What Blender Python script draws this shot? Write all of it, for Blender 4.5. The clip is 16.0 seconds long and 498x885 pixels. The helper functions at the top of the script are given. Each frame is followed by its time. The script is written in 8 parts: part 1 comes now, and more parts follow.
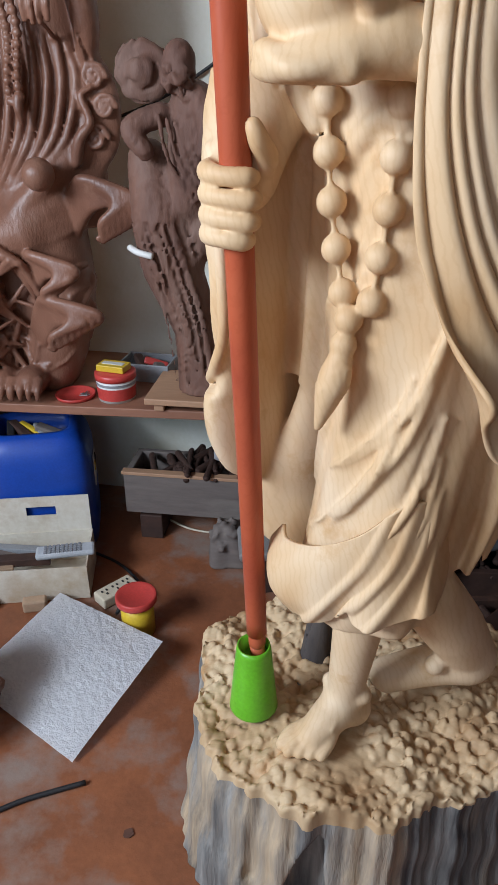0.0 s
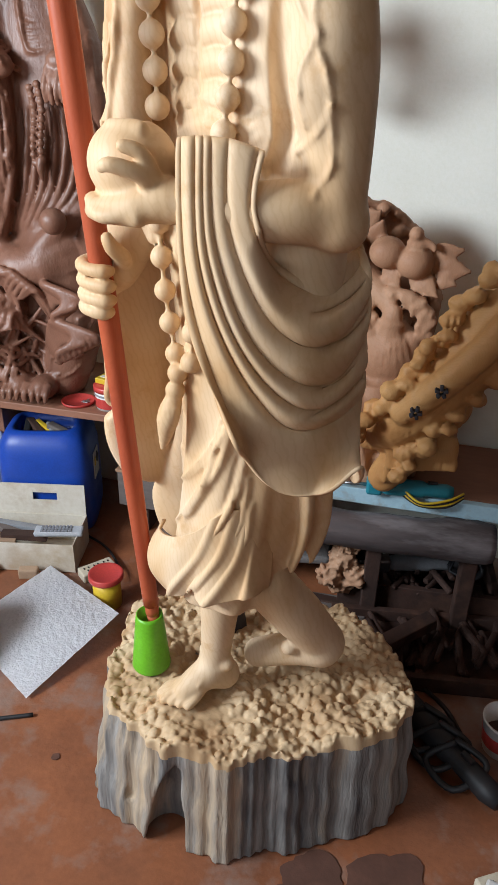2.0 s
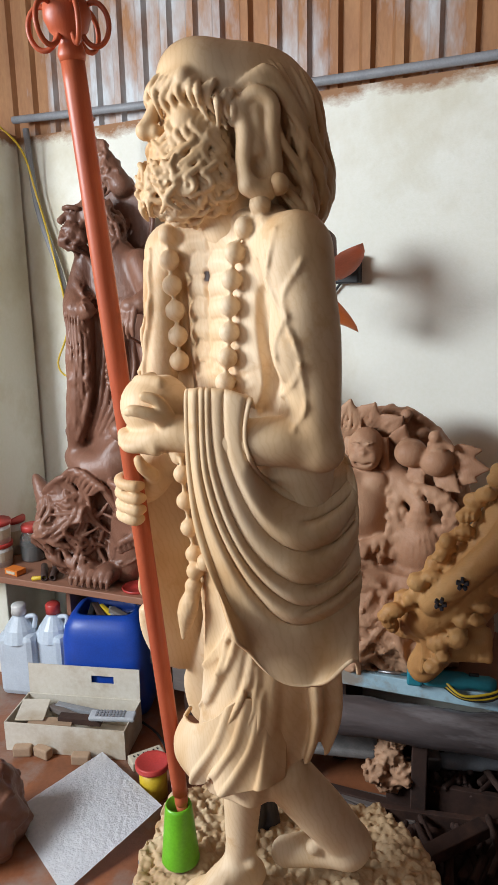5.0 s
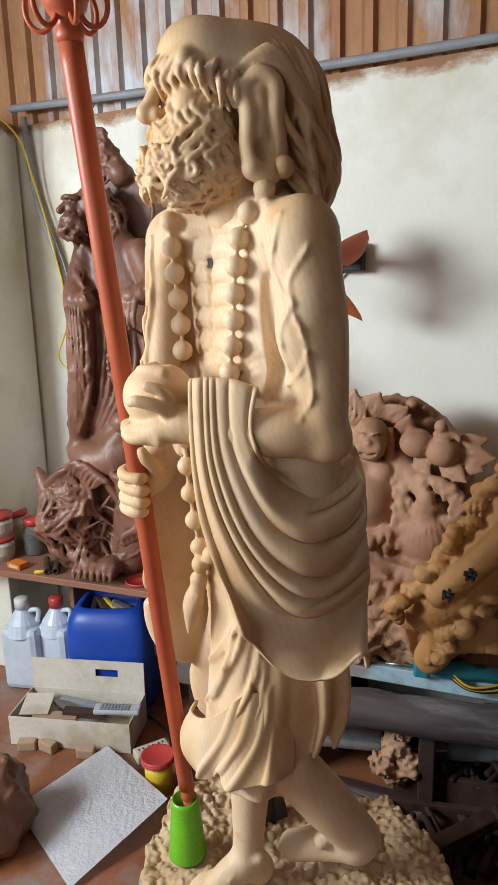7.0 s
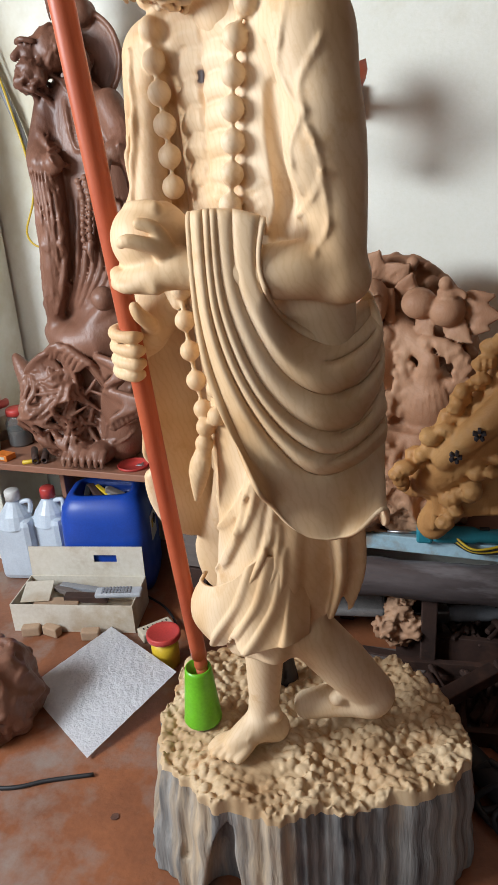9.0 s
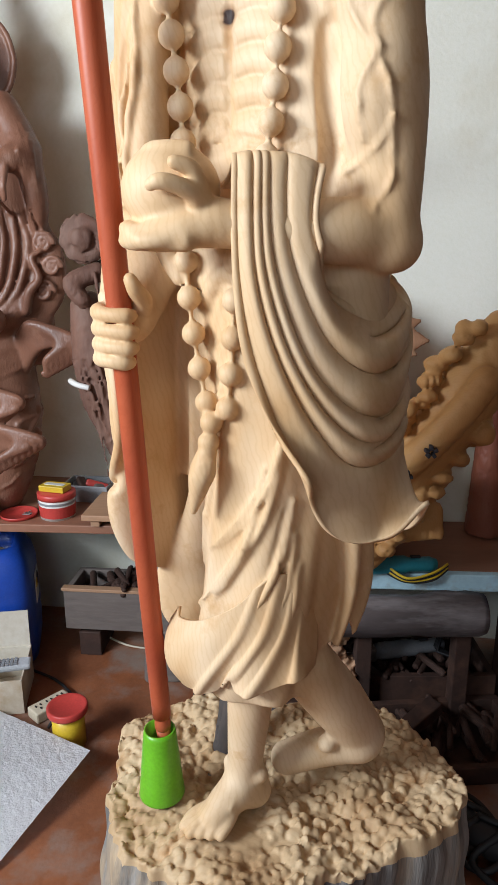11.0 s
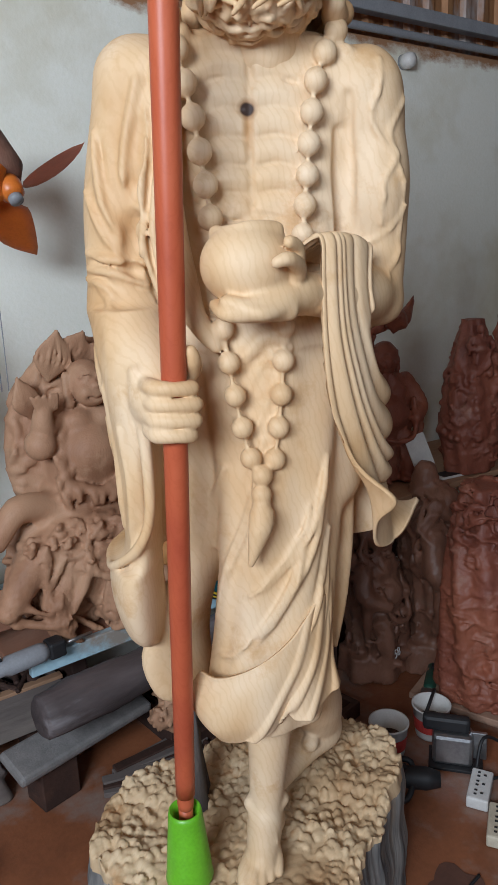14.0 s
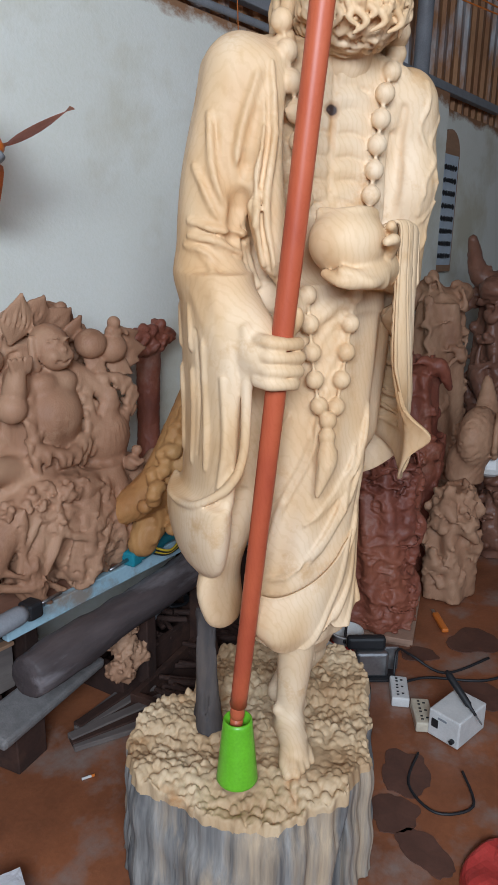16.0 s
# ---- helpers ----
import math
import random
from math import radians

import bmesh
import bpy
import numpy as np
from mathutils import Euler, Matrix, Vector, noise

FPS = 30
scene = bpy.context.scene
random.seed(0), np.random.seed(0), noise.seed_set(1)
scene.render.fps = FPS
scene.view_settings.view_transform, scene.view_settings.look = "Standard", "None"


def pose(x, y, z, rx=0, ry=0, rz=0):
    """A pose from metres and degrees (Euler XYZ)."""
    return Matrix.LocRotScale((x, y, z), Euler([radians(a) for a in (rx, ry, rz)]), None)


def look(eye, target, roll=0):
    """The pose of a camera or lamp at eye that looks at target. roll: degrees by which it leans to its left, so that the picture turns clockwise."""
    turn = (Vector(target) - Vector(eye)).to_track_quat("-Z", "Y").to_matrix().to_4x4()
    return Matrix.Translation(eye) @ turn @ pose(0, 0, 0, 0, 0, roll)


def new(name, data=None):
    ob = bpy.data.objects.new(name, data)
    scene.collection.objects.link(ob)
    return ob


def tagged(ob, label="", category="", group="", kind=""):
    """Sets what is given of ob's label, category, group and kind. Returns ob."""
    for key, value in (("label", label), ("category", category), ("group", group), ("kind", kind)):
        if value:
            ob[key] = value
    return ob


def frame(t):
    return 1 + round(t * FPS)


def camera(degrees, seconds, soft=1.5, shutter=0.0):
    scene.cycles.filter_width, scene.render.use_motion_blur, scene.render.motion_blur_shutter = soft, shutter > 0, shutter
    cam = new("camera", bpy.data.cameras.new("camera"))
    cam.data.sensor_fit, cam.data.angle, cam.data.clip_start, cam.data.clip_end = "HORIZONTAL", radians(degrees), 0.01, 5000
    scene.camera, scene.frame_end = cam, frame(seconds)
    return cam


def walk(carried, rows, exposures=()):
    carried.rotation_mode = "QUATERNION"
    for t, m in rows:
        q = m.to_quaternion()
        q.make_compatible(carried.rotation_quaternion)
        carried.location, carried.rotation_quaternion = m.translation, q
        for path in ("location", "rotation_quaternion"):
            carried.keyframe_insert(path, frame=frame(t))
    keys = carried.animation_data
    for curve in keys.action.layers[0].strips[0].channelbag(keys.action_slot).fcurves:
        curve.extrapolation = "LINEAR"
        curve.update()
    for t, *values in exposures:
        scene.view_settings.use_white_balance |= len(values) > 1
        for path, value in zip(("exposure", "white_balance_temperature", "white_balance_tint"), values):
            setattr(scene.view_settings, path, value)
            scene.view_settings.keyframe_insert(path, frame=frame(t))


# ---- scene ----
cam = camera(40.0, 16.0, soft=1.2)
PATH = [
    (0, (0.146, 0.044, 1.417), (0.023, 1.816, 0.498), -0.1),
    (0.5, (0.298, -0.102, 1.461), (0.041, 1.669, 0.569), -0.0),
    (1, (0.391, -0.156, 1.548), (0.116, 1.597, 0.626), -0.6),
    (1.5, (0.491, -0.177, 1.57), (0.199, 1.581, 0.662), 1.6),
    (2, (0.558, -0.187, 1.59), (0.201, 1.563, 0.69), 1.6),
    (2.5, (0.634, -0.215, 1.615), (0.14, 1.526, 0.763), 0.7),
    (3, (0.685, -0.245, 1.638), (0.158, 1.529, 0.879), -0.3),
    (3.5, (0.708, -0.267, 1.657), (0.151, 1.535, 0.99), -1.1),
    (4, (0.718, -0.288, 1.676), (0.127, 1.545, 1.134), -1.5),
    (4.5, (0.732, -0.295, 1.688), (0.119, 1.55, 1.218), -1.4),
    (5, (0.737, -0.299, 1.692), (0.097, 1.55, 1.278), -1.2),
    (7.5, (0.719, -0.269, 1.678), (0.078, 1.569, 1.217), -1.8),
    (8, (0.716, -0.259, 1.651), (0.068, 1.56, 1.13), -2.3),
    (8.5, (0.696, -0.251, 1.618), (0.05, 1.551, 1.04), -4.1),
    (9, (0.645, -0.223, 1.586), (0.076, 1.551, 0.858), -3.8),
    (11.5, (0.216, -0.112, 1.408), (0.237, 1.82, 0.892), 0.3),
    (12, (0.118, 0.016, 1.449), (0.284, 1.934, 0.907), 0.9),
    (12.5, (-0.082, -0.001, 1.46), (0.662, 1.788, 0.965), -0.5),
    (13, (-0.241, -0.058, 1.47), (0.71, 1.64, 1.005), -0.4),
    (13.5, (-0.357, -0.034, 1.475), (0.645, 1.631, 1.002), -0.4),
    (14, (-0.484, 0.034, 1.484), (0.731, 1.552, 1.013), -2.7),
    (14.5, (-0.604, 0.106, 1.49), (0.758, 1.497, 1.031), 0.1),
    (15, (-0.775, 0.166, 1.506), (0.755, 1.368, 1.042), 0.4),
    (15.5, (-0.878, 0.195, 1.492), (0.697, 1.312, 0.97), 0.1),
    (16, (-0.983, 0.297, 1.479), (0.643, 1.332, 0.946), 0.8),
]
walk(cam, [(t, look(eye, target, roll)) for t, eye, target, roll in PATH],
     [(0, -0.55, 5850, 10), (1.5, -0.25, 6100, 10), (3.5, -0.21, 6300, 10), (5, -0.30, 6350, 10), (8, -0.35, 6400, 10), (9, -0.25, 6350, 10), (11.5, -0.40, 6200, 10), (12, -0.54, 6150, 10), (12.5, -0.70, 6150, 10), (13.5, -0.76, 5950, 10), (15, -0.90, 5900, 10), (16, -0.72, 5750, 10)])

# ---------------------------------------------------------------- light
world = bpy.data.worlds.new("world")
scene.world = world
world.use_nodes = True
wn = world.node_tree
sky = wn.nodes.new("ShaderNodeTexSky")
sky.sky_type, sky.sun_disc = "NISHITA", False
sky.sun_elevation, sky.sun_rotation = radians(48), radians(200)
wn.links.new(sky.outputs[0], wn.nodes["Background"].inputs[0])
wn.nodes["Background"].inputs[1].default_value = 0.05


def area_lamp(name, eye, target, sx, sy, power, colour):
    la = bpy.data.lights.new(name, "AREA")
    la.shape, la.size, la.size_y, la.energy, la.color = "RECTANGLE", sx, sy, power, colour
    ob = new(name, la)
    ob.matrix_world = look(eye, target)
    return ob


# daylight that comes in by the open front of the workshop and by the west opening
area_lamp("daylight_front", (-0.9, -2.9, 2.2), (-0.1, 2.2, 1.2), 2.4, 1.2, 31, (0.87, 0.95, 1.0))
area_lamp("daylight_west", (-2.28, -0.5, 2.25), (0.7, 1.5, 1.35), 1.4, 0.85, 196, (0.895, 0.955, 1.0))
# weak bluish fill added from the east, with no known source there
area_lamp("fill_east", (5.1, -1.4, 1.3), (1.5, 1.2, 1.0), 1.2, 2.2, 3, (0.66, 0.86, 1.0))
scene.view_settings.exposure = 0.0

# ---------------------------------------------------------------- materials
def nodes_of(name):
    m = bpy.data.materials.new(name)
    m.use_nodes = True
    return m, m.node_tree.nodes, m.node_tree.links, m.node_tree.nodes["Principled BSDF"]


def ramp(N, stops):
    r = N.new("ShaderNodeValToRGB")
    while len(r.color_ramp.elements) < len(stops):
        r.color_ramp.elements.new(0.5)
    for e, (p, c) in zip(r.color_ramp.elements, stops):
        e.position, e.color = p, (*c, 1)
    return r


def noise_tex(N, L, co, scale, detail=4, rough=0.55, stretch=(1, 1, 1)):
    mp = N.new("ShaderNodeMapping")
    mp.inputs["Scale"].default_value = stretch
    L.new(co, mp.inputs[0])
    t = N.new("ShaderNodeTexNoise")
    t.inputs["Scale"].default_value, t.inputs["Detail"].default_value, t.inputs["Roughness"].default_value = scale, detail, rough
    L.new(mp.outputs[0], t.inputs["Vector"])
    return t.outputs["Fac"]


def mix(N, L, fac, a, b, mode="MIX"):
    m = N.new("ShaderNodeMix")
    m.data_type, m.blend_type = "RGBA", mode
    for v, i in ((fac, 0), (a, 6), (b, 7)):
        if hasattr(v, "links"):
            L.new(v, m.inputs[i])
        elif i == 0:
            m.inputs[0].default_value = v
        else:
            m.inputs[i].default_value = (*v, 1)
    return m.outputs[2]


def bump(N, L, bs, height, strength, dist=0.01):
    b = N.new("ShaderNodeBump")
    b.inputs["Strength"].default_value, b.inputs["Distance"].default_value = strength, dist
    L.new(height, b.inputs["Height"])
    L.new(b.outputs[0], bs.inputs["Normal"])


def surface(name, c1, c2, scale=8, rough=0.6, fine=90, bump_s=0.25, metal=0.0, c3=None, stain=2.0, stretch=(1, 1, 1), spec=0.5):
    """A worn surface: two colours in coarse patches, fine grain, a third colour in stains, and relief."""
    m, N, L, bs = nodes_of(name)
    co = N.new("ShaderNodeTexCoord").outputs["Object"]
    a = noise_tex(N, L, co, scale, 5, 0.6, stretch)
    b = noise_tex(N, L, co, fine, 3, 0.6, stretch)
    r = ramp(N, [(0.3, c1), (0.7, c2)])
    L.new(a, r.inputs[0])
    col = mix(N, L, 0.22, r.outputs[0], b, "OVERLAY")
    if c3:
        s3 = ramp(N, [(0.5, (0, 0, 0)), (0.66, (1, 1, 1))])
        L.new(noise_tex(N, L, co, stain, 6, 0.65, stretch), s3.inputs[0])
        col = mix(N, L, s3.outputs[0], col, c3)
    L.new(col, bs.inputs["Base Color"])
    rr = N.new("ShaderNodeMapRange")
    rr.inputs[3].default_value, rr.inputs[4].default_value = max(0.02, rough - 0.12), min(1, rough + 0.12)
    L.new(a, rr.inputs[0])
    L.new(rr.outputs[0], bs.inputs["Roughness"])
    bs.inputs["Metallic"].default_value = metal
    bs.inputs["Specular IOR Level"].default_value = spec
    if bump_s:
        bump(N, L, bs, b, bump_s, 0.004)
    return m


def carved_wood(name, pale, mid, dark, ring=60, rough=0.55, tilt=(0.15, 0.25, 0), dirt=None, bump_s=0.2, spec=0.3, knot=None, cuts=0.0):
    """Wood cut across its growth rings, so that fine lines run over the carved forms."""
    m, N, L, bs = nodes_of(name)
    co = N.new("ShaderNodeTexCoord").outputs["Object"]
    mp = N.new("ShaderNodeMapping")
    mp.inputs["Rotation"].default_value = tilt
    L.new(co, mp.inputs[0])
    w = N.new("ShaderNodeTexWave")
    w.wave_type, w.rings_direction = "RINGS", "Z"
    w.inputs["Scale"].default_value, w.inputs["Distortion"].default_value = 1.9 * ring, 6.0
    w.inputs["Detail"].default_value, w.inputs["Detail Scale"].default_value = 4, 1.4
    L.new(mp.outputs[0], w.inputs["Vector"])
    patches = noise_tex(N, L, co, 5, 4, 0.55, (1, 1, 0.6))
    r = ramp(N, [(0.34, pale), (0.53, mid), (0.73, dark)])
    L.new(patches, r.inputs[0])
    lines = ramp(N, [(0.0, (0.78, 0.68, 0.55)), (0.35, (1, 1, 1))])
    L.new(w.outputs["Fac"], lines.inputs[0])
    col = mix(N, L, 0.21, r.outputs[0], lines.outputs[0], "MULTIPLY")
    if dirt:
        s3 = ramp(N, [(0.56, (0, 0, 0)), (0.7, (1, 1, 1))])
        L.new(noise_tex(N, L, co, 7, 6, 0.7), s3.inputs[0])
        col = mix(N, L, s3.outputs[0], col, dirt)
    if knot:
        for c, q, tint, inner in knot:
            kp = N.new("ShaderNodeMapping")
            kp.vector_type = "POINT"
            kp.inputs["Location"].default_value = tuple(-v / s for v, s in zip(c, q))
            kp.inputs["Scale"].default_value = tuple(1 / s for s in q)
            L.new(co, kp.inputs[0])
            ln = N.new("ShaderNodeVectorMath")
            ln.operation = "LENGTH"
            L.new(kp.outputs[0], ln.inputs[0])
            kr = ramp(N, [(inner, (1, 1, 1)), (1.0, (0, 0, 0))])
            L.new(ln.outputs["Value"], kr.inputs[0])
            col = mix(N, L, kr.outputs[0], col, tint)
    L.new(col, bs.inputs["Base Color"])
    bs.inputs["Roughness"].default_value = rough
    bs.inputs["Specular IOR Level"].default_value = spec
    grain = noise_tex(N, L, co, 140, 4, 0.6, (1, 1, 0.35))
    if cuts:
        field = noise_tex(N, L, co, 7, 1.5, 0.5)
        mu = N.new("ShaderNodeMath")
        mu.operation = "MULTIPLY"
        mu.inputs[1].default_value = 42.0
        L.new(field, mu.inputs[0])
        si = N.new("ShaderNodeMath")
        si.operation = "SINE"
        L.new(mu.outputs[0], si.inputs[0])
        ma = N.new("ShaderNodeMath")
        ma.operation = "MULTIPLY_ADD"
        ma.inputs[1].default_value = cuts
        L.new(si.outputs[0], ma.inputs[0])
        L.new(grain, ma.inputs[2])
        grain = ma.outputs[0]
    bump(N, L, bs, grain, bump_s, 0.0015 if not cuts else 0.004)
    return m


def plain(name, c, rough=0.5, metal=0.0, spec=0.5):
    d = tuple(v * 0.8 for v in c)
    return surface(name, c, d, 14, rough, 160, 0.05, metal, spec=spec)


M_STATUE = carved_wood("pale_carved_wood", (0.74, 0.57, 0.385), (0.67, 0.465, 0.265), (0.53, 0.30, 0.125), 16, dirt=(0.58, 0.36, 0.175), knot=(((0.011, 0.050, 1.675), (0.012, 0.04, 0.045), (0.55, 0.30, 0.12), 0.1), ((0.011, 0.050, 1.705), (0.018, 0.04, 0.018), (0.36, 0.19, 0.09), 0.5), ((0.011, 0.050, 1.705), (0.0125, 0.04, 0.011), (0.05, 0.028, 0.022), 0.75)))
M_STUMPTOP = carved_wood("chiselled_wood", (0.64, 0.49, 0.31), (0.53, 0.37, 0.21), (0.36, 0.21, 0.10), 16, 0.6, dirt=(0.48, 0.27, 0.12))
M_BARK = surface("weathered_log_side", (0.03, 0.032, 0.038), (0.36, 0.34, 0.31), 22, 0.85, 90, 0.9, c3=(0.50, 0.38, 0.25), stain=7, stretch=(1, 1, 0.07))
M_BROWN = carved_wood("dusty_brown_carving", (0.27, 0.132, 0.086), (0.205, 0.095, 0.060), (0.125, 0.056, 0.038), 45, 0.42, dirt=(0.26, 0.145, 0.10), bump_s=0.35, cuts=0.12, spec=0.45)
M_TAN = carved_wood("tan_carving", (0.47, 0.28, 0.17), (0.40, 0.22, 0.13), (0.27, 0.135, 0.075), 45, 0.6, dirt=(0.46, 0.28, 0.17), bump_s=0.3, cuts=0.06)
M_GOLD = carved_wood("golden_carving", (0.55, 0.31, 0.12), (0.47, 0.24, 0.085), (0.34, 0.15, 0.05), 45, 0.55)
M_RED = carved_wood("reddish_carving", (0.30, 0.10, 0.055), (0.24, 0.075, 0.045), (0.15, 0.045, 0.03), 45, 0.5, dirt=(0.32, 0.15, 0.10), bump_s=0.5, cuts=0.25, spec=0.45)
M_TRUNK = surface("raw_brown_trunk", (0.185, 0.09, 0.06), (0.105, 0.052, 0.038), 10, 0.75, 70, 0.6, c3=(0.20, 0.12, 0.09), stain=6, stretch=(1, 1, 0.3))
M_WALL = surface("limewashed_plaster", (0.87, 0.87, 0.79), (0.80, 0.80, 0.70), 1.6, 0.85, 70, 0.3, c3=(0.66, 0.62, 0.48), stain=1.1)
# rusty, crumbling upper edge of the wall
_n, _l = M_WALL.node_tree.nodes, M_WALL.node_tree.links
_bs = _n["Principled BSDF"]
_co = _n.new("ShaderNodeNewGeometry").outputs["Position"]
_xyz = _n.new("ShaderNodeSeparateXYZ")
_l.new(_co, _xyz.inputs[0])
_add = _n.new("ShaderNodeMath")
_add.operation = "MULTIPLY_ADD"
_add.inputs[1].default_value = 0.16
_l.new(noise_tex(_n, _l, _co, 9, 6, 0.7, (0.6, 1, 1)), _add.inputs[0])
_l.new(_xyz.outputs["Z"], _add.inputs[2])
_mr = _n.new("ShaderNodeMapRange")
_mr.inputs[1].default_value, _mr.inputs[2].default_value = 2.435, 2.475
_l.new(_add.outputs[0], _mr.inputs[0])
_l.new(mix(_n, _l, _mr.outputs[0], _bs.inputs["Base Color"].links[0].from_socket, (0.33, 0.17, 0.085)), _bs.inputs["Base Color"])
# low albedo for the walls out of view, so that less light bounces back
M_DIMWALL = surface("bounce_cutting_dark_plaster", (0.17, 0.145, 0.12), (0.11, 0.095, 0.08), 1.6, 0.85, 70, 0.25, c3=(0.08, 0.065, 0.05), stain=1.3)
M_FLOOR = surface("dusty_concrete_floor", (0.31, 0.112, 0.049), (0.185, 0.068, 0.032), 4, 0.40, 60, 0.3, c3=(0.27, 0.20, 0.165), stain=3.4)
M_SHEET = surface("rusty_corrugated_sheet", (0.42, 0.22, 0.10), (0.26, 0.11, 0.05), 6, 0.55, 80, 0.2, 0.3, c3=(0.55, 0.58, 0.60), stain=3, stretch=(1, 1, 0.35))
M_STAFF = carved_wood("red_stained_staff", (0.50, 0.125, 0.055), (0.44, 0.095, 0.04), (0.33, 0.06, 0.03), 30, 0.4, bump_s=0.08)
M_GREEN = plain("green_plastic", (0.16, 0.50, 0.02), 0.35)
M_BOARD = surface("brown_shelf_board", (0.22, 0.10, 0.06), (0.30, 0.14, 0.085), 5, 0.55, 50, 0.15, stretch=(0.3, 1, 1))

# ---------------------------------------------------------------- mesh helpers
def finish(name, mesh, material, parent=None, label="", smooth=True):
    for m in (material if isinstance(material, (list, tuple)) else [material]):
        mesh.materials.append(m)
    if smooth:
        mesh.polygons.foreach_set("use_smooth", [True] * len(mesh.polygons))
    ob = new(name, mesh)
    if parent is not None:
        ob.parent = parent
    if label:
        tagged(ob, label)
    return ob


def part(name, bm, material, parent=None, label="", smooth=False):
    bmesh.ops.recalc_face_normals(bm, faces=bm.faces)
    me = bpy.data.meshes.new(name)
    bm.to_mesh(me)
    bm.free()
    return finish(name, me, material, parent, label, smooth)


def empty(name, m, label, category, group="", kind=""):
    ob = new(name)
    ob.matrix_basis = m
    return tagged(ob, label, category, group, kind)


def box(bm, c, s, rz=0.0, bevel=0.0, rx=0.0, ry=0.0):
    g = bmesh.ops.create_cube(bm, size=1.0)
    vs = g["verts"]
    bmesh.ops.scale(bm, vec=s, verts=vs)
    if bevel:
        es = list({e for v in vs for e in v.link_edges})
        r = bmesh.ops.bevel(bm, geom=es, offset=bevel, segments=2, affect="EDGES", profile=0.5)
        vs = list({v for f in r["faces"] for v in f.verts} | {v for v in vs if v.is_valid})
    bmesh.ops.transform(bm, matrix=pose(*c, rx, ry, rz), verts=vs)
    return vs


def lathe(bm, prof, c=(0, 0, 0), seg=28, m=None):
    """A turned form: (radius, height) from bottom to top, closed where a radius is 0."""
    rings = []
    for r, z in prof:
        if r < 1e-6:
            rings.append([bm.verts.new((0, 0, z))])
        else:
            rings.append([bm.verts.new((r * math.cos(2 * math.pi * i / seg), r * math.sin(2 * math.pi * i / seg), z)) for i in range(seg)])
    for a, b in zip(rings, rings[1:]):
        for i in range(seg):
            j = (i + 1) % seg
            q = [a[i % len(a)], a[j % len(a)], b[j % len(b)], b[i % len(b)]]
            q = list(dict.fromkeys(q))
            if len(q) > 2:
                bm.faces.new(q)
    vs = [v for r in rings for v in r]
    bmesh.ops.transform(bm, matrix=(m if m is not None else Matrix.Translation(c)), verts=vs)
    return vs


def tube(bm, pts, r, seg=10, r2=None):
    """A round rod along a smooth line through pts."""
    P = [Vector(p) for p in pts]
    if len(P) > 2:
        Q = []
        for i in range(len(P) - 1):
            p0, p1, p2, p3 = P[max(i - 1, 0)], P[i], P[i + 1], P[min(i + 2, len(P) - 1)]
            for k in range(6):
                t = k / 6
                Q.append(0.5 * ((2 * p1) + (p2 - p0) * t + (2 * p0 - 5 * p1 + 4 * p2 - p3) * t * t + (3 * p1 - p0 - 3 * p2 + p3) * t ** 3))
        P = Q + [P[-1]]
    rings, up = [], Vector((0.3, 0.2, 1))
    for i, p in enumerate(P):
        d = (P[min(i + 1, len(P) - 1)] - P[max(i - 1, 0)]).normalized()
        s = d.cross(up)
        if s.length < 1e-3:
            s = d.cross(Vector((1, 0, 0)))
        s.normalize()
        n = s.cross(d)
        rr = r + ((r2 if r2 is not None else r) - r) * i / max(1, len(P) - 1)
        rings.append([bm.verts.new(p + rr * (math.cos(a) * s + math.sin(a) * n)) for a in (2 * math.pi * k / seg for k in range(seg))])
    for a, b in zip(rings, rings[1:]):
        for i in range(seg):
            bm.faces.new((a[i], a[(i + 1) % seg], b[(i + 1) % seg], b[i]))
    bm.faces.new(rings[0][::-1])
    bm.faces.new(rings[-1])


# ---------------------------------------------------------------- carving: forms blended on a grid, then skinned
def spline(pts, n=6):
    P = np.array(pts, float)
    if len(P) < 3:
        return P
    out = []
    for i in range(len(P) - 1):
        p0, p1, p2, p3 = P[max(i - 1, 0)], P[i], P[i + 1], P[min(i + 2, len(P) - 1)]
        for k in range(n):
            t = k / n
            out.append(0.5 * (2 * p1 + (p2 - p0) * t + (2 * p0 - 5 * p1 + 4 * p2 - p3) * t * t + (3 * p1 - p0 - 3 * p2 + p3) * t ** 3))
    return np.array(out + [P[-1]])


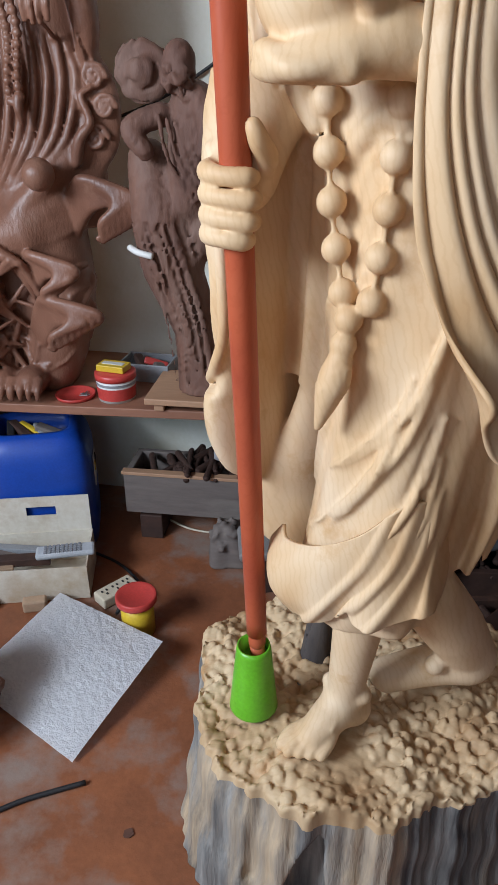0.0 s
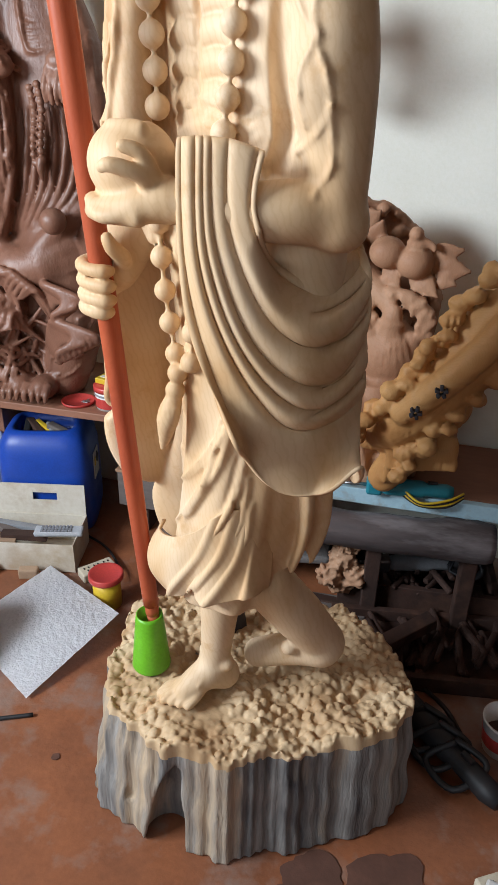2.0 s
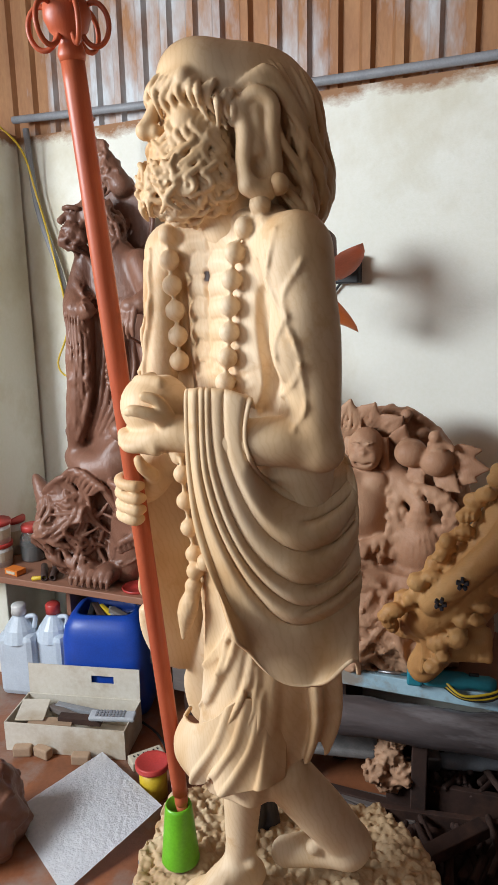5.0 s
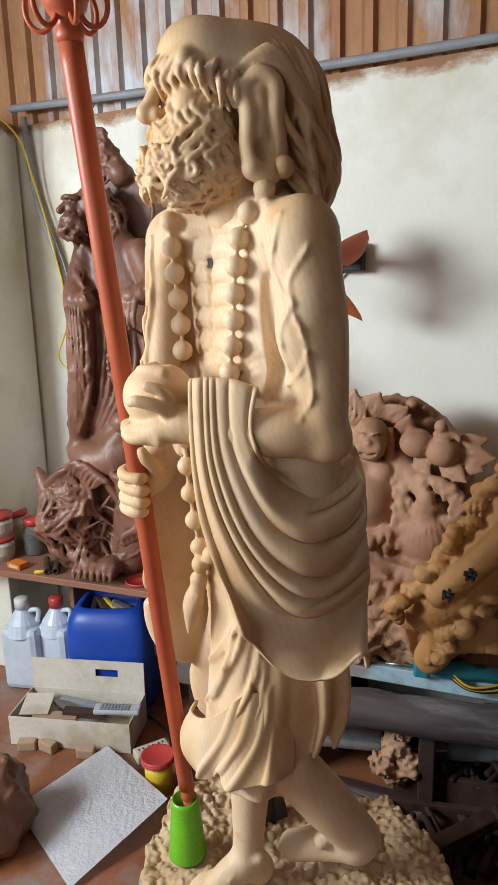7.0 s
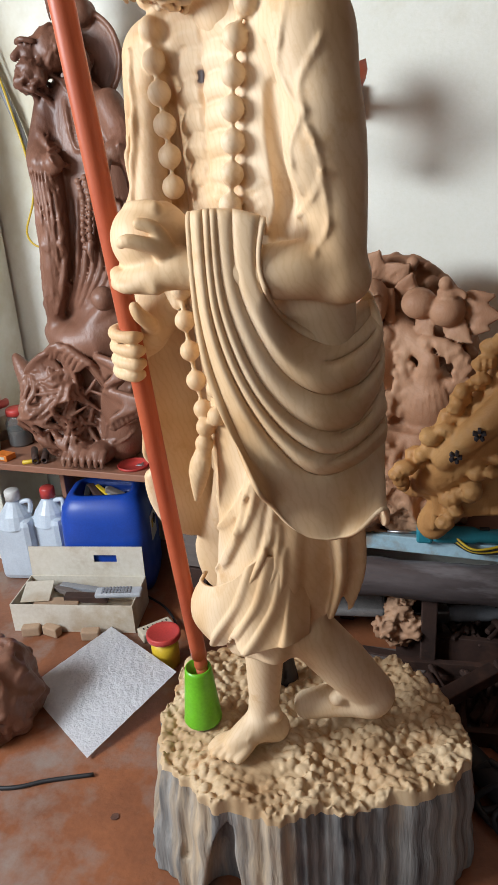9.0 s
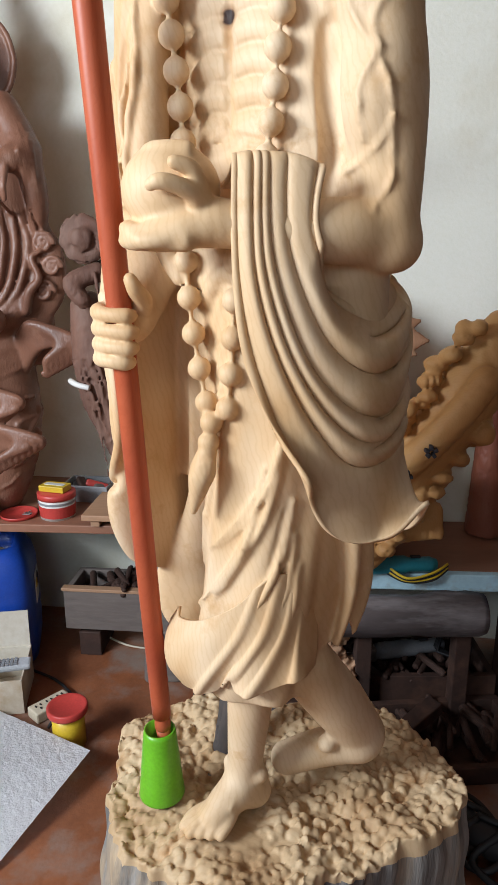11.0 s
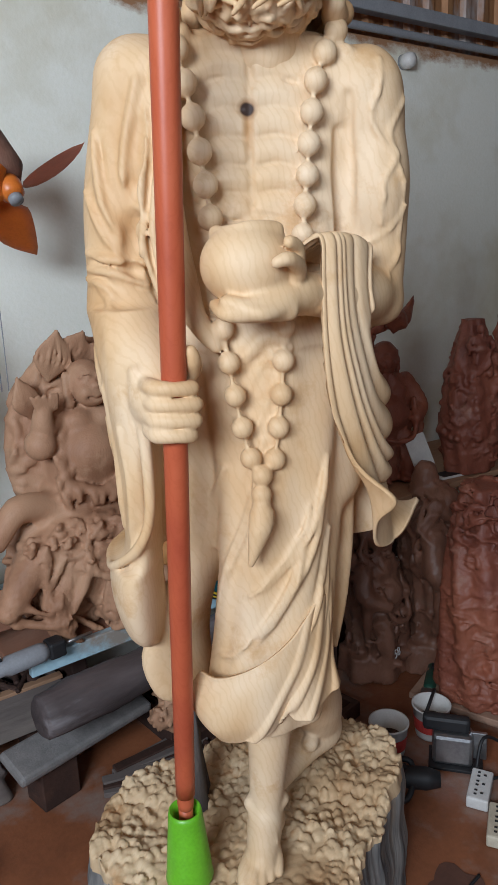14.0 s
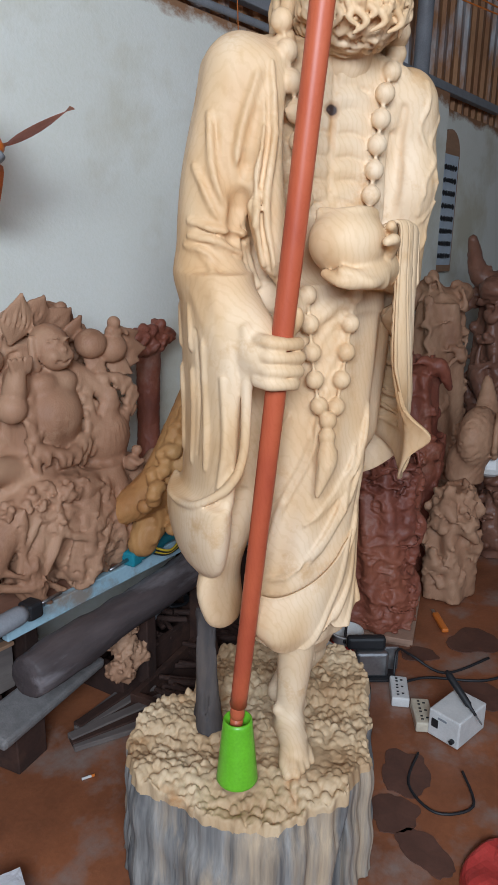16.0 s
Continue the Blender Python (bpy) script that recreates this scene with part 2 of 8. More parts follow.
class Carving:
    def __init__(self, lo, hi, h):
        self.lo, self.h = np.array(lo, float), h
        self.n = np.ceil((np.array(hi) - self.lo) / h).astype(int) + 1
        self.f = np.full(self.n, 1.0, np.float32)

    def box(self, a, b):
        i = np.clip(np.floor((np.array(a) - self.lo) / self.h).astype(int), 0, self.n - 1)
        j = np.clip(np.ceil((np.array(b) - self.lo) / self.h).astype(int) + 1, 1, self.n)
        ax = [(self.lo[k] + self.h * np.arange(i[k], j[k])).astype(np.float32) for k in range(3)]
        return (slice(i[0], j[0]), slice(i[1], j[1]), slice(i[2], j[2])), ax[0][:, None, None], ax[1][None, :, None], ax[2][None, None, :]

    def blend(self, sl, d, k, cut=False):
        f = self.f[sl]
        if f.size == 0:
            return
        d = d.astype(np.float32)
        if cut:
            hh = np.maximum(k - np.abs(f + d), 0) / k
            self.f[sl] = np.maximum(f, -d) + hh * hh * k * 0.25
        else:
            hh = np.maximum(k - np.abs(f - d), 0) / k
            self.f[sl] = np.minimum(f, d) - hh * hh * k * 0.25

    def chain(self, pts, r, k=0.012, cut=False, n=6, flat=None):
        """A rod along a smooth line; r: one radius or one for each point. flat: (x, y, z) stretch of the section."""
        P = spline(pts, n)
        r = np.full(len(pts), r) if np.isscalar(r) else np.array(r, float)
        r = np.interp(np.linspace(0, 1, len(P)), np.linspace(0, 1, len(r)), r)
        m = r.max() + k + 2 * self.h
        sl, X, Y, Z = self.box(P.min(0) - m, P.max(0) + m)
        best = None
        for a, b, ra, rb in zip(P, P[1:], r, r[1:]):
            d = b - a
            t = np.clip(((X - a[0]) * d[0] + (Y - a[1]) * d[1] + (Z - a[2]) * d[2]) / max(1e-9, d @ d), 0, 1)
            q = np.sqrt((X - a[0] - t * d[0]) ** 2 + (Y - a[1] - t * d[1]) ** 2 + (Z - a[2] - t * d[2]) ** 2) - (ra + t * (rb - ra))
            best = q if best is None else np.minimum(best, q)
        self.blend(sl, best, k, cut)

    def ball(self, c, r, k=0.01, cut=False, turn=0.0):
        """A ball, or an ellipsoid with three radii, turned about z."""
        R = np.full(3, r, float) if np.isscalar(r) else np.array(r, float)
        m = R.max() + k + 2 * self.h
        sl, X, Y, Z = self.box(np.array(c) - m, np.array(c) + m)
        ca, sa = math.cos(radians(turn)), math.sin(radians(turn))
        dx, dy, dz = X - c[0], Y - c[1], Z - c[2]
        u, v = ca * dx + sa * dy, -sa * dx + ca * dy
        q = np.sqrt((u / R[0]) ** 2 + (v / R[1]) ** 2 + (dz / R[2]) ** 2)
        self.blend(sl, (q - 1) * R.min() * np.where(q > 1, 1.0, 1.0), k, cut)

    def stack(self, levels, k=0.02, fold=None, cut=False):
        """A solid of ellipses: rows of (z, x, y, a, b, turn). fold: (count, depth, phase, twist per metre), ripples round the section."""
        T = np.array(sorted(levels), float)
        m = max(T[:, 3].max(), T[:, 4].max()) * 1.2 + k + 2 * self.h
        lo = np.array([T[:, 1].min() - m, T[:, 2].min() - m, T[0, 0] - k - 0.02])
        hi = np.array([T[:, 1].max() + m, T[:, 2].max() + m, T[-1, 0] + k + 0.02])
        sl, X, Y, Z = self.box(lo, hi)
        S = spline(T, 4)
        S = S[np.argsort(S[:, 0])]
        z = np.clip(Z.ravel(), S[0, 0], S[-1, 0])
        cx, cy, a, b, tu = [np.interp(z, S[:, 0], S[:, i])[None, None, :] for i in range(1, 6)]
        ca, sa = np.cos(np.radians(tu)), np.sin(np.radians(tu))
        dx, dy = X - cx, Y - cy
        u, v = (ca * dx + sa * dy) / a, (-sa * dx + ca * dy) / b
        q = np.sqrt(u * u + v * v)
        d = (q - 1) * np.minimum(a, b)
        if fold:
            n, depth, ph, tw = fold
            th = np.arctan2(v, u)
            d = d + depth * np.sin(n * th + ph + tw * Z) * np.clip(q, 0, 1)
        d = np.maximum(d, np.maximum(T[0, 0] - Z, Z - T[-1, 0]))
        self.blend(sl, d, k, cut)

    def on(self, angle, w, z, out=0.0):
        """The place on the surface that shows w to the right and z high, seen from angle degrees left of the front."""
        a = radians(angle)
        d, e = np.array((math.sin(a), math.cos(a))), np.array((math.cos(a), -math.sin(a)))
        s = np.arange(0.45, -0.3, -0.5 * self.h)
        P = w * e[None] + s[:, None] * d[None]
        i = np.round((P - self.lo[None, :2]) / self.h).astype(int)
        k = int(np.clip(round((z - self.lo[2]) / self.h), 0, self.n[2] - 1))
        ok = (i >= 0).all(1) & (i < self.n[None, :2]).all(1)
        i = np.clip(i, 0, self.n[:2] - 1)
        hit = ok & (self.f[i[:, 0], i[:, 1], k] < 0)
        if not hit.any():
            return None
        q = s[np.argmax(hit)]
        p = w * e + (q + out) * d
        return (p[0], p[1], z)

    def ridge(self, angle, line, r, k=0.012, out=0.0, cut=False):
        """A fold (or, cut, a groove) along a line of (w, z) on the surface as seen from that side."""
        S = spline([(w, z, 0) for w, z in line], 4)
        R = np.full(len(line), r) if np.isscalar(r) else np.array(r, float)
        R = np.interp(np.linspace(0, 1, len(S)), np.linspace(0, 1, len(R)), R)
        run, P = [], [self.on(angle, w, z, out) for w, z, _ in S]
        for p, q in list(zip(P, R)) + [(None, 0)]:
            if p is None or (run and math.dist(p, run[-1][0]) > 0.045):
                if len(run) > 2:
                    self.chain([x for x, _ in run], [x for _, x in run], k, cut, n=1)
                run = []
            if p is not None:
                run.append((p, q))

    def snap(self, p, out=0.0):
        """The nearest place on the surface, pushed out."""
        p = np.array(p, float)
        for i in range(4):
            q = np.clip(np.round((p - self.lo) / self.h).astype(int), 1, self.n - 2)
            g = np.array([self.f[q[0] + 1, q[1], q[2]] - self.f[q[0] - 1, q[1], q[2]], self.f[q[0], q[1] + 1, q[2]] - self.f[q[0], q[1] - 1, q[2]], self.f[q[0], q[1], q[2] + 1] - self.f[q[0], q[1], q[2] - 1]])
            g = g / (np.linalg.norm(g) + 1e-9)
            p = p - np.clip(self.f[q[0], q[1], q[2]], -0.05, 0.05) * g
        return p + out * g

    def near(self, p, tol):
        q = np.clip(np.round((np.array(p) - self.lo) / self.h).astype(int), 0, self.n - 1)
        return abs(self.f[q[0], q[1], q[2]]) < tol

    def relief(self, depth, pitch, seed, lo=None, hi=None):
        """Flowing engraved lines over the surface, as a gouge leaves them: the contours of a smooth random field."""
        end = self.lo + self.h * (self.n - 1)
        sl, X, Y, Z = self.box(self.lo if lo is None else lo, end if hi is None else hi)
        rs = np.random.RandomState(seed)
        W = 0
        for i in range(9):
            d = rs.normal(size=3)
            d /= np.linalg.norm(d)
            q = rs.uniform(22, 60)
            W = W + np.sin(q * (d[0] * X + d[1] * Y + d[2] * Z) + rs.uniform(0, 6.28)).astype(np.float32) / q
        self.f[sl] += (depth * (1 - np.abs(np.sin(math.pi * W * 1.0 / pitch))) ** 1.5 * (np.abs(self.f[sl]) < 0.06)).astype(np.float32)

    def skin(self):
        f = self.f.copy()
        f[0], f[-1], f[:, 0], f[:, -1], f[:, :, 0], f[:, :, -1] = 1, 1, 1, 1, 1, 1
        s = f < 0
        c = np.zeros(np.array(f.shape) - 1, np.uint8)
        for i in (0, 1):
            for j in (0, 1):
                for k in (0, 1):
                    c += s[i:f.shape[0] - 1 + i, j:f.shape[1] - 1 + j, k:f.shape[2] - 1 + k]
        act = (c > 0) & (c < 8)
        I = np.argwhere(act)
        idx = np.full(act.shape, -1, np.int64)
        idx[act] = np.arange(len(I))
        acc, cnt = np.zeros((len(I), 3)), np.zeros(len(I))
        corners = [(i, j, k) for i in (0, 1) for j in (0, 1) for k in (0, 1)]
        val = {q: f[I[:, 0] + q[0], I[:, 1] + q[1], I[:, 2] + q[2]] for q in corners}
        for a in corners:
            for axis in range(3):
                if a[axis] == 0:
                    b = tuple(1 if x == axis else a[x] for x in range(3))
                    va, vb = val[a], val[b]
                    on = (va < 0) != (vb < 0)
                    t = np.where(on, va / np.where(on, va - vb, 1), 0)
                    p = np.array(a, float)[None] + t[:, None] * (np.array(b) - np.array(a))[None]
                    acc += np.where(on[:, None], p, 0)
                    cnt += on
        V = self.lo + self.h * (I + acc / np.maximum(cnt, 1)[:, None])
        F = []
        for axis in range(3):
            o = [x for x in range(3) if x != axis]
            lo = [slice(None)] * 3
            hi = [slice(None)] * 3
            lo[axis], hi[axis] = slice(0, -1), slice(1, None)
            sa, sb = s[tuple(lo)], s[tuple(hi)]
            E = np.argwhere(sa != sb)
            inside = sa[E[:, 0], E[:, 1], E[:, 2]]
            q = []
            for du, dv in ((-1, -1), (0, -1), (0, 0), (-1, 0)):
                e = E.copy()
                e[:, o[0]] += du
                e[:, o[1]] += dv
                q.append(idx[e[:, 0], e[:, 1], e[:, 2]])
            q = np.array(q).T
            flip = inside if axis != 1 else ~inside
            F.append(np.where(flip[:, None], q, q[:, ::-1]))
        return V, np.concatenate(F)


def cloth(P, thick):
    """A sheet of cloth over a grid of points, with two faces and a rounded rim."""
    n, m = P.shape[:2]
    N = np.cross(np.gradient(P, axis=0), np.gradient(P, axis=1))
    N = N / (np.linalg.norm(N, axis=2, keepdims=True) + 1e-9)
    A, B = P + 0.5 * thick * N, P - 0.5 * thick * N
    V = np.concatenate([A.reshape(-1, 3), B.reshape(-1, 3)])
    i, j = np.meshgrid(np.arange(n - 1), np.arange(m - 1), indexing="ij")
    a = (i * m + j).ravel()
    F = np.stack([a, a + m, a + m + 1, a + 1], 1)
    o = n * m
    F = [F, F[:, ::-1] + o]
    rim = [(k * m, (k + 1) * m) for k in range(n - 1)] + [((n - 1) * m + k, (n - 1) * m + k + 1) for k in range(m - 1)]
    rim += [((k + 1) * m + m - 1, k * m + m - 1) for k in range(n - 1)] + [(k + 1, k) for k in range(m - 1)]
    F.append(np.array([(x, x + o, y + o, y) for x, y in rim]))
    return V, np.concatenate(F)


def between(curves, rows, cols):
    """A smooth grid through a few curves of as many control points each: rows across them, cols along them."""
    C = [spline(c, 24) for c in curves]
    C = np.array([[[np.interp(q, np.linspace(0, 1, len(c)), c[:, k]) for k in range(c.shape[1])] for q in np.linspace(0, 1, cols)] for c in C])
    out = np.empty((rows, cols, C.shape[2]))
    for j in range(cols):
        c = spline(C[:, j], 24)
        for k in range(C.shape[2]):
            out[:, j, k] = np.interp(np.linspace(0, 1, rows), np.linspace(0, 1, len(c)), c[:, k])
    return out


def to_mesh(name, pieces):
    """One mesh of one or more skinned carvings."""
    V, F, o = [], [], 0
    for v, q in pieces:
        V.append(v)
        F.append(q + o)
        o += len(v)
    V, F = np.concatenate(V), np.concatenate(F)
    me = bpy.data.meshes.new(name)
    me.vertices.add(len(V))
    me.vertices.foreach_set("co", V.astype(np.float32).ravel())
    me.loops.add(len(F) * 4)
    me.loops.foreach_set("vertex_index", F.astype(np.int32).ravel())
    me.polygons.add(len(F))
    me.polygons.foreach_set("loop_start", np.arange(0, len(F) * 4, 4, dtype=np.int32))
    me.update(calc_edges=True)
    return me

# ---------------------------------------------------------------- the room
WALL_TOP, SLOPE = 2.405, -0.118


def wall_y(x):
    return 2.30 + SLOPE * x


def wall_piece(name, x0, x1, z0, z1, thick, material, label, off=0.0):
    bm = bmesh.new()
    L = math.hypot(x1 - x0, SLOPE * (x1 - x0))
    box(bm, (0, 0, 0), (L, thick, z1 - z0))
    ob = part(name, bm, material)
    xm = (x0 + x1) / 2
    ob.matrix_basis = pose(xm, wall_y(xm) + thick / 2 + off, (z0 + z1) / 2, 0, 0, math.degrees(math.atan(SLOPE)))
    return tagged(ob, label, "wall", kind="structure")


wall_piece("wall_north", -2.4, 5.2, 0, WALL_TOP, 0.14, M_WALL, "limewashed plaster wall with stains and chips")
bm = bmesh.new()
box(bm, (1.4, 0, -0.05), (8.2, 6.4, 0.1))
tagged(part("floor", bm, M_FLOOR), "concrete floor covered with red dust", "floor", kind="structure")
# walls out of view, added to enclose the room and hold back stray light
bm = bmesh.new()
box(bm, (-2.4, 1.4, 1.6), (0.14, 2.2, 3.2))
box(bm, (-2.4, -2.2, 1.6), (0.14, 1.8, 3.2))
box(bm, (-2.4, -0.5, 2.95), (0.14, 1.6, 0.5))
box(bm, (-2.4, -0.5, 0.2), (0.14, 1.6, 0.4))
tagged(part("wall_west", bm, M_DIMWALL), "unseen wall kept dark to cut bounced light, with a wide window opening", "wall", kind="structure")
bm = bmesh.new()
box(bm, (5.2, 0.8, 1.6), (0.14, 3.4, 3.2))
box(bm, (5.2, -2.6, 1.6), (0.14, 1.6, 3.2))
box(bm, (5.2, -1.4, 2.8), (0.14, 1.2, 0.8))
tagged(part("wall_east", bm, M_DIMWALL), "unseen wall kept dark to cut bounced light, with an opening for the fill lamp", "wall", kind="structure")
bm = bmesh.new()
box(bm, (3.0, -3.0, 1.6), (4.6, 0.14, 3.2))
box(bm, (-2.3, -3.0, 1.6), (0.3, 0.14, 3.2))
box(bm, (-0.75, -3.0, 3.0), (2.9, 0.14, 0.4))
tagged(part("wall_south", bm, M_DIMWALL), "unseen wall kept dark to cut bounced light, with a wide open front", "wall", kind="structure")
bm = bmesh.new()
box(bm, (1.4, -0.3, 3.55), (8.0, 6.0, 0.05))
tagged(part("ceiling", bm, M_SHEET), "rusty metal roof sheets", "ceiling", kind="structure")


def corrugated(name, x0, x1, z0, z1, label):
    """Upright corrugated sheeting above the wall."""
    bm = bmesh.new()
    n = int((x1 - x0) / 0.0145)
    prof = (0, 0, 1, 1, 1, 0, 0, 0)
    cols = []
    for i in range(n + 1):
        x = x0 + (x1 - x0) * i / n
        y = wall_y(x) + 0.06 - 0.022 * prof[i % 8]
        cols.append((bm.verts.new((x, y, z0)), bm.verts.new((x, y, z1))))
    for a, b in zip(cols, cols[1:]):
        bm.faces.new((a[0], b[0], b[1], a[1]))
    return tagged(part(name, bm, M_SHEET), label, "wall", kind="structure")


corrugated("wall_sheeting", -2.3, 5.1, WALL_TOP + 0.002, 3.5, "rusty corrugated metal sheeting above the wall")
bm = bmesh.new()
box(bm, (-1.47, 2.25, 1.205), (0.42, 0.36, 2.41), bevel=0.006)
tagged(part("pillar_west", bm, M_WALL), "whitewashed square pillar beside the wall", "pillar", kind="structure")

# ---------------------------------------------------------------- the carved figure, in its own axes: u to its left, v to its front
BODY = Matrix(((0.846, -0.533, 0, 0.256), (-0.533, -0.846, 0, 0.95), (0, 0, 1.022, -0.0099), (0, 0, 0, 1)))
SIDE = 53  # the side from which the drapery shows best


def bead_string(S, line, r, n, k=0.002):
    """Round beads on a cord along a line of (u, v, z)."""
    P = spline(line, 12)
    L = np.concatenate([[0], np.cumsum(np.linalg.norm(np.diff(P, axis=0), axis=1))])
    for i in range(n):
        q = L[-1] * i / (n - 1)
        S.ball([np.interp(q, L, P[:, j]) for j in range(3)], r, k)
    S.chain(P[::3], 0.004, 0.002, n=1)


def carve_body():
    S = Carving((-0.34, -0.30, 0.33), (0.35, 0.28, 1.90), 0.0042)
    # skirt, hips, trunk
    S.stack([(0.645, 0.0, -0.01, 0.115, 0.08, 0), (0.70, 0.01, -0.01, 0.115, 0.085, 0), (0.85, 0.03, -0.02, 0.11, 0.09, 0), (1.05, 0.045, -0.02, 0.11, 0.09, 0),
             (1.25, 0.04, -0.02, 0.125, 0.09, 0), (1.40, 0.03, -0.01, 0.135, 0.085, 0)], 0.02, (7, 0.004, 1, 9))
    S.stack([(1.36, 0.035, -0.01, 0.13, 0.075, 0), (1.45, 0.04, -0.015, 0.12, 0.062, 0), (1.55, 0.05, -0.018, 0.15, 0.064, 0), (1.66, 0.05, -0.02, 0.165, 0.068, 0), (1.75, 0.045, -0.02, 0.165, 0.064, 0), (1.81, 0.03, -0.015, 0.10, 0.05, 0)], 0.03)
    S.stack([(1.0, -0.03, -0.07, 0.15, 0.06, 0), (1.4, -0.02, -0.06, 0.17, 0.06, 0), (1.76, 0.0, -0.05, 0.17, 0.05, 0)], 0.03, (11, 0.006, 0, 6))
    S.chain([(-0.15, -0.005, 1.755), (0.03, -0.025, 1.785), (0.19, 0.0, 1.745)], [0.056, 0.05, 0.05], 0.03)
    S.chain([(0.045, -0.02, 1.76), (0.045, 0.0, 1.86)], 0.055, 0.02)
    # breastbone, ribs, belly folds, collar bones
    S.ridge(0, [(0.018, 1.77), (0.012, 1.66), (0.012, 1.56)], 0.006, 0.008, 0.001, True)
    for i, z in enumerate((1.765, 1.725, 1.685, 1.645, 1.605, 1.565)):
        S.ridge(0, [(0.024, z), (0.055, z + 0.004), (0.088, z - 0.004)], [0.004, 0.006, 0.004], 0.010, -0.003)
        S.ridge(0, [(0.024, z - 0.02), (0.055, z - 0.016), (0.088, z - 0.024)], 0.0042, 0.003, 0.002, True)
        S.ridge(0, [(0.004, z), (-0.03, z + 0.004), (-0.07, z - 0.008)], [0.004, 0.006, 0.004], 0.010, -0.003)
        S.ridge(0, [(0.004, z - 0.02), (-0.03, z - 0.016), (-0.07, z - 0.028)], 0.0042, 0.003, 0.002, True)
    for dz in (0, 0.016, 0.032):
        S.ridge(0, [(-0.05, 1.548 - dz), (0.03, 1.562 - dz), (0.10, 1.54 - dz), (0.13, 1.55 - dz)], 0.005, 0.006, -0.001)
    S.ridge(0, [(0.06, 1.795), (0.11, 1.80), (0.17, 1.785)], 0.009, 0.012)
    S.ridge(0, [(0.03, 1.795), (-0.03, 1.80), (-0.09, 1.79)], 0.009, 0.012)
    # bare arm with its muscles and veins
    S.chain([(0.205, 0.0, 1.735), (0.232, -0.01, 1.60), (0.235, -0.02, 1.42)], [0.058, 0.052, 0.042], 0.02)
    S.chain([(0.17, -0.04, 1.66), (0.175, -0.05, 1.45), (0.165, -0.05, 1.28), (0.15, -0.05, 1.10)], [0.045, 0.05, 0.06, 0.06], 0.03)
    S.ball((0.215, 0.0, 1.72), (0.052, 0.056, 0.075), 0.02)
    S.ball((0.225, 0.012, 1.60), (0.047, 0.048, 0.08), 0.02)
    S.chain([(0.232, -0.02, 1.42), (0.16, 0.07, 1.425), (0.06, 0.15, 1.435)], [0.044, 0.04, 0.028], 0.012)
    S.ball((0.247, -0.03, 1.405), 0.032, 0.02)
    S.ball((0.20, 0.03, 1.43), (0.05, 0.035, 0.034), 0.02, turn=-45)
    for line in ([(0.09, 1.77), (0.075, 1.70), (0.10, 1.63), (0.125, 1.56), (0.10, 1.50)], [(0.10, 1.63), (0.085, 1.585), (0.10, 1.535)], [(0.13, 1.72), (0.10, 1.67), (0.105, 1.63)], [(0.125, 1.56), (0.135, 1.49), (0.115, 1.45)], [(0.11, 1.44), (0.075, 1.415)], [(0.125, 1.45), (0.10, 1.395)]):
        S.ridge(SIDE, line, 0.0042, 0.004, 0.0008)
    S.ridge(0, [(0.168, 1.72), (0.172, 1.62), (0.168, 1.52), (0.15, 1.46)], [0.006, 0.012, 0.014, 0.010], 0.008, 0.0, True)
    S.ridge(SIDE, [(0.07, 1.715), (0.072, 1.62), (0.085, 1.52), (0.07, 1.47)], [0.005, 0.012, 0.013, 0.008], 0.008, 0.0, True)
    # robe over the other shoulder: lapel, arm, folds at the elbow
    S.chain([(-0.155, 0.0, 1.75), (-0.19, -0.02, 1.58), (-0.195, -0.035, 1.43)], [0.062, 0.064, 0.066], 0.03)
    S.chain([(-0.195, -0.035, 1.42), (-0.175, 0.045, 1.345), (-0.15, 0.10, 1.30)], [0.066, 0.055, 0.042], 0.02)
    S.chain([(-0.085, 0.038, 1.81), (-0.118, 0.052, 1.70), (-0.118, 0.060, 1.55), (-0.095, 0.070, 1.42), (-0.06, 0.078, 1.36)], [0.016, 0.022, 0.022, 0.02, 0.012], 0.015)
    S.chain([(-0.13, 0.05, 1.76), (-0.145, 0.055, 1.60), (-0.12, 0.075, 1.45)], [0.02, 0.03, 0.025], 0.03)
    for line in ([(-0.13, 1.74), (-0.16, 1.62), (-0.13, 1.50)], [(-0.21, 1.68), (-0.20, 1.58), (-0.15, 1.49)], [(-0.235, 1.60), (-0.20, 1.53), (-0.14, 1.47)], [(-0.245, 1.51), (-0.20, 1.495), (-0.14, 1.49)], [(-0.245, 1.485), (-0.20, 1.475), (-0.15, 1.455)], [(-0.25, 1.47), (-0.205, 1.44), (-0.20, 1.36)], [(-0.235, 1.39), (-0.215, 1.34), (-0.19, 1.31)], [(-0.12, 1.66), (-0.135, 1.55), (-0.115, 1.44)]):
        S.ridge(-15, line, [0.004] + [0.009] * (len(line) - 2) + [0.005], 0.009, 0.003)
        S.ridge(-15, [(w + 0.012, z - 0.012) for w, z in line], [0.002] + [0.005] * (len(line) - 2) + [0.002], 0.006, 0.001, True)
    # the hollow between arm and lapel, and the lapel's long edges
    S.ridge(-15, [(-0.128, 1.68), (-0.145, 1.60), (-0.158, 1.53), (-0.165, 1.48)], [0.004, 0.013, 0.014, 0.006], 0.016, 0.002, True)
    for line in ([(-0.105, 1.76), (-0.100, 1.65), (-0.115, 1.53), (-0.095, 1.42)], [(-0.125, 1.56), (-0.135, 1.48), (-0.112, 1.40)]):
        S.ridge(-15, line, [0.003, 0.007, 0.007, 0.003][:len(line)], 0.005, 0.003)
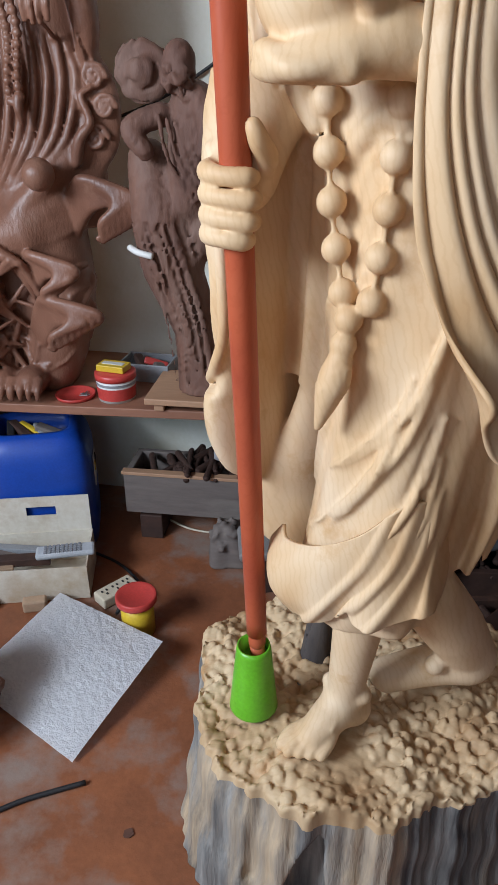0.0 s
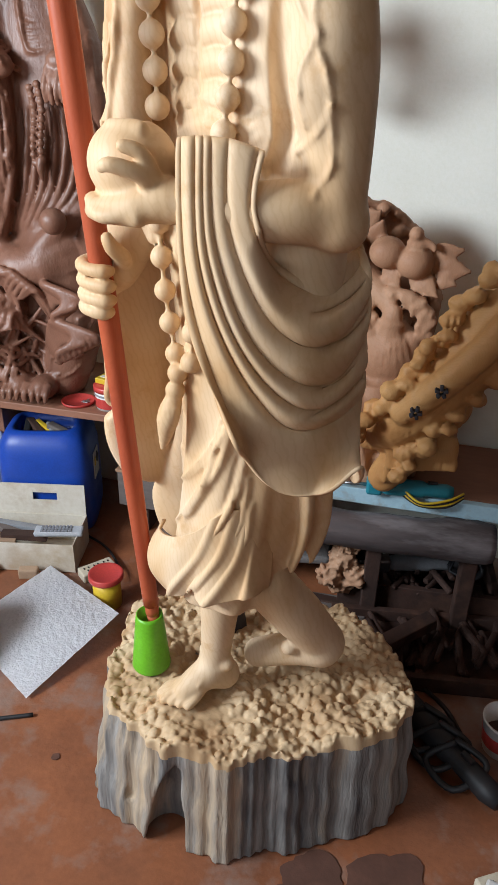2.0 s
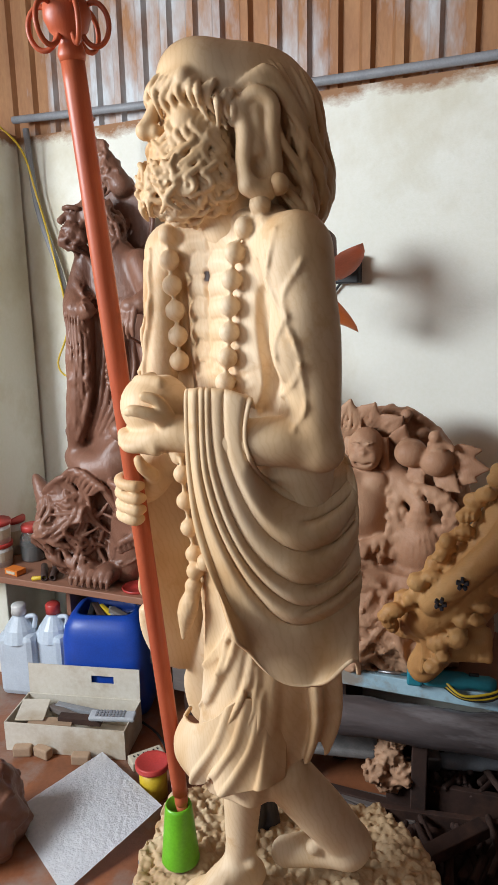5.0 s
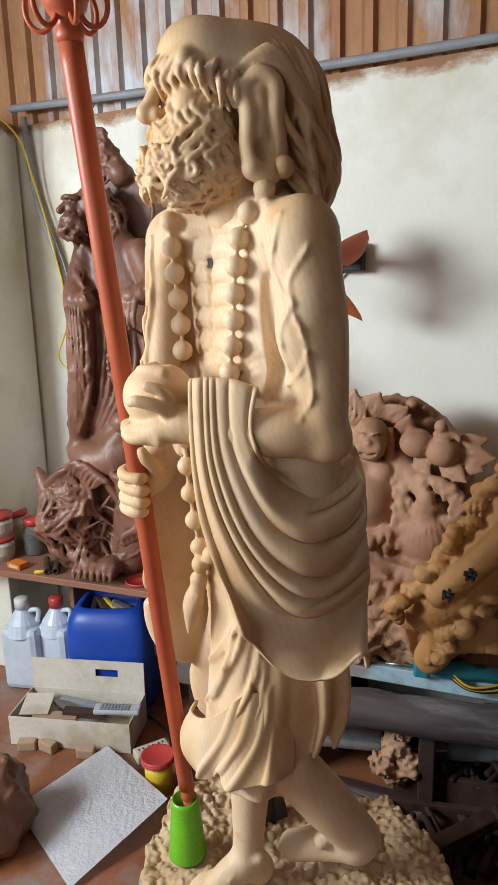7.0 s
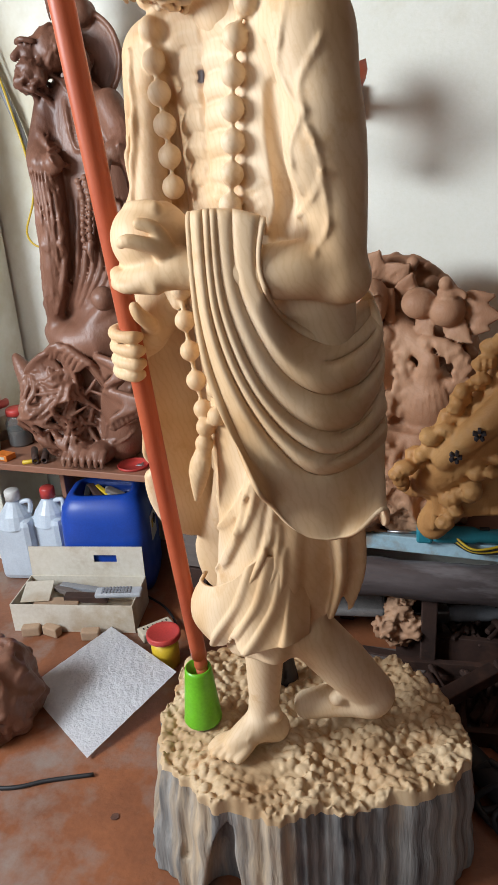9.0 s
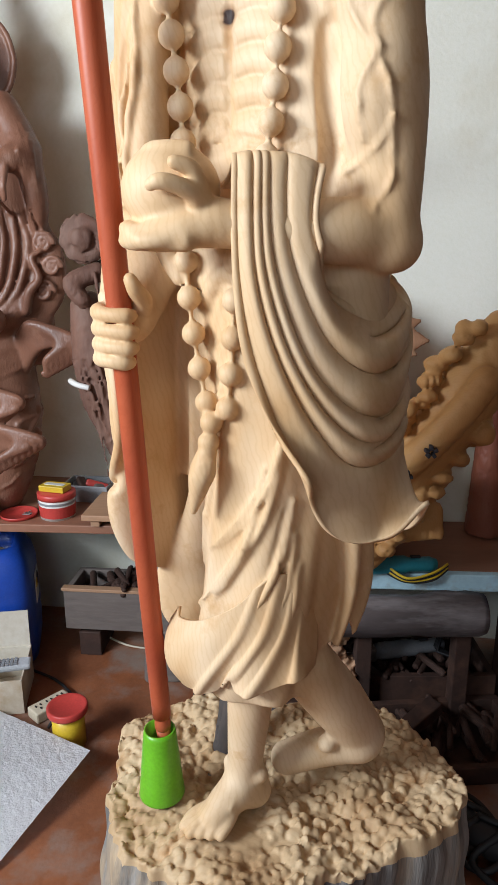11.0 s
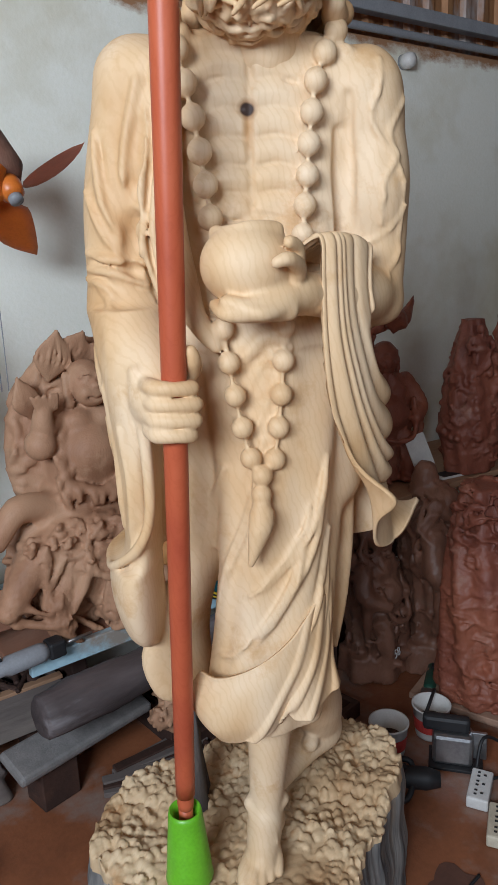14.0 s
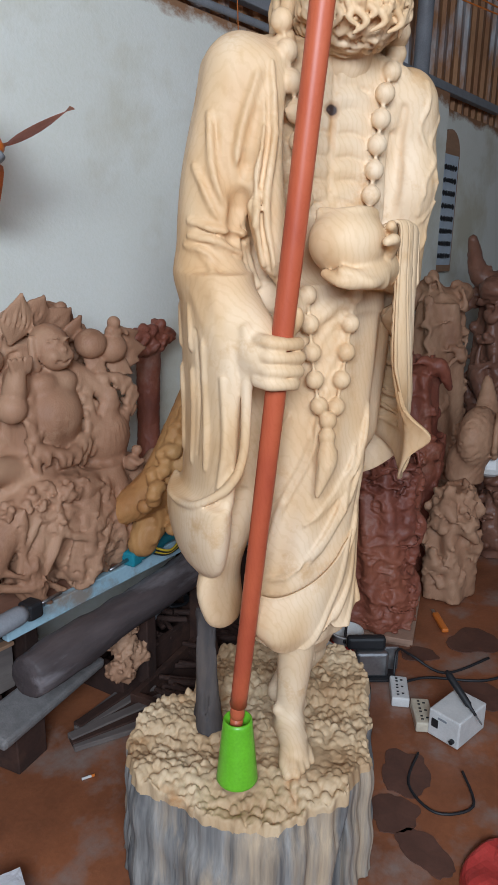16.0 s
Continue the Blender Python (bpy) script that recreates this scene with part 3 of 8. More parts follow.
        S.ridge(-15, [(w - 0.011, z) for w, z in line], [0.001, 0.004, 0.004, 0.001][:len(line)], 0.005, 0.0, True)
    # hanging sleeve with its curled end
    S.stack([(0.815, -0.208, -0.045, 0.018, 0.05, 0), (0.85, -0.216, -0.045, 0.036, 0.100, 0), (0.92, -0.222, -0.045, 0.048, 0.132, 0), (0.985, -0.220, -0.042, 0.047, 0.136, 0), (1.01, -0.205, -0.035, 0.034, 0.12, 0),
             (1.15, -0.20, -0.03, 0.038, 0.118, 0), (1.30, -0.20, -0.01, 0.05, 0.115, 0), (1.42, -0.195, -0.02, 0.066, 0.09, 0)], 0.012)
    # its cuff: a hollow with a thin lip before it
    S.chain([(-0.225, -0.17, 1.02), (-0.262, -0.09, 1.012), (-0.262, -0.02, 1.012), (-0.245, 0.05, 1.03), (-0.205, 0.10, 1.08)], [0.012, 0.02, 0.022, 0.018, 0.008], 0.008, True)
    S.chain([(-0.225, -0.17, 0.995), (-0.267, -0.09, 0.984), (-0.268, -0.02, 0.982), (-0.254, 0.045, 0.997), (-0.21, 0.09, 1.04), (-0.185, 0.10, 1.10), (-0.182, 0.105, 1.22), (-0.188, 0.112, 1.33)], [0.006, 0.007, 0.007, 0.008, 0.009, 0.009, 0.010, 0.011], 0.006)
    for line in ([(-0.22, 1.36), (-0.215, 1.20), (-0.225, 1.06)], [(-0.19, 1.30), (-0.185, 1.15), (-0.19, 1.06)], [(-0.25, 1.36), (-0.245, 1.20), (-0.25, 1.07)], [(-0.15, 1.24), (-0.145, 1.12), (-0.16, 1.03)]):
        S.ridge(-30, line, [0.004] + [0.007] * (len(line) - 2) + [0.004], 0.008, 0.002)
    S.ridge(-30, [(-0.205, 1.32), (-0.20, 1.2), (-0.21, 1.08)], 0.004, 0.005, 0.0, True)
    # hand round the staff
    S.chain([(-0.155, 0.09, 1.30), (-0.165, 0.115, 1.285)], [0.034, 0.032], 0.015)
    S.ball((-0.16, 0.125, 1.275), (0.024, 0.03, 0.046), 0.012)
    for i, z in enumerate((1.313, 1.289, 1.265, 1.243)):
        w = (0.0, 0.004, 0.002, -0.006)[i]
        S.chain([(-0.172, 0.13, z), (-0.16, 0.155, z - 0.002), (-0.132, 0.163, z - 0.004), (-0.106 + w, 0.152, z - 0.006), (-0.106 + w, 0.138, z - 0.006)], [0.0125, 0.0135, 0.0105, 0.0125, 0.009], 0.002)
    S.chain([(-0.135, 0.095, 1.305), (-0.105, 0.112, 1.325), (-0.10, 0.135, 1.345), (-0.103, 0.142, 1.36)], [0.017, 0.015, 0.013, 0.010], 0.006)
    # alms bowl in the other hand
    S.ball((-0.012, 0.150, 1.478), (0.070, 0.064, 0.06), 0.006)
    S.chain([(-0.055, 0.13, 1.525), (-0.02, 0.175, 1.53), (0.03, 0.165, 1.525)], 0.010, 0.01)
    S.ball((-0.02, 0.15, 1.555), (0.045, 0.04, 0.028), 0.006, True)
    S.chain([(0.06, 0.15, 1.435), (0.03, 0.18, 1.425), (-0.02, 0.205, 1.42), (-0.05, 0.20, 1.428)], [0.03, 0.024, 0.014, 0.011], 0.012)
    S.chain([(0.05, 0.16, 1.45), (0.055, 0.19, 1.47), (0.035, 0.222, 1.482), (0.018, 0.226, 1.478)], [0.018, 0.012, 0.0105, 0.008], 0.004)
    S.chain([(0.055, 0.165, 1.46), (0.055, 0.185, 1.495), (0.04, 0.205, 1.505)], [0.014, 0.011, 0.009], 0.004)
    for i in range(3):
        S.chain([(0.04, 0.185, 1.42 - 0.004 * i), (-0.005 - 0.02 * i, 0.215 - 0.006 * i, 1.412), (-0.04 - 0.012 * i, 0.207 - 0.02 * i, 1.425)], [0.014, 0.011, 0.009], 0.004)
    # belt tie and inner robe at the waist
    S.ridge(0, [(-0.02, 1.33), (0.02, 1.37), (0.05, 1.365)], 0.012, 0.01)
    S.ridge(0, [(0.03, 1.345), (0.0, 1.30), (-0.03, 1.24)], 0.005, 0.006)
    S.ridge(0, [(0.06, 1.35), (0.02, 1.26), (-0.005, 1.21)], 0.005, 0.006)
    # skirt folds that sweep round the leg, and the rolled hem
    for line in ([(0.11, 1.12), (0.078, 1.0), (0.0, 0.87), (-0.08, 0.79)], [(0.12, 1.03), (0.09, 0.90), (0.02, 0.79), (-0.09, 0.73)], [(0.08, 1.08), (0.045, 0.95), (-0.02, 0.85)], [(0.125, 0.92), (0.11, 0.82), (0.05, 0.74)], [(0.0, 1.20), (-0.02, 1.08), (-0.06, 0.96), (-0.08, 0.86)], [(0.115, 1.16), (0.09, 1.07), (0.04, 0.99), (-0.03, 0.92)], [(0.12, 0.97), (0.10, 0.85), (0.04, 0.765)], [(-0.06, 1.15), (-0.075, 1.05), (-0.085, 0.95)]):
        S.ridge(8, line, [0.004] + [0.010] * (len(line) - 2) + [0.004], 0.007, 0.002)
        S.ridge(8, [(w - 0.012, z - 0.014) for w, z in line], [0.001] + [0.005] * (len(line) - 2) + [0.001], 0.006, 0.001, True)
    S.ball((0.0, 0.0, 0.635), (0.085, 0.055, 0.03), 0.01, True)
    # robe tails behind
    S.stack([(0.672, -0.145, -0.065, 0.045, 0.022, -40), (0.70, -0.15, -0.07, 0.075, 0.03, -40), (0.78, -0.16, -0.075, 0.085, 0.034, -40), (0.88, -0.13, -0.07, 0.06, 0.04, -40), (1.0, -0.09, -0.055, 0.05, 0.04, -40), (1.2, -0.05, -0.05, 0.05, 0.035, -40)], 0.012)
    S.stack([(0.735, 0.135, -0.10, 0.026, 0.04, 0), (0.80, 0.142, -0.11, 0.036, 0.05, 0), (0.87, 0.145, -0.105, 0.042, 0.055, 0), (1.0, 0.14, -0.08, 0.05, 0.06, 0), (1.2, 0.12, -0.05, 0.06, 0.06, 0)], 0.012, (6, 0.012, 0, 9))
    S.stack([(0.69, 0.08, -0.06, 0.045, 0.05, 0), (0.80, 0.095, -0.07, 0.05, 0.055, 0), (1.0, 0.10, -0.06, 0.055, 0.06, 0)], 0.02, (5, 0.006, 0, 9))
    S.ball((0.14, -0.11, 0.735), (0.026, 0.034, 0.05), 0.006, True)
    # legs and feet
    S.chain([(0.02, -0.01, 0.72), (0.008, -0.012, 0.58), (-0.005, -0.012, 0.43)], [0.048, 0.042, 0.031], 0.01)
    S.ball((0.028, -0.018, 0.437), 0.017, 0.012)
    S.ball((-0.036, -0.01, 0.442), 0.014, 0.012)
    S.chain([(0.002, -0.035, 0.378), (-0.012, 0.01, 0.395), (-0.025, 0.06, 0.372)], [0.036, 0.036, 0.03], 0.025)
    for i in range(5):
        o = -0.034 + 0.0165 * i
        S.chain([(-0.02 + o * 0.7, 0.045, 0.375), (-0.027 + o, 0.085 - 0.008 * abs(i - 1), 0.368), (-0.03 + o * 1.05, 0.108 - 0.009 * abs(i - 1), 0.358)], [0.014, 0.0125 if i else 0.015, 0.010 if i else 0.013], 0.005)
        if i:
            S.chain([(-0.008 + o * 0.3, 0.0, 0.425), (-0.02 + o * 0.8, 0.05, 0.398)], 0.0055, 0.004)
    S.chain([(0.10, -0.06, 0.68), (0.132, -0.135, 0.57), (0.152, -0.20, 0.475)], [0.056, 0.056, 0.048], 0.01)
    S.ball((0.155, -0.21, 0.455), (0.045, 0.05, 0.04), 0.02)
    S.chain([(0.15, -0.20, 0.445), (0.09, -0.16, 0.43), (0.03, -0.12, 0.405)], [0.042, 0.038, 0.034], 0.02)
    S.ball((0.115, -0.13, 0.47), 0.018, 0.015)
    # beads: two strings down the chest, one loop below the bowl, and the tassel
    bead_string(S, [(-0.10, 0.050, 1.83), (-0.088, 0.060, 1.76), (-0.073, 0.064, 1.686), (-0.062, 0.064, 1.61), (-0.056, 0.066, 1.55)], 0.0195, 7)
    bead_string(S, [(0.172, 0.005, 1.845), (0.15, 0.036, 1.805), (0.118, 0.056, 1.748), (0.104, 0.060, 1.665), (0.098, 0.060, 1.60), (0.088, 0.064, 1.52)], 0.0185, 9)
    bead_string(S, [(-0.047, 0.078, 1.385), (-0.038, 0.080, 1.31), (-0.025, 0.079, 1.23), (-0.012, 0.078, 1.175)], 0.0185, 5)
    bead_string(S, [(0.05, 0.085, 1.385), (0.046, 0.084, 1.32), (0.038, 0.081, 1.24), (0.028, 0.078, 1.17)], 0.0185, 5)
    S.ball((0.004, 0.088, 1.147), 0.018, 0.004)
    S.ball((0.001, 0.092, 1.116), 0.0175, 0.004)
    S.chain([(0.0, 0.095, 1.10), (-0.004, 0.102, 1.075), (-0.012, 0.104, 1.04), (-0.024, 0.104, 1.0)], [0.015, 0.02, 0.015, 0.005], 0.004)
    for i in range(7):
        a = radians(-80 + 27 * i)
        S.chain([(0.0 + 0.017 * math.sin(a), 0.097 + 0.017 * math.cos(a), 1.09), (-0.006 + 0.018 * math.sin(a + 0.3), 0.103 + 0.018 * math.cos(a + 0.3), 1.06), (-0.022, 0.106, 1.005)], [0.004, 0.004, 0.002], 0.003)
    return S.skin()


def side_place(w, z, d):
    """A place w to the right and d towards a viewer at the drapery's side."""
    a = radians(SIDE)
    return np.stack([w * math.cos(a) + d * math.sin(a), -w * math.sin(a) + d * math.cos(a), z], -1)


def carve_drape():
    """The cloth over the forearm: folds nested from the wrist round to the back, ending in a flared hem."""
    rows, cols = 150, 150
    G = between([[(0.055, 1.475), (0.045, 1.500), (0.035, 1.43), (0.07, 1.355), (0.14, 1.325), (0.21, 1.345), (0.235, 1.36), (0.225, 1.37)],
                 [(0.020, 1.485), (0.010, 1.510), (0.015, 1.41), (0.065, 1.315), (0.13, 1.275), (0.195, 1.285), (0.240, 1.315), (0.225, 1.33)],
                 [(-0.010, 1.485), (-0.015, 1.512), (-0.010, 1.39), (0.035, 1.26), (0.105, 1.185), (0.18, 1.17), (0.244, 1.21), (0.225, 1.23)],
                 [(-0.035, 1.485), (-0.042, 1.512), (-0.044, 1.376), (-0.020, 1.265), (0.035, 1.16), (0.11, 1.098), (0.245, 1.11), (0.238, 1.10)],
                 [(-0.055, 1.485), (-0.066, 1.508), (-0.066, 1.36), (-0.048, 1.24), (0.008, 1.105), (0.080, 0.995), (0.190, 0.975), (0.262, 0.930)]], rows, cols)
    w, z = G[:, :, 0], G[:, :, 1]
    s, q = np.linspace(0, 1, rows)[:, None], np.linspace(0, 1, cols)[None, :]
    d = np.where(w < 0.1, 0.205 - 1.2 * (w - 0.1) ** 2, 0.205 - 4.6 * (w - 0.1) ** 2)
    d = d - 0.075 * np.clip(1 - s / 0.30, 0, 1) ** 1.3 * np.clip((q - 0.33) / 0.12, 0, 1)
    d = d - 0.10 * np.clip(1 - q / 0.17, 0, 1) ** 2.0 - 0.06 * np.clip((q - 0.88) / 0.12, 0, 1) ** 2
    # rounded folds with narrow valleys, dying away towards the back and the hem
    n = 6.3
    sv = s + 0.045 * np.sin(8.5 * s + 0.8) + 0.02 * np.sin(19 * s)
    ph = n * sv + 0.22 * np.sin(5.5 * q + 7 * s) + 0.12 * np.sin(11 * q + 3) * s
    prof = np.abs(np.sin(math.pi * ph)) ** 0.62
    amp = 0.027 * np.clip((1.0 - s) / 0.16, 0, 1) ** 0.7 * (1 - 0.36 * np.clip((q - 0.60) / 0.35, 0, 1)) * (0.75 + 0.25 * np.sin(9 * s + 4 * q)) * (0.35 + 0.65 * np.clip((q - 0.12) / 0.25, 0, 1))
    d = d + amp * (prof - 0.55)
    for s0, q0, q1 in ((0.36, 0.60, 0.86), (0.52, 0.64, 0.80), (0.22, 0.55, 0.82), (0.66, 0.70, 0.90)):
        d = d - 0.018 * np.exp(-((s - s0 - 0.05 * (q - q0)) / 0.014) ** 2) * np.clip((q - q0) / 0.06, 0, 1) * np.clip((q1 - q) / 0.05, 0, 1)
    # the hem swings out, rolls over at its front corner and lifts at the back
    hem = np.clip((s - 0.80) / 0.20, 0, 1)
    d = d + hem ** 1.6 * (0.020 * np.clip((q - 0.42) / 0.12, 0, 1) + 0.020 * np.sin(17 * q - 1.2) * np.clip((q - 0.5) / 0.1, 0, 1))
    d = d + 0.035 * np.clip((s - 0.90) / 0.10, 0, 1) ** 2 * np.exp(-((q - 0.57) / 0.035) ** 2)
    d = d + hem * 0.045 * np.clip((q - 0.80) / 0.08, 0, 1) * np.clip((0.97 - q) / 0.10, 0, 1)
    d = d - 0.03 * np.clip((q - 0.9) / 0.1, 0, 1) * hem
    z = z + 0.075 * hem ** 2 * np.exp(-((q - 0.88) / 0.045) ** 2) 
    w = w + 0.014 * hem * np.exp(-((q - 0.89) / 0.06) ** 2)
    return cloth(side_place(w, z, d), 0.007)


def carve_hem():
    """The lower band of the skirt: a free lip on one side, then a wavy hem round the leg."""
    rows, cols = 60, 150
    G = between([[(-0.118, 0.012, 0.760), (-0.085, 0.052, 0.765), (-0.02, 0.084, 0.800), (0.045, 0.082, 0.845), (0.095, 0.058, 0.90), (0.125, 0.02, 0.90), (0.13, -0.03, 0.88)],
                 [(-0.142, 0.030, 0.735), (-0.105, 0.080, 0.735), (-0.03, 0.098, 0.755), (0.04, 0.088, 0.78), (0.095, 0.062, 0.81), (0.128, 0.024, 0.82), (0.135, -0.03, 0.80)],
                 [(-0.140, 0.028, 0.705), (-0.105, 0.086, 0.690), (-0.03, 0.100, 0.700), (0.035, 0.090, 0.73), (0.092, 0.064, 0.76), (0.130, 0.026, 0.765), (0.138, -0.03, 0.75)],
                 [(-0.118, 0.012, 0.690), (-0.090, 0.070, 0.655), (-0.03, 0.086, 0.660), (0.025, 0.092, 0.685), (0.075, 0.074, 0.690), (0.140, 0.040, 0.715), (0.135, -0.03, 0.71)]], rows, cols)
    s, q = np.linspace(0, 1, rows)[:, None], np.linspace(0, 1, cols)[None, :]
    out = 0.012 * np.sin(21 * q + 0.6) * s ** 2 * np.clip((q - 0.3) / 0.15, 0, 1)
    lip = 0.022 * np.clip(1 - s / 0.35, 0, 1) ** 1.5 * np.clip((0.34 - q) / 0.2, 0, 1)
    G[:, :, 1] += out + lip
    G[:, :, 2] += 0.020 * s ** 3 * np.exp(-((q - 0.52) / 0.03) ** 2) + lip * 0.6
    for q0, k in ((0.62, 0.25), (0.75, 0.18), (0.47, 0.30), (0.86, 0.1)):
        G[:, :, 1] += 0.010 * np.exp(-((q - q0 + k * (s - 0.5)) / 0.028) ** 2) * (0.4 + 0.6 * s)
    return cloth(G[:, ::-1], 0.007)


def carve_head():
    H = Carving((-0.20, -0.24, 1.74), (0.27, 0.25, 2.14), 0.0029)
    ca, sa = math.cos(radians(16)), math.sin(radians(16))

    def T(x, y, z):
        return (0.044 + ca * x - sa * y, 0.012 + sa * x + ca * y, z)

    rnd = random.Random(7)
    H.ball(T(0, -0.02, 2.0), (0.090, 0.122, 0.088), 0.02, turn=16)
    H.ball(T(0, 0.058, 2.028), (0.070, 0.062, 0.056), 0.03, turn=16)
    H.ball(T(0, 0.045, 1.95), (0.072, 0.075, 0.10), 0.02, turn=16)
    H.chain([T(0, -0.03, 1.90), T(0, -0.01, 1.80)], 0.06, 0.02)
    H.ball(T(0, -0.085, 1.945), (0.092, 0.088, 0.128), 0.03, turn=16)
    H.ball(T(0, -0.12, 1.86), (0.095, 0.07, 0.09), 0.03, turn=16)
    H.ball(T(0, 0.08, 1.865), (0.078, 0.07, 0.07), 0.02, turn=16)
    H.ball(T(0, 0.075, 1.855), (0.080, 0.074, 0.04), 0.02, turn=16)
    H.ball(T(0, 0.02, 1.85), (0.080, 0.06, 0.045), 0.03, turn=16)
    # face
    H.chain([T(-0.06, 0.098, 2.005), T(0, 0.118, 2.0), T(0.06, 0.098, 2.005)], 0.015, 0.015)
    for s in (-1, 1):
        H.ball(T(0.032 * s, 0.122, 1.978), (0.02, 0.016, 0.012), 0.008, True, 16)
        H.ball(T(0.032 * s, 0.106, 1.977), 0.013, 0.004)
        H.chain([T(0.05 * s, 0.105, 1.985), T(0.032 * s, 0.120, 1.986), T(0.014 * s, 0.116, 1.98)], 0.004, 0.003)
        H.chain([T(0.05 * s, 0.100, 1.968), T(0.032 * s, 0.114, 1.965), T(0.016 * s, 0.115, 1.97)], 0.004, 0.004)
        H.ball(T(0.046 * s, 0.088, 1.945), 0.027, 0.02)
        H.ball(T(0.014 * s, 0.133, 1.934), 0.012, 0.006)
        # ears with long lobes
        H.chain([T(0.086 * s, 0.012, 1.960), T(0.102 * s, -0.008, 1.982), T(0.112 * s, -0.034, 1.968), T(0.110 * s, -0.036, 1.92), T(0.106 * s, -0.040, 1.87), T(0.110 * s, -0.022, 1.838), T(0.110 * s, 0.008, 1.842)], [0.012, 0.014, 0.014, 0.014, 0.016, 0.021, 0.016], 0.006)
        H.chain([T(0.090 * s, 0.010, 1.965), T(0.098 * s, 0.006, 1.92), T(0.102 * s, 0.010, 1.88), T(0.110 * s, 0.008, 1.845)], [0.012, 0.016, 0.015, 0.016], 0.006)
        H.chain([T(0.098 * s, -0.014, 1.955), T(0.098 * s, -0.014, 1.90)], [0.016, 0.015], 0.006)
        H.chain([T(0.100 * s, -0.012, 1.90), T(0.098 * s, -0.012, 1.86)], 0.016, 0.005)
        H.ball(T(0.122 * s, -0.012, 1.872), (0.020, 0.018, 0.019), 0.004, True, 16)
        # hair swept back over the ear
        for i in range(13):
            q, d = i / 12, rnd.uniform(-0.006, 0.006)
            H.chain([T((0.082 + 0.008 * q) * s, 0.02 - 0.03 * q, 1.990 + 0.022 * q), T((0.096 + 0.004 * q) * s, -0.02 - 0.03 * q, 2.006 + 0.012 * q + d), T(0.102 * s, -0.07 - 0.03 * q, 1.985 - 0.006 * i - d), T(0.100 * s, -0.11, 1.94 - 0.012 * i + d)], [0.005, 0.009, 0.009, 0.004], 0.001, n=4)
    H.chain([T(0, 0.118, 1.998), T(0, 0.138, 1.955), T(0, 0.148, 1.938)], [0.011, 0.013, 0.016], 0.008)
    H.chain([T(-0.018, 0.128, 1.896), T(0, 0.134, 1.893), T(0.018, 0.128, 1.896)], 0.008, 0.004)
    # fringe over the brow
    for i in range(44):
        a = radians(-112 + 5.2 * i)
        x, y = 0.088 * math.sin(a), 0.012 + 0.108 * math.cos(a)
        d, dz = rnd.uniform(-0.014, 0.014), rnd.uniform(-0.014, 0.014)
        H.chain([T(0.90 * x, 0.92 * y, 2.018 + 0.5 * dz - 0.03 * (1 - math.cos(a))), T(1.0 * x - 0.6 * d, y + 0.008, 2.010 + 0.5 * dz - 0.03 * (1 - math.cos(a))), T(1.07 * x + d, 1.05 * y + 0.014, 1.988 + 0.5 * dz - 0.03 * (1 - math.cos(a))), T(1.0 * x - 0.4 * d, 0.98 * y + 0.006, 1.962 + dz - 0.03 * (1 - math.cos(a)))], [0.0035, 0.0062, 0.0062, 0.0025], 0.001, n=4)
    # moustache and beard in wavy locks
    for s in (-1, 1):
        for j in range(7):
            H.chain([T(0.004 * s, 0.138 - 0.003 * j, 1.922 - 0.002 * j), T(0.03 * s, 0.137 - 0.005 * j, 1.910 - 0.004 * j), T((0.055 + 0.003 * j) * s, 0.117 - 0.006 * j, 1.882 - 0.004 * j), T((0.066 + 0.003 * j) * s, 0.107 - 0.008 * j, 1.848)], [0.003, 0.005, 0.005, 0.0025], 0.001, n=4)
    for row in range(5):
        for i in range(27):
            a = radians(-118 + 9.1 * i + rnd.uniform(-4, 4))
            R, z = 0.066 + 0.005 * row, 1.942 - 0.021 * row + 0.035 * abs(math.sin(a)) ** 2
            x0, y0 = R * math.sin(a), 0.058 + (R - 0.004) * math.cos(a)
            g = rnd.uniform(0.75, 1.3)
            wv = rnd.choice((-1, 1)) * 0.010
            tx, ty = math.cos(a) * wv, -math.sin(a) * wv

            def o(q, x0=x0, y0=y0):
                return x0 * q, 0.058 + (y0 - 0.058) * q

            (x1, y1), (x2, y2), (x3, y3) = o(1.09), o(1.12), o(0.98)
            H.chain([T(x0, y0, z), T(x1 + tx, y1 + ty + 0.004, z - 0.020 * g), T(x2 - tx, y2 - ty + 0.008, z - 0.042 * g), T(x3 + tx, y3 + ty + 0.008, z - 0.055 * g)], [0.004, 0.0062, 0.0058, 0.003], 0.001, n=4)
    # tight curls under the chin and along the beard's lower edge
    for i in range(110):
        a, b = rnd.uniform(-2.3, 2.3), rnd.uniform(1.3, 2.9)
        d = np.array((math.sin(b) * math.sin(a), math.sin(b) * math.cos(a), math.cos(b)))
        t1 = np.cross(d, (rnd.gauss(0, 1), rnd.gauss(0, 1), rnd.gauss(0, 1)))
        t1 = t1 / (np.linalg.norm(t1) + 1e-6)
        t2 = np.cross(d, t1)
        p = np.array((0, 0.075, 1.86)) + d * (0.085, 0.082, 0.05)
        H.chain([H.snap(T(*(p + q)), o) for q, o in ((0 * t1, 0.0), (0.014 * t1 + 0.006 * t2, 0.004), (0.024 * t1 - 0.004 * t2, 0.005), (0.028 * t1 - 0.016 * t2, 0.003))], [0.004, 0.006, 0.0055, 0.003], 0.001, n=3)
    # long hair swept back from the temples and down in flowing strands
    locks = []
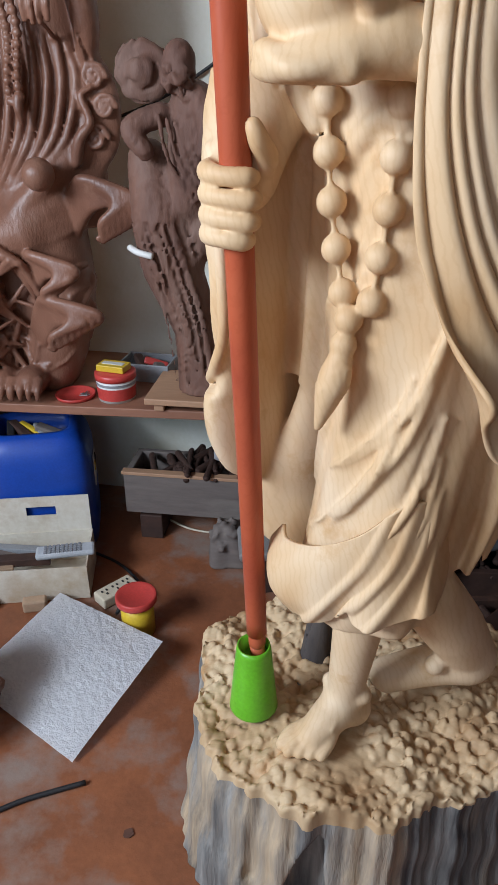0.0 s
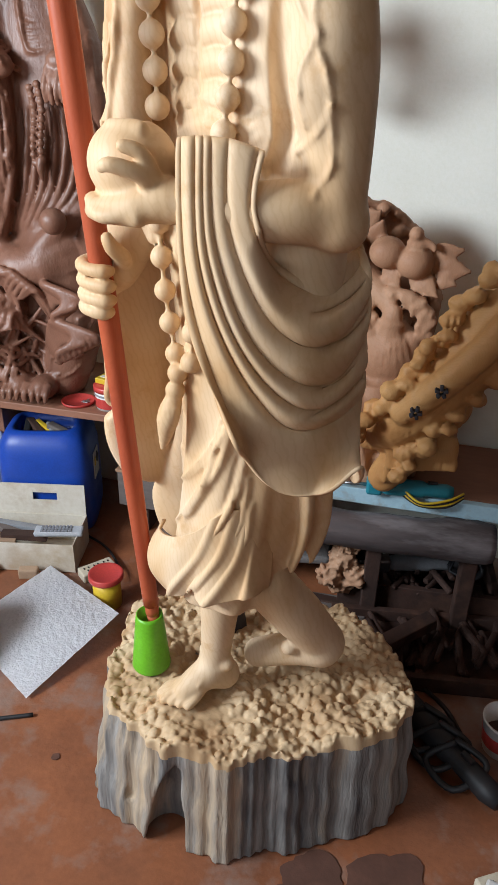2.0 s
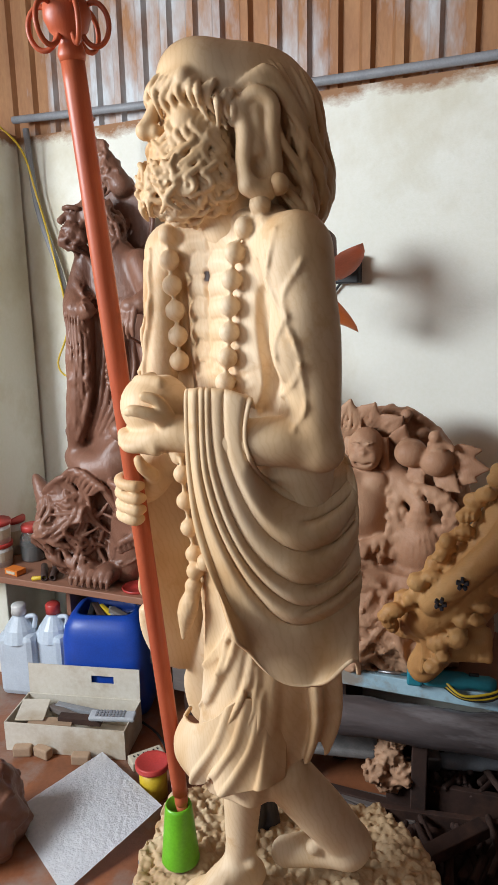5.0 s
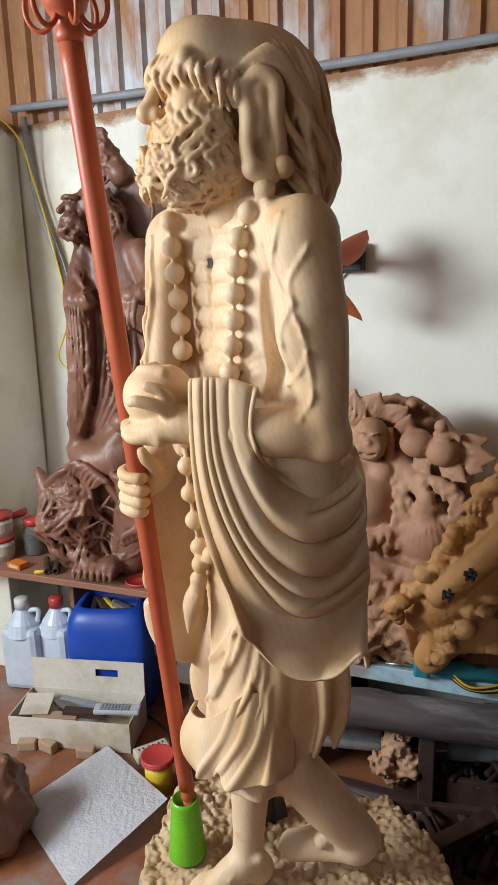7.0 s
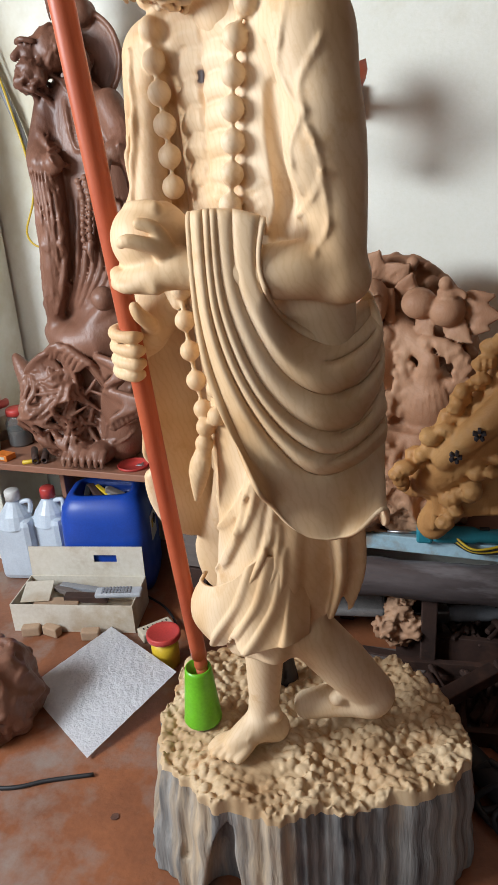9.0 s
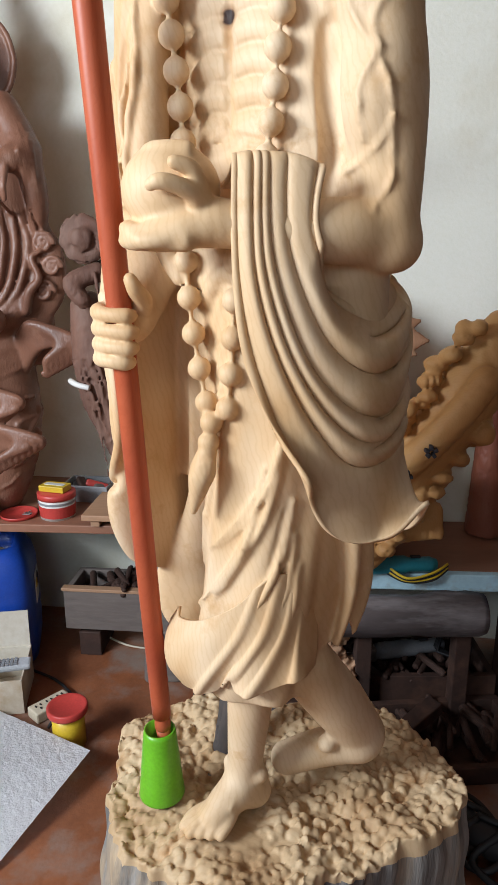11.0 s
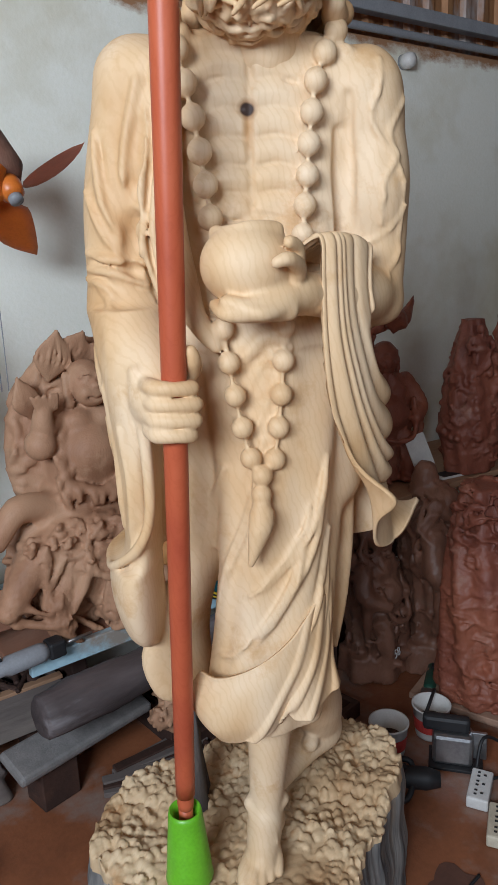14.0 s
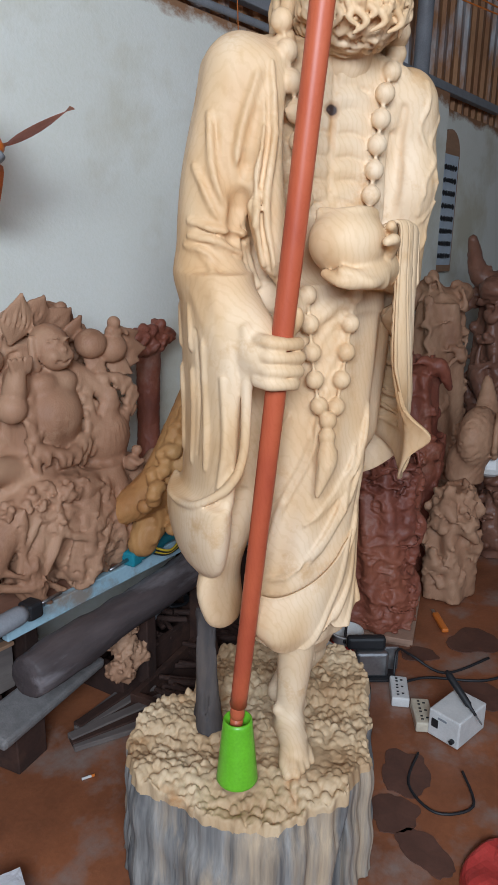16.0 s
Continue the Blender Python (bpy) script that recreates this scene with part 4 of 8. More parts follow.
    for row in range(7):
        for i in range(20):
            a = 96 + 168 * (i + 0.5 * (row % 2)) / 19.5
            z = 2.005 - 0.034 * row + rnd.uniform(-0.01, 0.01)
            q = (0.086, 0.102, 0.110, 0.112, 0.110, 0.106, 0.10)[row]
            turn = (180 - a) * 0.30
            P = []
            for m, (dz, g) in enumerate(((0.03, 0.96), (-0.015, 1.05), (-0.06, 1.06), (-0.105, 1.0))):
                b = radians(a + turn * m / 3 + rnd.uniform(-6.5, 6.5))
                P.append(H.snap(T(q * g * math.sin(b), -0.035 + (q + 0.025) * g * math.cos(b), z + dz), (-0.001, 0.003, 0.004, 0.0)[m]))
            locks.append(P)
    for P in locks:
        H.chain(P, [0.003, 0.0072, 0.0076, 0.003], 0.001, n=4)
    return H.skin()


statue = finish("carved_statue", to_mesh("carved_statue", [carve_body(), carve_head(), carve_drape(), carve_hem()]), M_STATUE)
statue.matrix_basis = BODY
tagged(statue, "pale unfinished carved wooden statue with beard, robe and beads", "statue")


def staff_line(z):
    k = (z - 0.505) / 0.771
    return (0.094 - 0.021 * k, 1.003 - 0.094 * k, z)


staff = empty("staff", Matrix(), "long red-stained wooden staff standing in a green cup", "staff")
bm = bmesh.new()
tube(bm, [staff_line(z) for z in (0.43, 0.50)], 0.0135, 20, 0.0145)
lathe(bm, [(0.0, 0.495), (0.013, 0.495), (0.016, 0.50), (0.0165, 0.512), (0.0145, 0.518), (0.0175, 0.535), (0.0, 0.535)], m=Matrix.Translation((0.094, 1.003, 0.0)), seg=20)
tube(bm, [staff_line(z) for z in (0.53, 0.9, 1.3, 1.7, 2.10)], 0.0185, 24, 0.0205)
part("pole", bm, M_STAFF, staff, smooth=True)
top = Matrix.Translation(staff_line(2.09)) @ Euler((radians(7), 0, 0)).to_matrix().to_4x4()
bm = bmesh.new()
lathe(bm, [(0.0, 0.0), (0.021, 0.0), (0.024, 0.01), (0.021, 0.022), (0.018, 0.03), (0.032, 0.045), (0.04, 0.065), (0.038, 0.085), (0.02, 0.105), (0.0, 0.11)], m=top)
part("finial", bm, M_STAFF, staff, "turned reddish finial", smooth=True)


def ring(bm, c, R, r, m):
    seg, n = 30, 10
    V = [[bm.verts.new(m @ Vector(((R + r * math.cos(b)) * math.cos(a), r * math.sin(b), (R * 1.35 + r * math.cos(b)) * math.sin(a)))) for b in (2 * math.pi * j / n for j in range(n))] for a in (2 * math.pi * i / seg for i in range(seg))]
    for i in range(seg):
        for j in range(n):
            bm.faces.new((V[i][j], V[(i + 1) % seg][j], V[(i + 1) % seg][(j + 1) % n], V[i][(j + 1) % n]))


for i in range(6):
    a = 60 * i + 15
    bm = bmesh.new()
    ring(bm, None, 0.024, 0.0045, top @ pose(0.045 * math.cos(radians(a)), 0.045 * math.sin(radians(a)), 0.052, 0, 0, a))
    part("ring", bm, M_STAFF, staff, "loose carved wooden ring", smooth=True)

cup = empty("plastic_cup", pose(0.088, 0.998, 0.345), "upturned bright green plastic cup holding the staff", "cup")
bm = bmesh.new()
lathe(bm, [(0.045, 0), (0.047, 0.004), (0.0455, 0.012), (0.044, 0.03), (0.033, 0.145), (0.031, 0.155), (0.028, 0.155), (0.027, 0.12), (0.0, 0.12)], seg=36)
part("cup_wall", bm, M_GREEN, cup, smooth=True)


def carve_stump():
    lo, hi, h = (-0.16, 0.68, -0.012), (0.86, 1.48, 0.42), 0.0043
    S = Carving(lo, hi, h)
    sl, X, Y, Z = S.box(lo, hi)
    cx, cy = 0.31, 1.08
    th = np.arctan2(Y - cy, X - cx)
    r = np.sqrt((X - cx) ** 2 + (Y - cy) ** 2)
    R = 0.325 + 0.035 * np.cos(2 * th - 0.5) + 0.022 * np.sin(3 * th + 0.6) + 0.010 * np.sin(7 * th + 1) + 0.005 * np.sin(13 * th + 2) + 0.004 * np.sin(29 * th + 2 * np.sin(3 * th)) + 0.003 * np.sin(61 * th + 3 * np.sin(5 * th))
    R = R + 0.075 * np.exp(-((th + 0.30) / 0.30) ** 2) - 0.055 * np.exp(-((th - 1.5) / 0.5) ** 2) - 0.035 * np.exp(-((th + 1.75) / 0.22) ** 2)
    R = R + 0.12 * np.clip(0.34 - Z, 0, 1) * np.exp(-((th + 2.65) / 0.42) ** 2)
    R = R + 0.05 * (0.34 - Z) + 0.004 * np.sin(40 * Z + 6 * th)
    rs = np.random.RandomState(5)
    P = np.stack([rs.uniform(-0.14, 0.82, 3300), rs.uniform(0.69, 1.46, 3300)], 1)
    x, y = X.ravel(), Y.ravel()
    gx, gy = np.meshgrid(x, y, indexing="ij")
    d1 = np.full(gx.shape, 9.0)
    hgt = np.zeros(gx.shape)
    for (px, py), a in zip(P, rs.uniform(0.4, 1.0, len(P))):
        i0, i1 = np.searchsorted(x, (px - 0.05, px + 0.05))
        j0, j1 = np.searchsorted(y, (py - 0.05, py + 0.05))
        q = np.hypot(gx[i0:i1, j0:j1] - px, gy[i0:i1, j0:j1] - py)
        near = q < d1[i0:i1, j0:j1]
        d1[i0:i1, j0:j1] = np.where(near, q, d1[i0:i1, j0:j1])
        hgt[i0:i1, j0:j1] = np.where(near, a, hgt[i0:i1, j0:j1])
    dome = hgt * 0.021 * np.sqrt(np.clip(1 - (d1 / 0.0135) ** 2, 0, 1))
    slow = 0.010 * np.sin(13 * gx + 2) * np.cos(11 * gy) + 0.008 * np.sin(31 * gx + 17 * gy)
    foot = np.exp(-(((gx - 0.235) / 0.07) ** 2 + ((gy - 0.92) / 0.09) ** 2)) + np.exp(-(((gx - 0.09) / 0.05) ** 2 + ((gy - 1.0) / 0.05) ** 2))
    top = (0.334 + (dome + slow - 0.012) * np.clip(1 - foot, 0.12, 1))[:, :, None]
    S.f[sl] = np.maximum(np.maximum((r - R) * 0.9, (Z - top) * 0.7), 0.002 - Z)
    for y in (0.0, -0.045, -0.09):
        S.chain([(0.185, 0.80 + y, -0.01), (0.195, 0.805 + y, 0.12), (0.205, 0.80 + y, 0.27)], [0.055, 0.042, 0.016], 0.008, True)
    S.chain([(0.10, 0.80, 0.32), (0.09, 0.81, 0.1)], 0.012, 0.01, True)
    S.chain([(-0.03, 0.93, 0.35), (-0.06, 0.90, 0.0)], 0.014, 0.01, True)
    S.chain([(0.62, 0.86, 0.35), (0.66, 0.84, 0.0)], 0.014, 0.01, True)
    me = to_mesh("tree_stump", [S.skin()])
    ob = finish("tree_stump", me, [M_STUMPTOP, M_BARK])
    nz, ce = np.empty(len(me.polygons) * 3), np.empty(len(me.polygons) * 3)
    me.polygons.foreach_get("normal", nz)
    me.polygons.foreach_get("center", ce)
    ce = ce.reshape(-1, 3)
    rr = np.hypot(ce[:, 0] - cx, ce[:, 1] - cy)
    edge = 0.306 + 0.003 * np.sin(23 * np.arctan2(ce[:, 1] - cy, ce[:, 0] - cx))
    me.polygons.foreach_set("material_index", (ce[:, 2] < edge).astype(np.int32))
    return tagged(ob, "weathered grey tree stump with a pale chiselled top", "stump")


carve_stump()
# dark stub of wood left standing behind the leg
M_CHAR = surface("blackened_wood", (0.035, 0.031, 0.032), (0.075, 0.062, 0.058), 14, 0.8, 80, 0.6, c3=(0.11, 0.085, 0.07), stain=8, stretch=(1, 1, 0.2))
S = Carving((0.10, 1.10, 0.30), (0.34, 1.36, 0.64), 0.008)
S.chain([(0.215, 1.165, 0.32), (0.225, 1.18, 0.45), (0.24, 1.20, 0.625)], [0.036, 0.027, 0.022], 0.01)
S.chain([(0.25, 1.205, 0.32), (0.25, 1.20, 0.44)], [0.032, 0.014], 0.02)
for i in range(7):
    a = 0.9 * i
    S.chain([(0.222 + 0.03 * math.cos(a), 1.175 + 0.03 * math.sin(a), 0.34), (0.235 + 0.024 * math.cos(a + 0.2), 1.19 + 0.024 * math.sin(a + 0.2), 0.60)], 0.006, 0.004, i % 2 == 0)
tagged(finish("wood_stub", to_mesh("wood_stub", [S.skin()]), M_CHAR), "dark uncut stub of wood on the stump", "wood")

# ---------------------------------------------------------------- other carvings: shared ways of cutting
def curls(S, c, R, n, seed, r=0.012, length=0.06, k=0.004, down=0.6):
    """Short wavy locks, roots or clouds over an egg-shaped mass."""
    rnd = random.Random(seed)
    k, r = 1.3 * k, 0.8 * r
    for i in range(int(1.7 * n)):
        a, b = rnd.uniform(0, 6.283), math.acos(rnd.uniform(-0.9, 0.9))
        d = np.array((math.sin(b) * math.cos(a), math.sin(b) * math.sin(a), math.cos(b)))
        p = np.array(c) + d * (np.array(R) - 0.6 * r)
        t = np.cross(d, (rnd.gauss(0, 1), rnd.gauss(0, 1), rnd.gauss(0, 1)))
        t = t / (np.linalg.norm(t) + 1e-6) - np.array((0, 0, down))
        s = np.cross(d, t) * rnd.choice((-1, 1))
        L = length * rnd.uniform(0.6, 1.3)
        P = [S.snap(p), S.snap(p + t * L * 0.35 + s * L * 0.2, -0.15 * r), S.snap(p + t * L * 0.7 - s * L * 0.1, -0.1 * r), S.snap(p + t * L - s * L * 0.3)]
        if all(S.near(q, max(2.5 * S.h, r)) for q in P):
            S.chain(P, [0.7 * r, r * 1.15, r, r * 0.5], k, n=3)


def petals(S, c, R, n, seed, r, k=0.005):
    """Overlapping lobes: clouds, fruit, leaves or cones."""
    rnd = random.Random(seed)
    k, r = 0.5 * k, 0.75 * r
    for i in range(int(1.8 * n)):
        a, b = rnd.uniform(0, 6.283), math.acos(rnd.uniform(-0.9, 0.95))
        p = np.array(c) + np.array(R) * (math.sin(b) * math.cos(a), math.sin(b) * math.sin(a), math.cos(b))
        q = r * rnd.uniform(0.6, 1.25)
        p = S.snap(p)
        S.ball(p, (q, q * 0.7, q * 0.85), k, turn=rnd.uniform(0, 180))


def press(S, line, r, k=0.006, out=0.0, cut=False, y0=1.70):
    """A fold or groove along a line of (x, z) on whatever faces the room."""
    P, rr = [], []
    L = spline([(x, z, 0) for x, z in line], 4)
    R = np.interp(np.linspace(0, 1, len(L)), np.linspace(0, 1, len(line)), np.full(len(line), r) if np.isscalar(r) else r)
    for (x, z, _), q in zip(L, R):
        i, k2 = int(round((x - S.lo[0]) / S.h)), int(round((z - S.lo[2]) / S.h))
        if not (0 <= i < S.n[0] and 0 <= k2 < S.n[2]):
            continue
        j0 = max(0, int((y0 - S.lo[1]) / S.h))
        hit = np.nonzero(S.f[i, j0:, k2] < 0)[0]
        if len(hit):
            P.append((x, S.lo[1] + S.h * (j0 + hit[0]) - out, z))
            rr.append(q)
    if len(P) > 2:
        S.chain(P, rr, k, cut, n=1)


def leaf(S, a, b, width, lift=0.02, r=0.006):
    """A broad pointed leaf from a to b, hollowed along its rib."""
    a, b = np.array(a), np.array(b)
    d = (b - a) / np.linalg.norm(b - a)
    side = np.cross(d, (0, -1, 0))
    side = side / (np.linalg.norm(side) + 1e-9)
    for s in np.linspace(-1, 1, 7):
        m = a + 0.45 * (b - a) + side * width * s + np.array((0, -lift * (1 - 0.5 * abs(s)) + 0.006 * (s == 0), 0))
        S.chain([a, m, b], [r, r * 1.25, r * 0.6], 0.004)


def spiral(S, c, R, r, turns=2.0, turn=0.0, k=0.004):
    """A raised spiral on an upright face."""
    ca, sa = math.cos(radians(turn)), math.sin(radians(turn))
    P = []
    for i in range(15):
        a, q = turns * 6.283 * i / 14, R * (1 - 0.9 * i / 14)
        P.append((c[0] + q * math.cos(a) * ca, c[1] + q * math.cos(a) * sa, c[2] + q * math.sin(a)))
    S.chain(P, r, k, n=2)


def figure(S, x, y, z, h, turn=0.0, fat=1.0, seed=0, beard=False):
    """A robed, round-bellied figure h high with its feet at z, facing turn degrees from -y."""
    ca, sa = math.cos(radians(turn)), math.sin(radians(turn))

    def T(u, v, w):
        return (x + h * (ca * u + sa * v), y + h * (sa * u - ca * v), z + h * w)

    S.stack([(z, x, y, 0.20 * h * fat, 0.15 * h, turn), (z + 0.2 * h, x, y, 0.19 * h * fat, 0.15 * h, turn), (z + 0.42 * h, x, y, 0.19 * h * fat, 0.16 * h, turn), (z + 0.62 * h, x, y, 0.18 * h * fat, 0.13 * h, turn), (z + 0.76 * h, x, y, 0.12 * h, 0.09 * h, turn)], 0.05 * h, (9, 0.012 * h, seed, 10))
    S.ball(T(0, 0.09 * fat, 0.48), (0.15 * h * fat, 0.13 * h, 0.14 * h), 0.03 * h)
    for s in (-1, 1):
        S.ball(T(0.07 * s * fat, 0.10, 0.645), (0.06 * h, 0.045 * h, 0.05 * h), 0.03 * h)
        S.chain([T(0.17 * s * fat, 0, 0.69), T(0.25 * s * fat, 0.05, 0.52), T(0.16 * s * fat, 0.17, 0.45)], [0.065 * h, 0.065 * h, 0.045 * h], 0.02 * h)
        S.chain([T(0.22 * s * fat, 0.06, 0.50), T(0.25 * s * fat, 0.06, 0.33), T(0.22 * s * fat, 0.05, 0.15)], [0.05 * h, 0.035 * h, 0.015 * h], 0.03 * h)
        S.chain([T(0.11 * s, 0.12, 0.30), T(0.12 * s, 0.16, 0.15), T(0.09 * s, 0.15, 0.02)], [0.07 * h, 0.055 * h, 0.04 * h], 0.03 * h)
        S.ball(T(0.08 * s, 0.20, 0.03), (0.045 * h, 0.06 * h, 0.03 * h), 0.015 * h, turn=turn)
        S.chain([T(0.105 * s, 0.0, 0.90), T(0.115 * s, 0.0, 0.84), T(0.11 * s, 0.01, 0.78)], [0.022 * h, 0.02 * h, 0.025 * h], 0.01 * h)
    S.ball(T(0, 0.02, 0.87), (0.10 * h, 0.10 * h, 0.115 * h), 0.02 * h)
    S.ball(T(0, 0.075, 0.82), (0.075 * h, 0.05 * h, 0.06 * h), 0.02 * h)
    S.ball(T(0, 0.125, 0.855), 0.02 * h, 0.012 * h)
    for s in (-1, 1):
        S.ball(T(0.04 * s, 0.115, 0.885), (0.022 * h, 0.014 * h, 0.011 * h), 0.006 * h, True)
        S.ball(T(0.05 * s, 0.105, 0.835), 0.028 * h, 0.012 * h)
    S.chain([T(-0.04, 0.115, 0.80), T(0, 0.13, 0.785), T(0.04, 0.115, 0.80)], 0.010 * h, 0.006 * h, True)
    S.chain([T(-0.17 * fat, 0.12, 0.56), T(-0.13 * fat, 0.20, 0.36), T(0.02, 0.235, 0.31), T(0.14 * fat, 0.20, 0.36), T(0.17 * fat, 0.12, 0.58)], 0.022 * h, 0.015 * h)
    if beard:
        curls(S, T(0, 0.10, 0.78), (0.07 * h, 0.05 * h, 0.05 * h), 22, seed, 0.014 * h, 0.06 * h, 0.006)
    rnd = random.Random(seed)
    for i in range(7):
        u = -0.15 + 0.05 * i
        S.chain([T(u * fat, 0.15, 0.34), T(u * 1.1 * fat, 0.17, 0.2), T(u * 1.2 * fat + 0.03, 0.15, 0.06)], 0.016 * h, 0.012 * h)


def carving(name, S, material, label, group="", cut=0.6):
    if cut:
        S.relief(cut * S.h, max(4.2 * S.h, 0.024), len(label))
    return tagged(finish(name, to_mesh(name, [S.skin()]), material), label, "carving", group)


# ---------------------------------------------------------------- shelves and tables along the back wall
def boards(name, pieces, material, label, category):
    ob = empty(name, Matrix(), label, category)
    for nm, c, s, rz in pieces:
        bm = bmesh.new()
        box(bm, c, s, rz, 0.003)
        part(nm, bm, material, ob)
    return ob


M_BLUE = surface("pale_blue_painted_wood", (0.42, 0.60, 0.68), (0.34, 0.50, 0.58), 6, 0.6, 70, 0.15, c3=(0.30, 0.26, 0.22), stain=6)
M_GREYWOOD = surface("grey_weathered_wood", (0.17, 0.14, 0.125), (0.10, 0.08, 0.073), 8, 0.8, 60, 0.5, c3=(0.22, 0.185, 0.16), stain=5, stretch=(0.2, 1, 1))
M_DARKWOOD = surface("dark_dusty_wood", (0.06, 0.027, 0.018), (0.03, 0.015, 0.011), 9, 0.75, 60, 0.4, c3=(0.09, 0.042, 0.027), stain=6)
M_PLY = surface("light_plywood", (0.42, 0.25, 0.15), (0.34, 0.19, 0.11), 7, 0.6, 60, 0.2, stretch=(0.3, 1, 1))
shelf = boards("shelf", [("board", (-0.66, 2.13, 0.555), (1.5, 0.49, 0.028), -2), ("upright", (-0.915, 2.20, 0.268), (0.022, 0.30, 0.536), -2)], M_BOARD, "long brown wooden shelf board with an upright side", "shelf")
bench = empty("low_table", Matrix(), "low table with brown top and pale blue rail", "table")
for nm, c, s, mt, lb in (("tabletop", (0.70, 1.98, 0.46), (1.30, 0.40, 0.026), M_BOARD, ""), ("rail", (0.66, 1.765, 0.445), (1.14, 0.028, 0.055), M_BLUE, "pale blue painted rail"), ("rear_rail", (-0.05, 2.24, 0.455), (1.2, 0.03, 0.12), M_BLUE, "pale blue painted rail"), ("leg", (0.30, 2.08, 0.222), (0.05, 0.3, 0.444), M_DARKWOOD, ""), ("leg", (1.32, 2.0, 0.222), (0.05, 0.3, 0.444), M_DARKWOOD, "")):
    bm = bmesh.new()
    box(bm, c, s, -2, 0.003)
    part(nm, bm, mt, bench, lb)
side = empty("work_table", Matrix(), "brown wooden work table against the wall", "table")
for nm, c, s in (("tabletop", (1.72, 1.80, 0.652), (1.1, 0.52, 0.026)), ("leg", (2.2, 1.62, 0.319), (0.06, 0.06, 0.638)), ("leg", (2.2, 1.95, 0.319), (0.06, 0.06, 0.638)), ("leg", (1.24, 1.98, 0.319), (0.06, 0.06, 0.638)), ("backboard", (1.75, 2.02, 0.3), (0.9, 0.02, 0.3))):
    bm = bmesh.new()
    box(bm, c, s, -6, 0.004)
    part(nm, bm, M_PLY if nm == "tabletop" else M_DARKWOOD, side)


# ---------------------------------------------------------------- brown robed carving on the shelf
def wave(S, base, crest, tips, y, n=8):
    """A breaking wave: strands that rise from a base, bend over a crest and end in curled tips."""
    for i in range(n):
        q = i / (n - 1)
        tx, tz = tips[0][0] + q * (tips[1][0] - tips[0][0]), tips[0][1] + q * (tips[1][1] - tips[0][1])
        cx, cz = crest[0] + (q - 0.5) * 0.10, crest[1] - 0.055 * q
        S.chain([(base[0] + 0.02 * q, y + 0.05, base[1] - 0.05 * q), ((base[0] + cx) / 2, y - 0.005 - 0.012 * q, (base[1] + cz) / 2 + 0.03 - 0.02 * q), (cx, y - 0.035 - 0.012 * q, cz), (tx + 0.006, y - 0.045 - 0.012 * q, (cz + tz) / 2), (tx, y - 0.03 - 0.012 * q, tz), (tx - 0.014, y - 0.040 - 0.012 * q, tz + 0.006)], [0.02, 0.0155, 0.0145, 0.013, 0.011, 0.007], 0.0025)


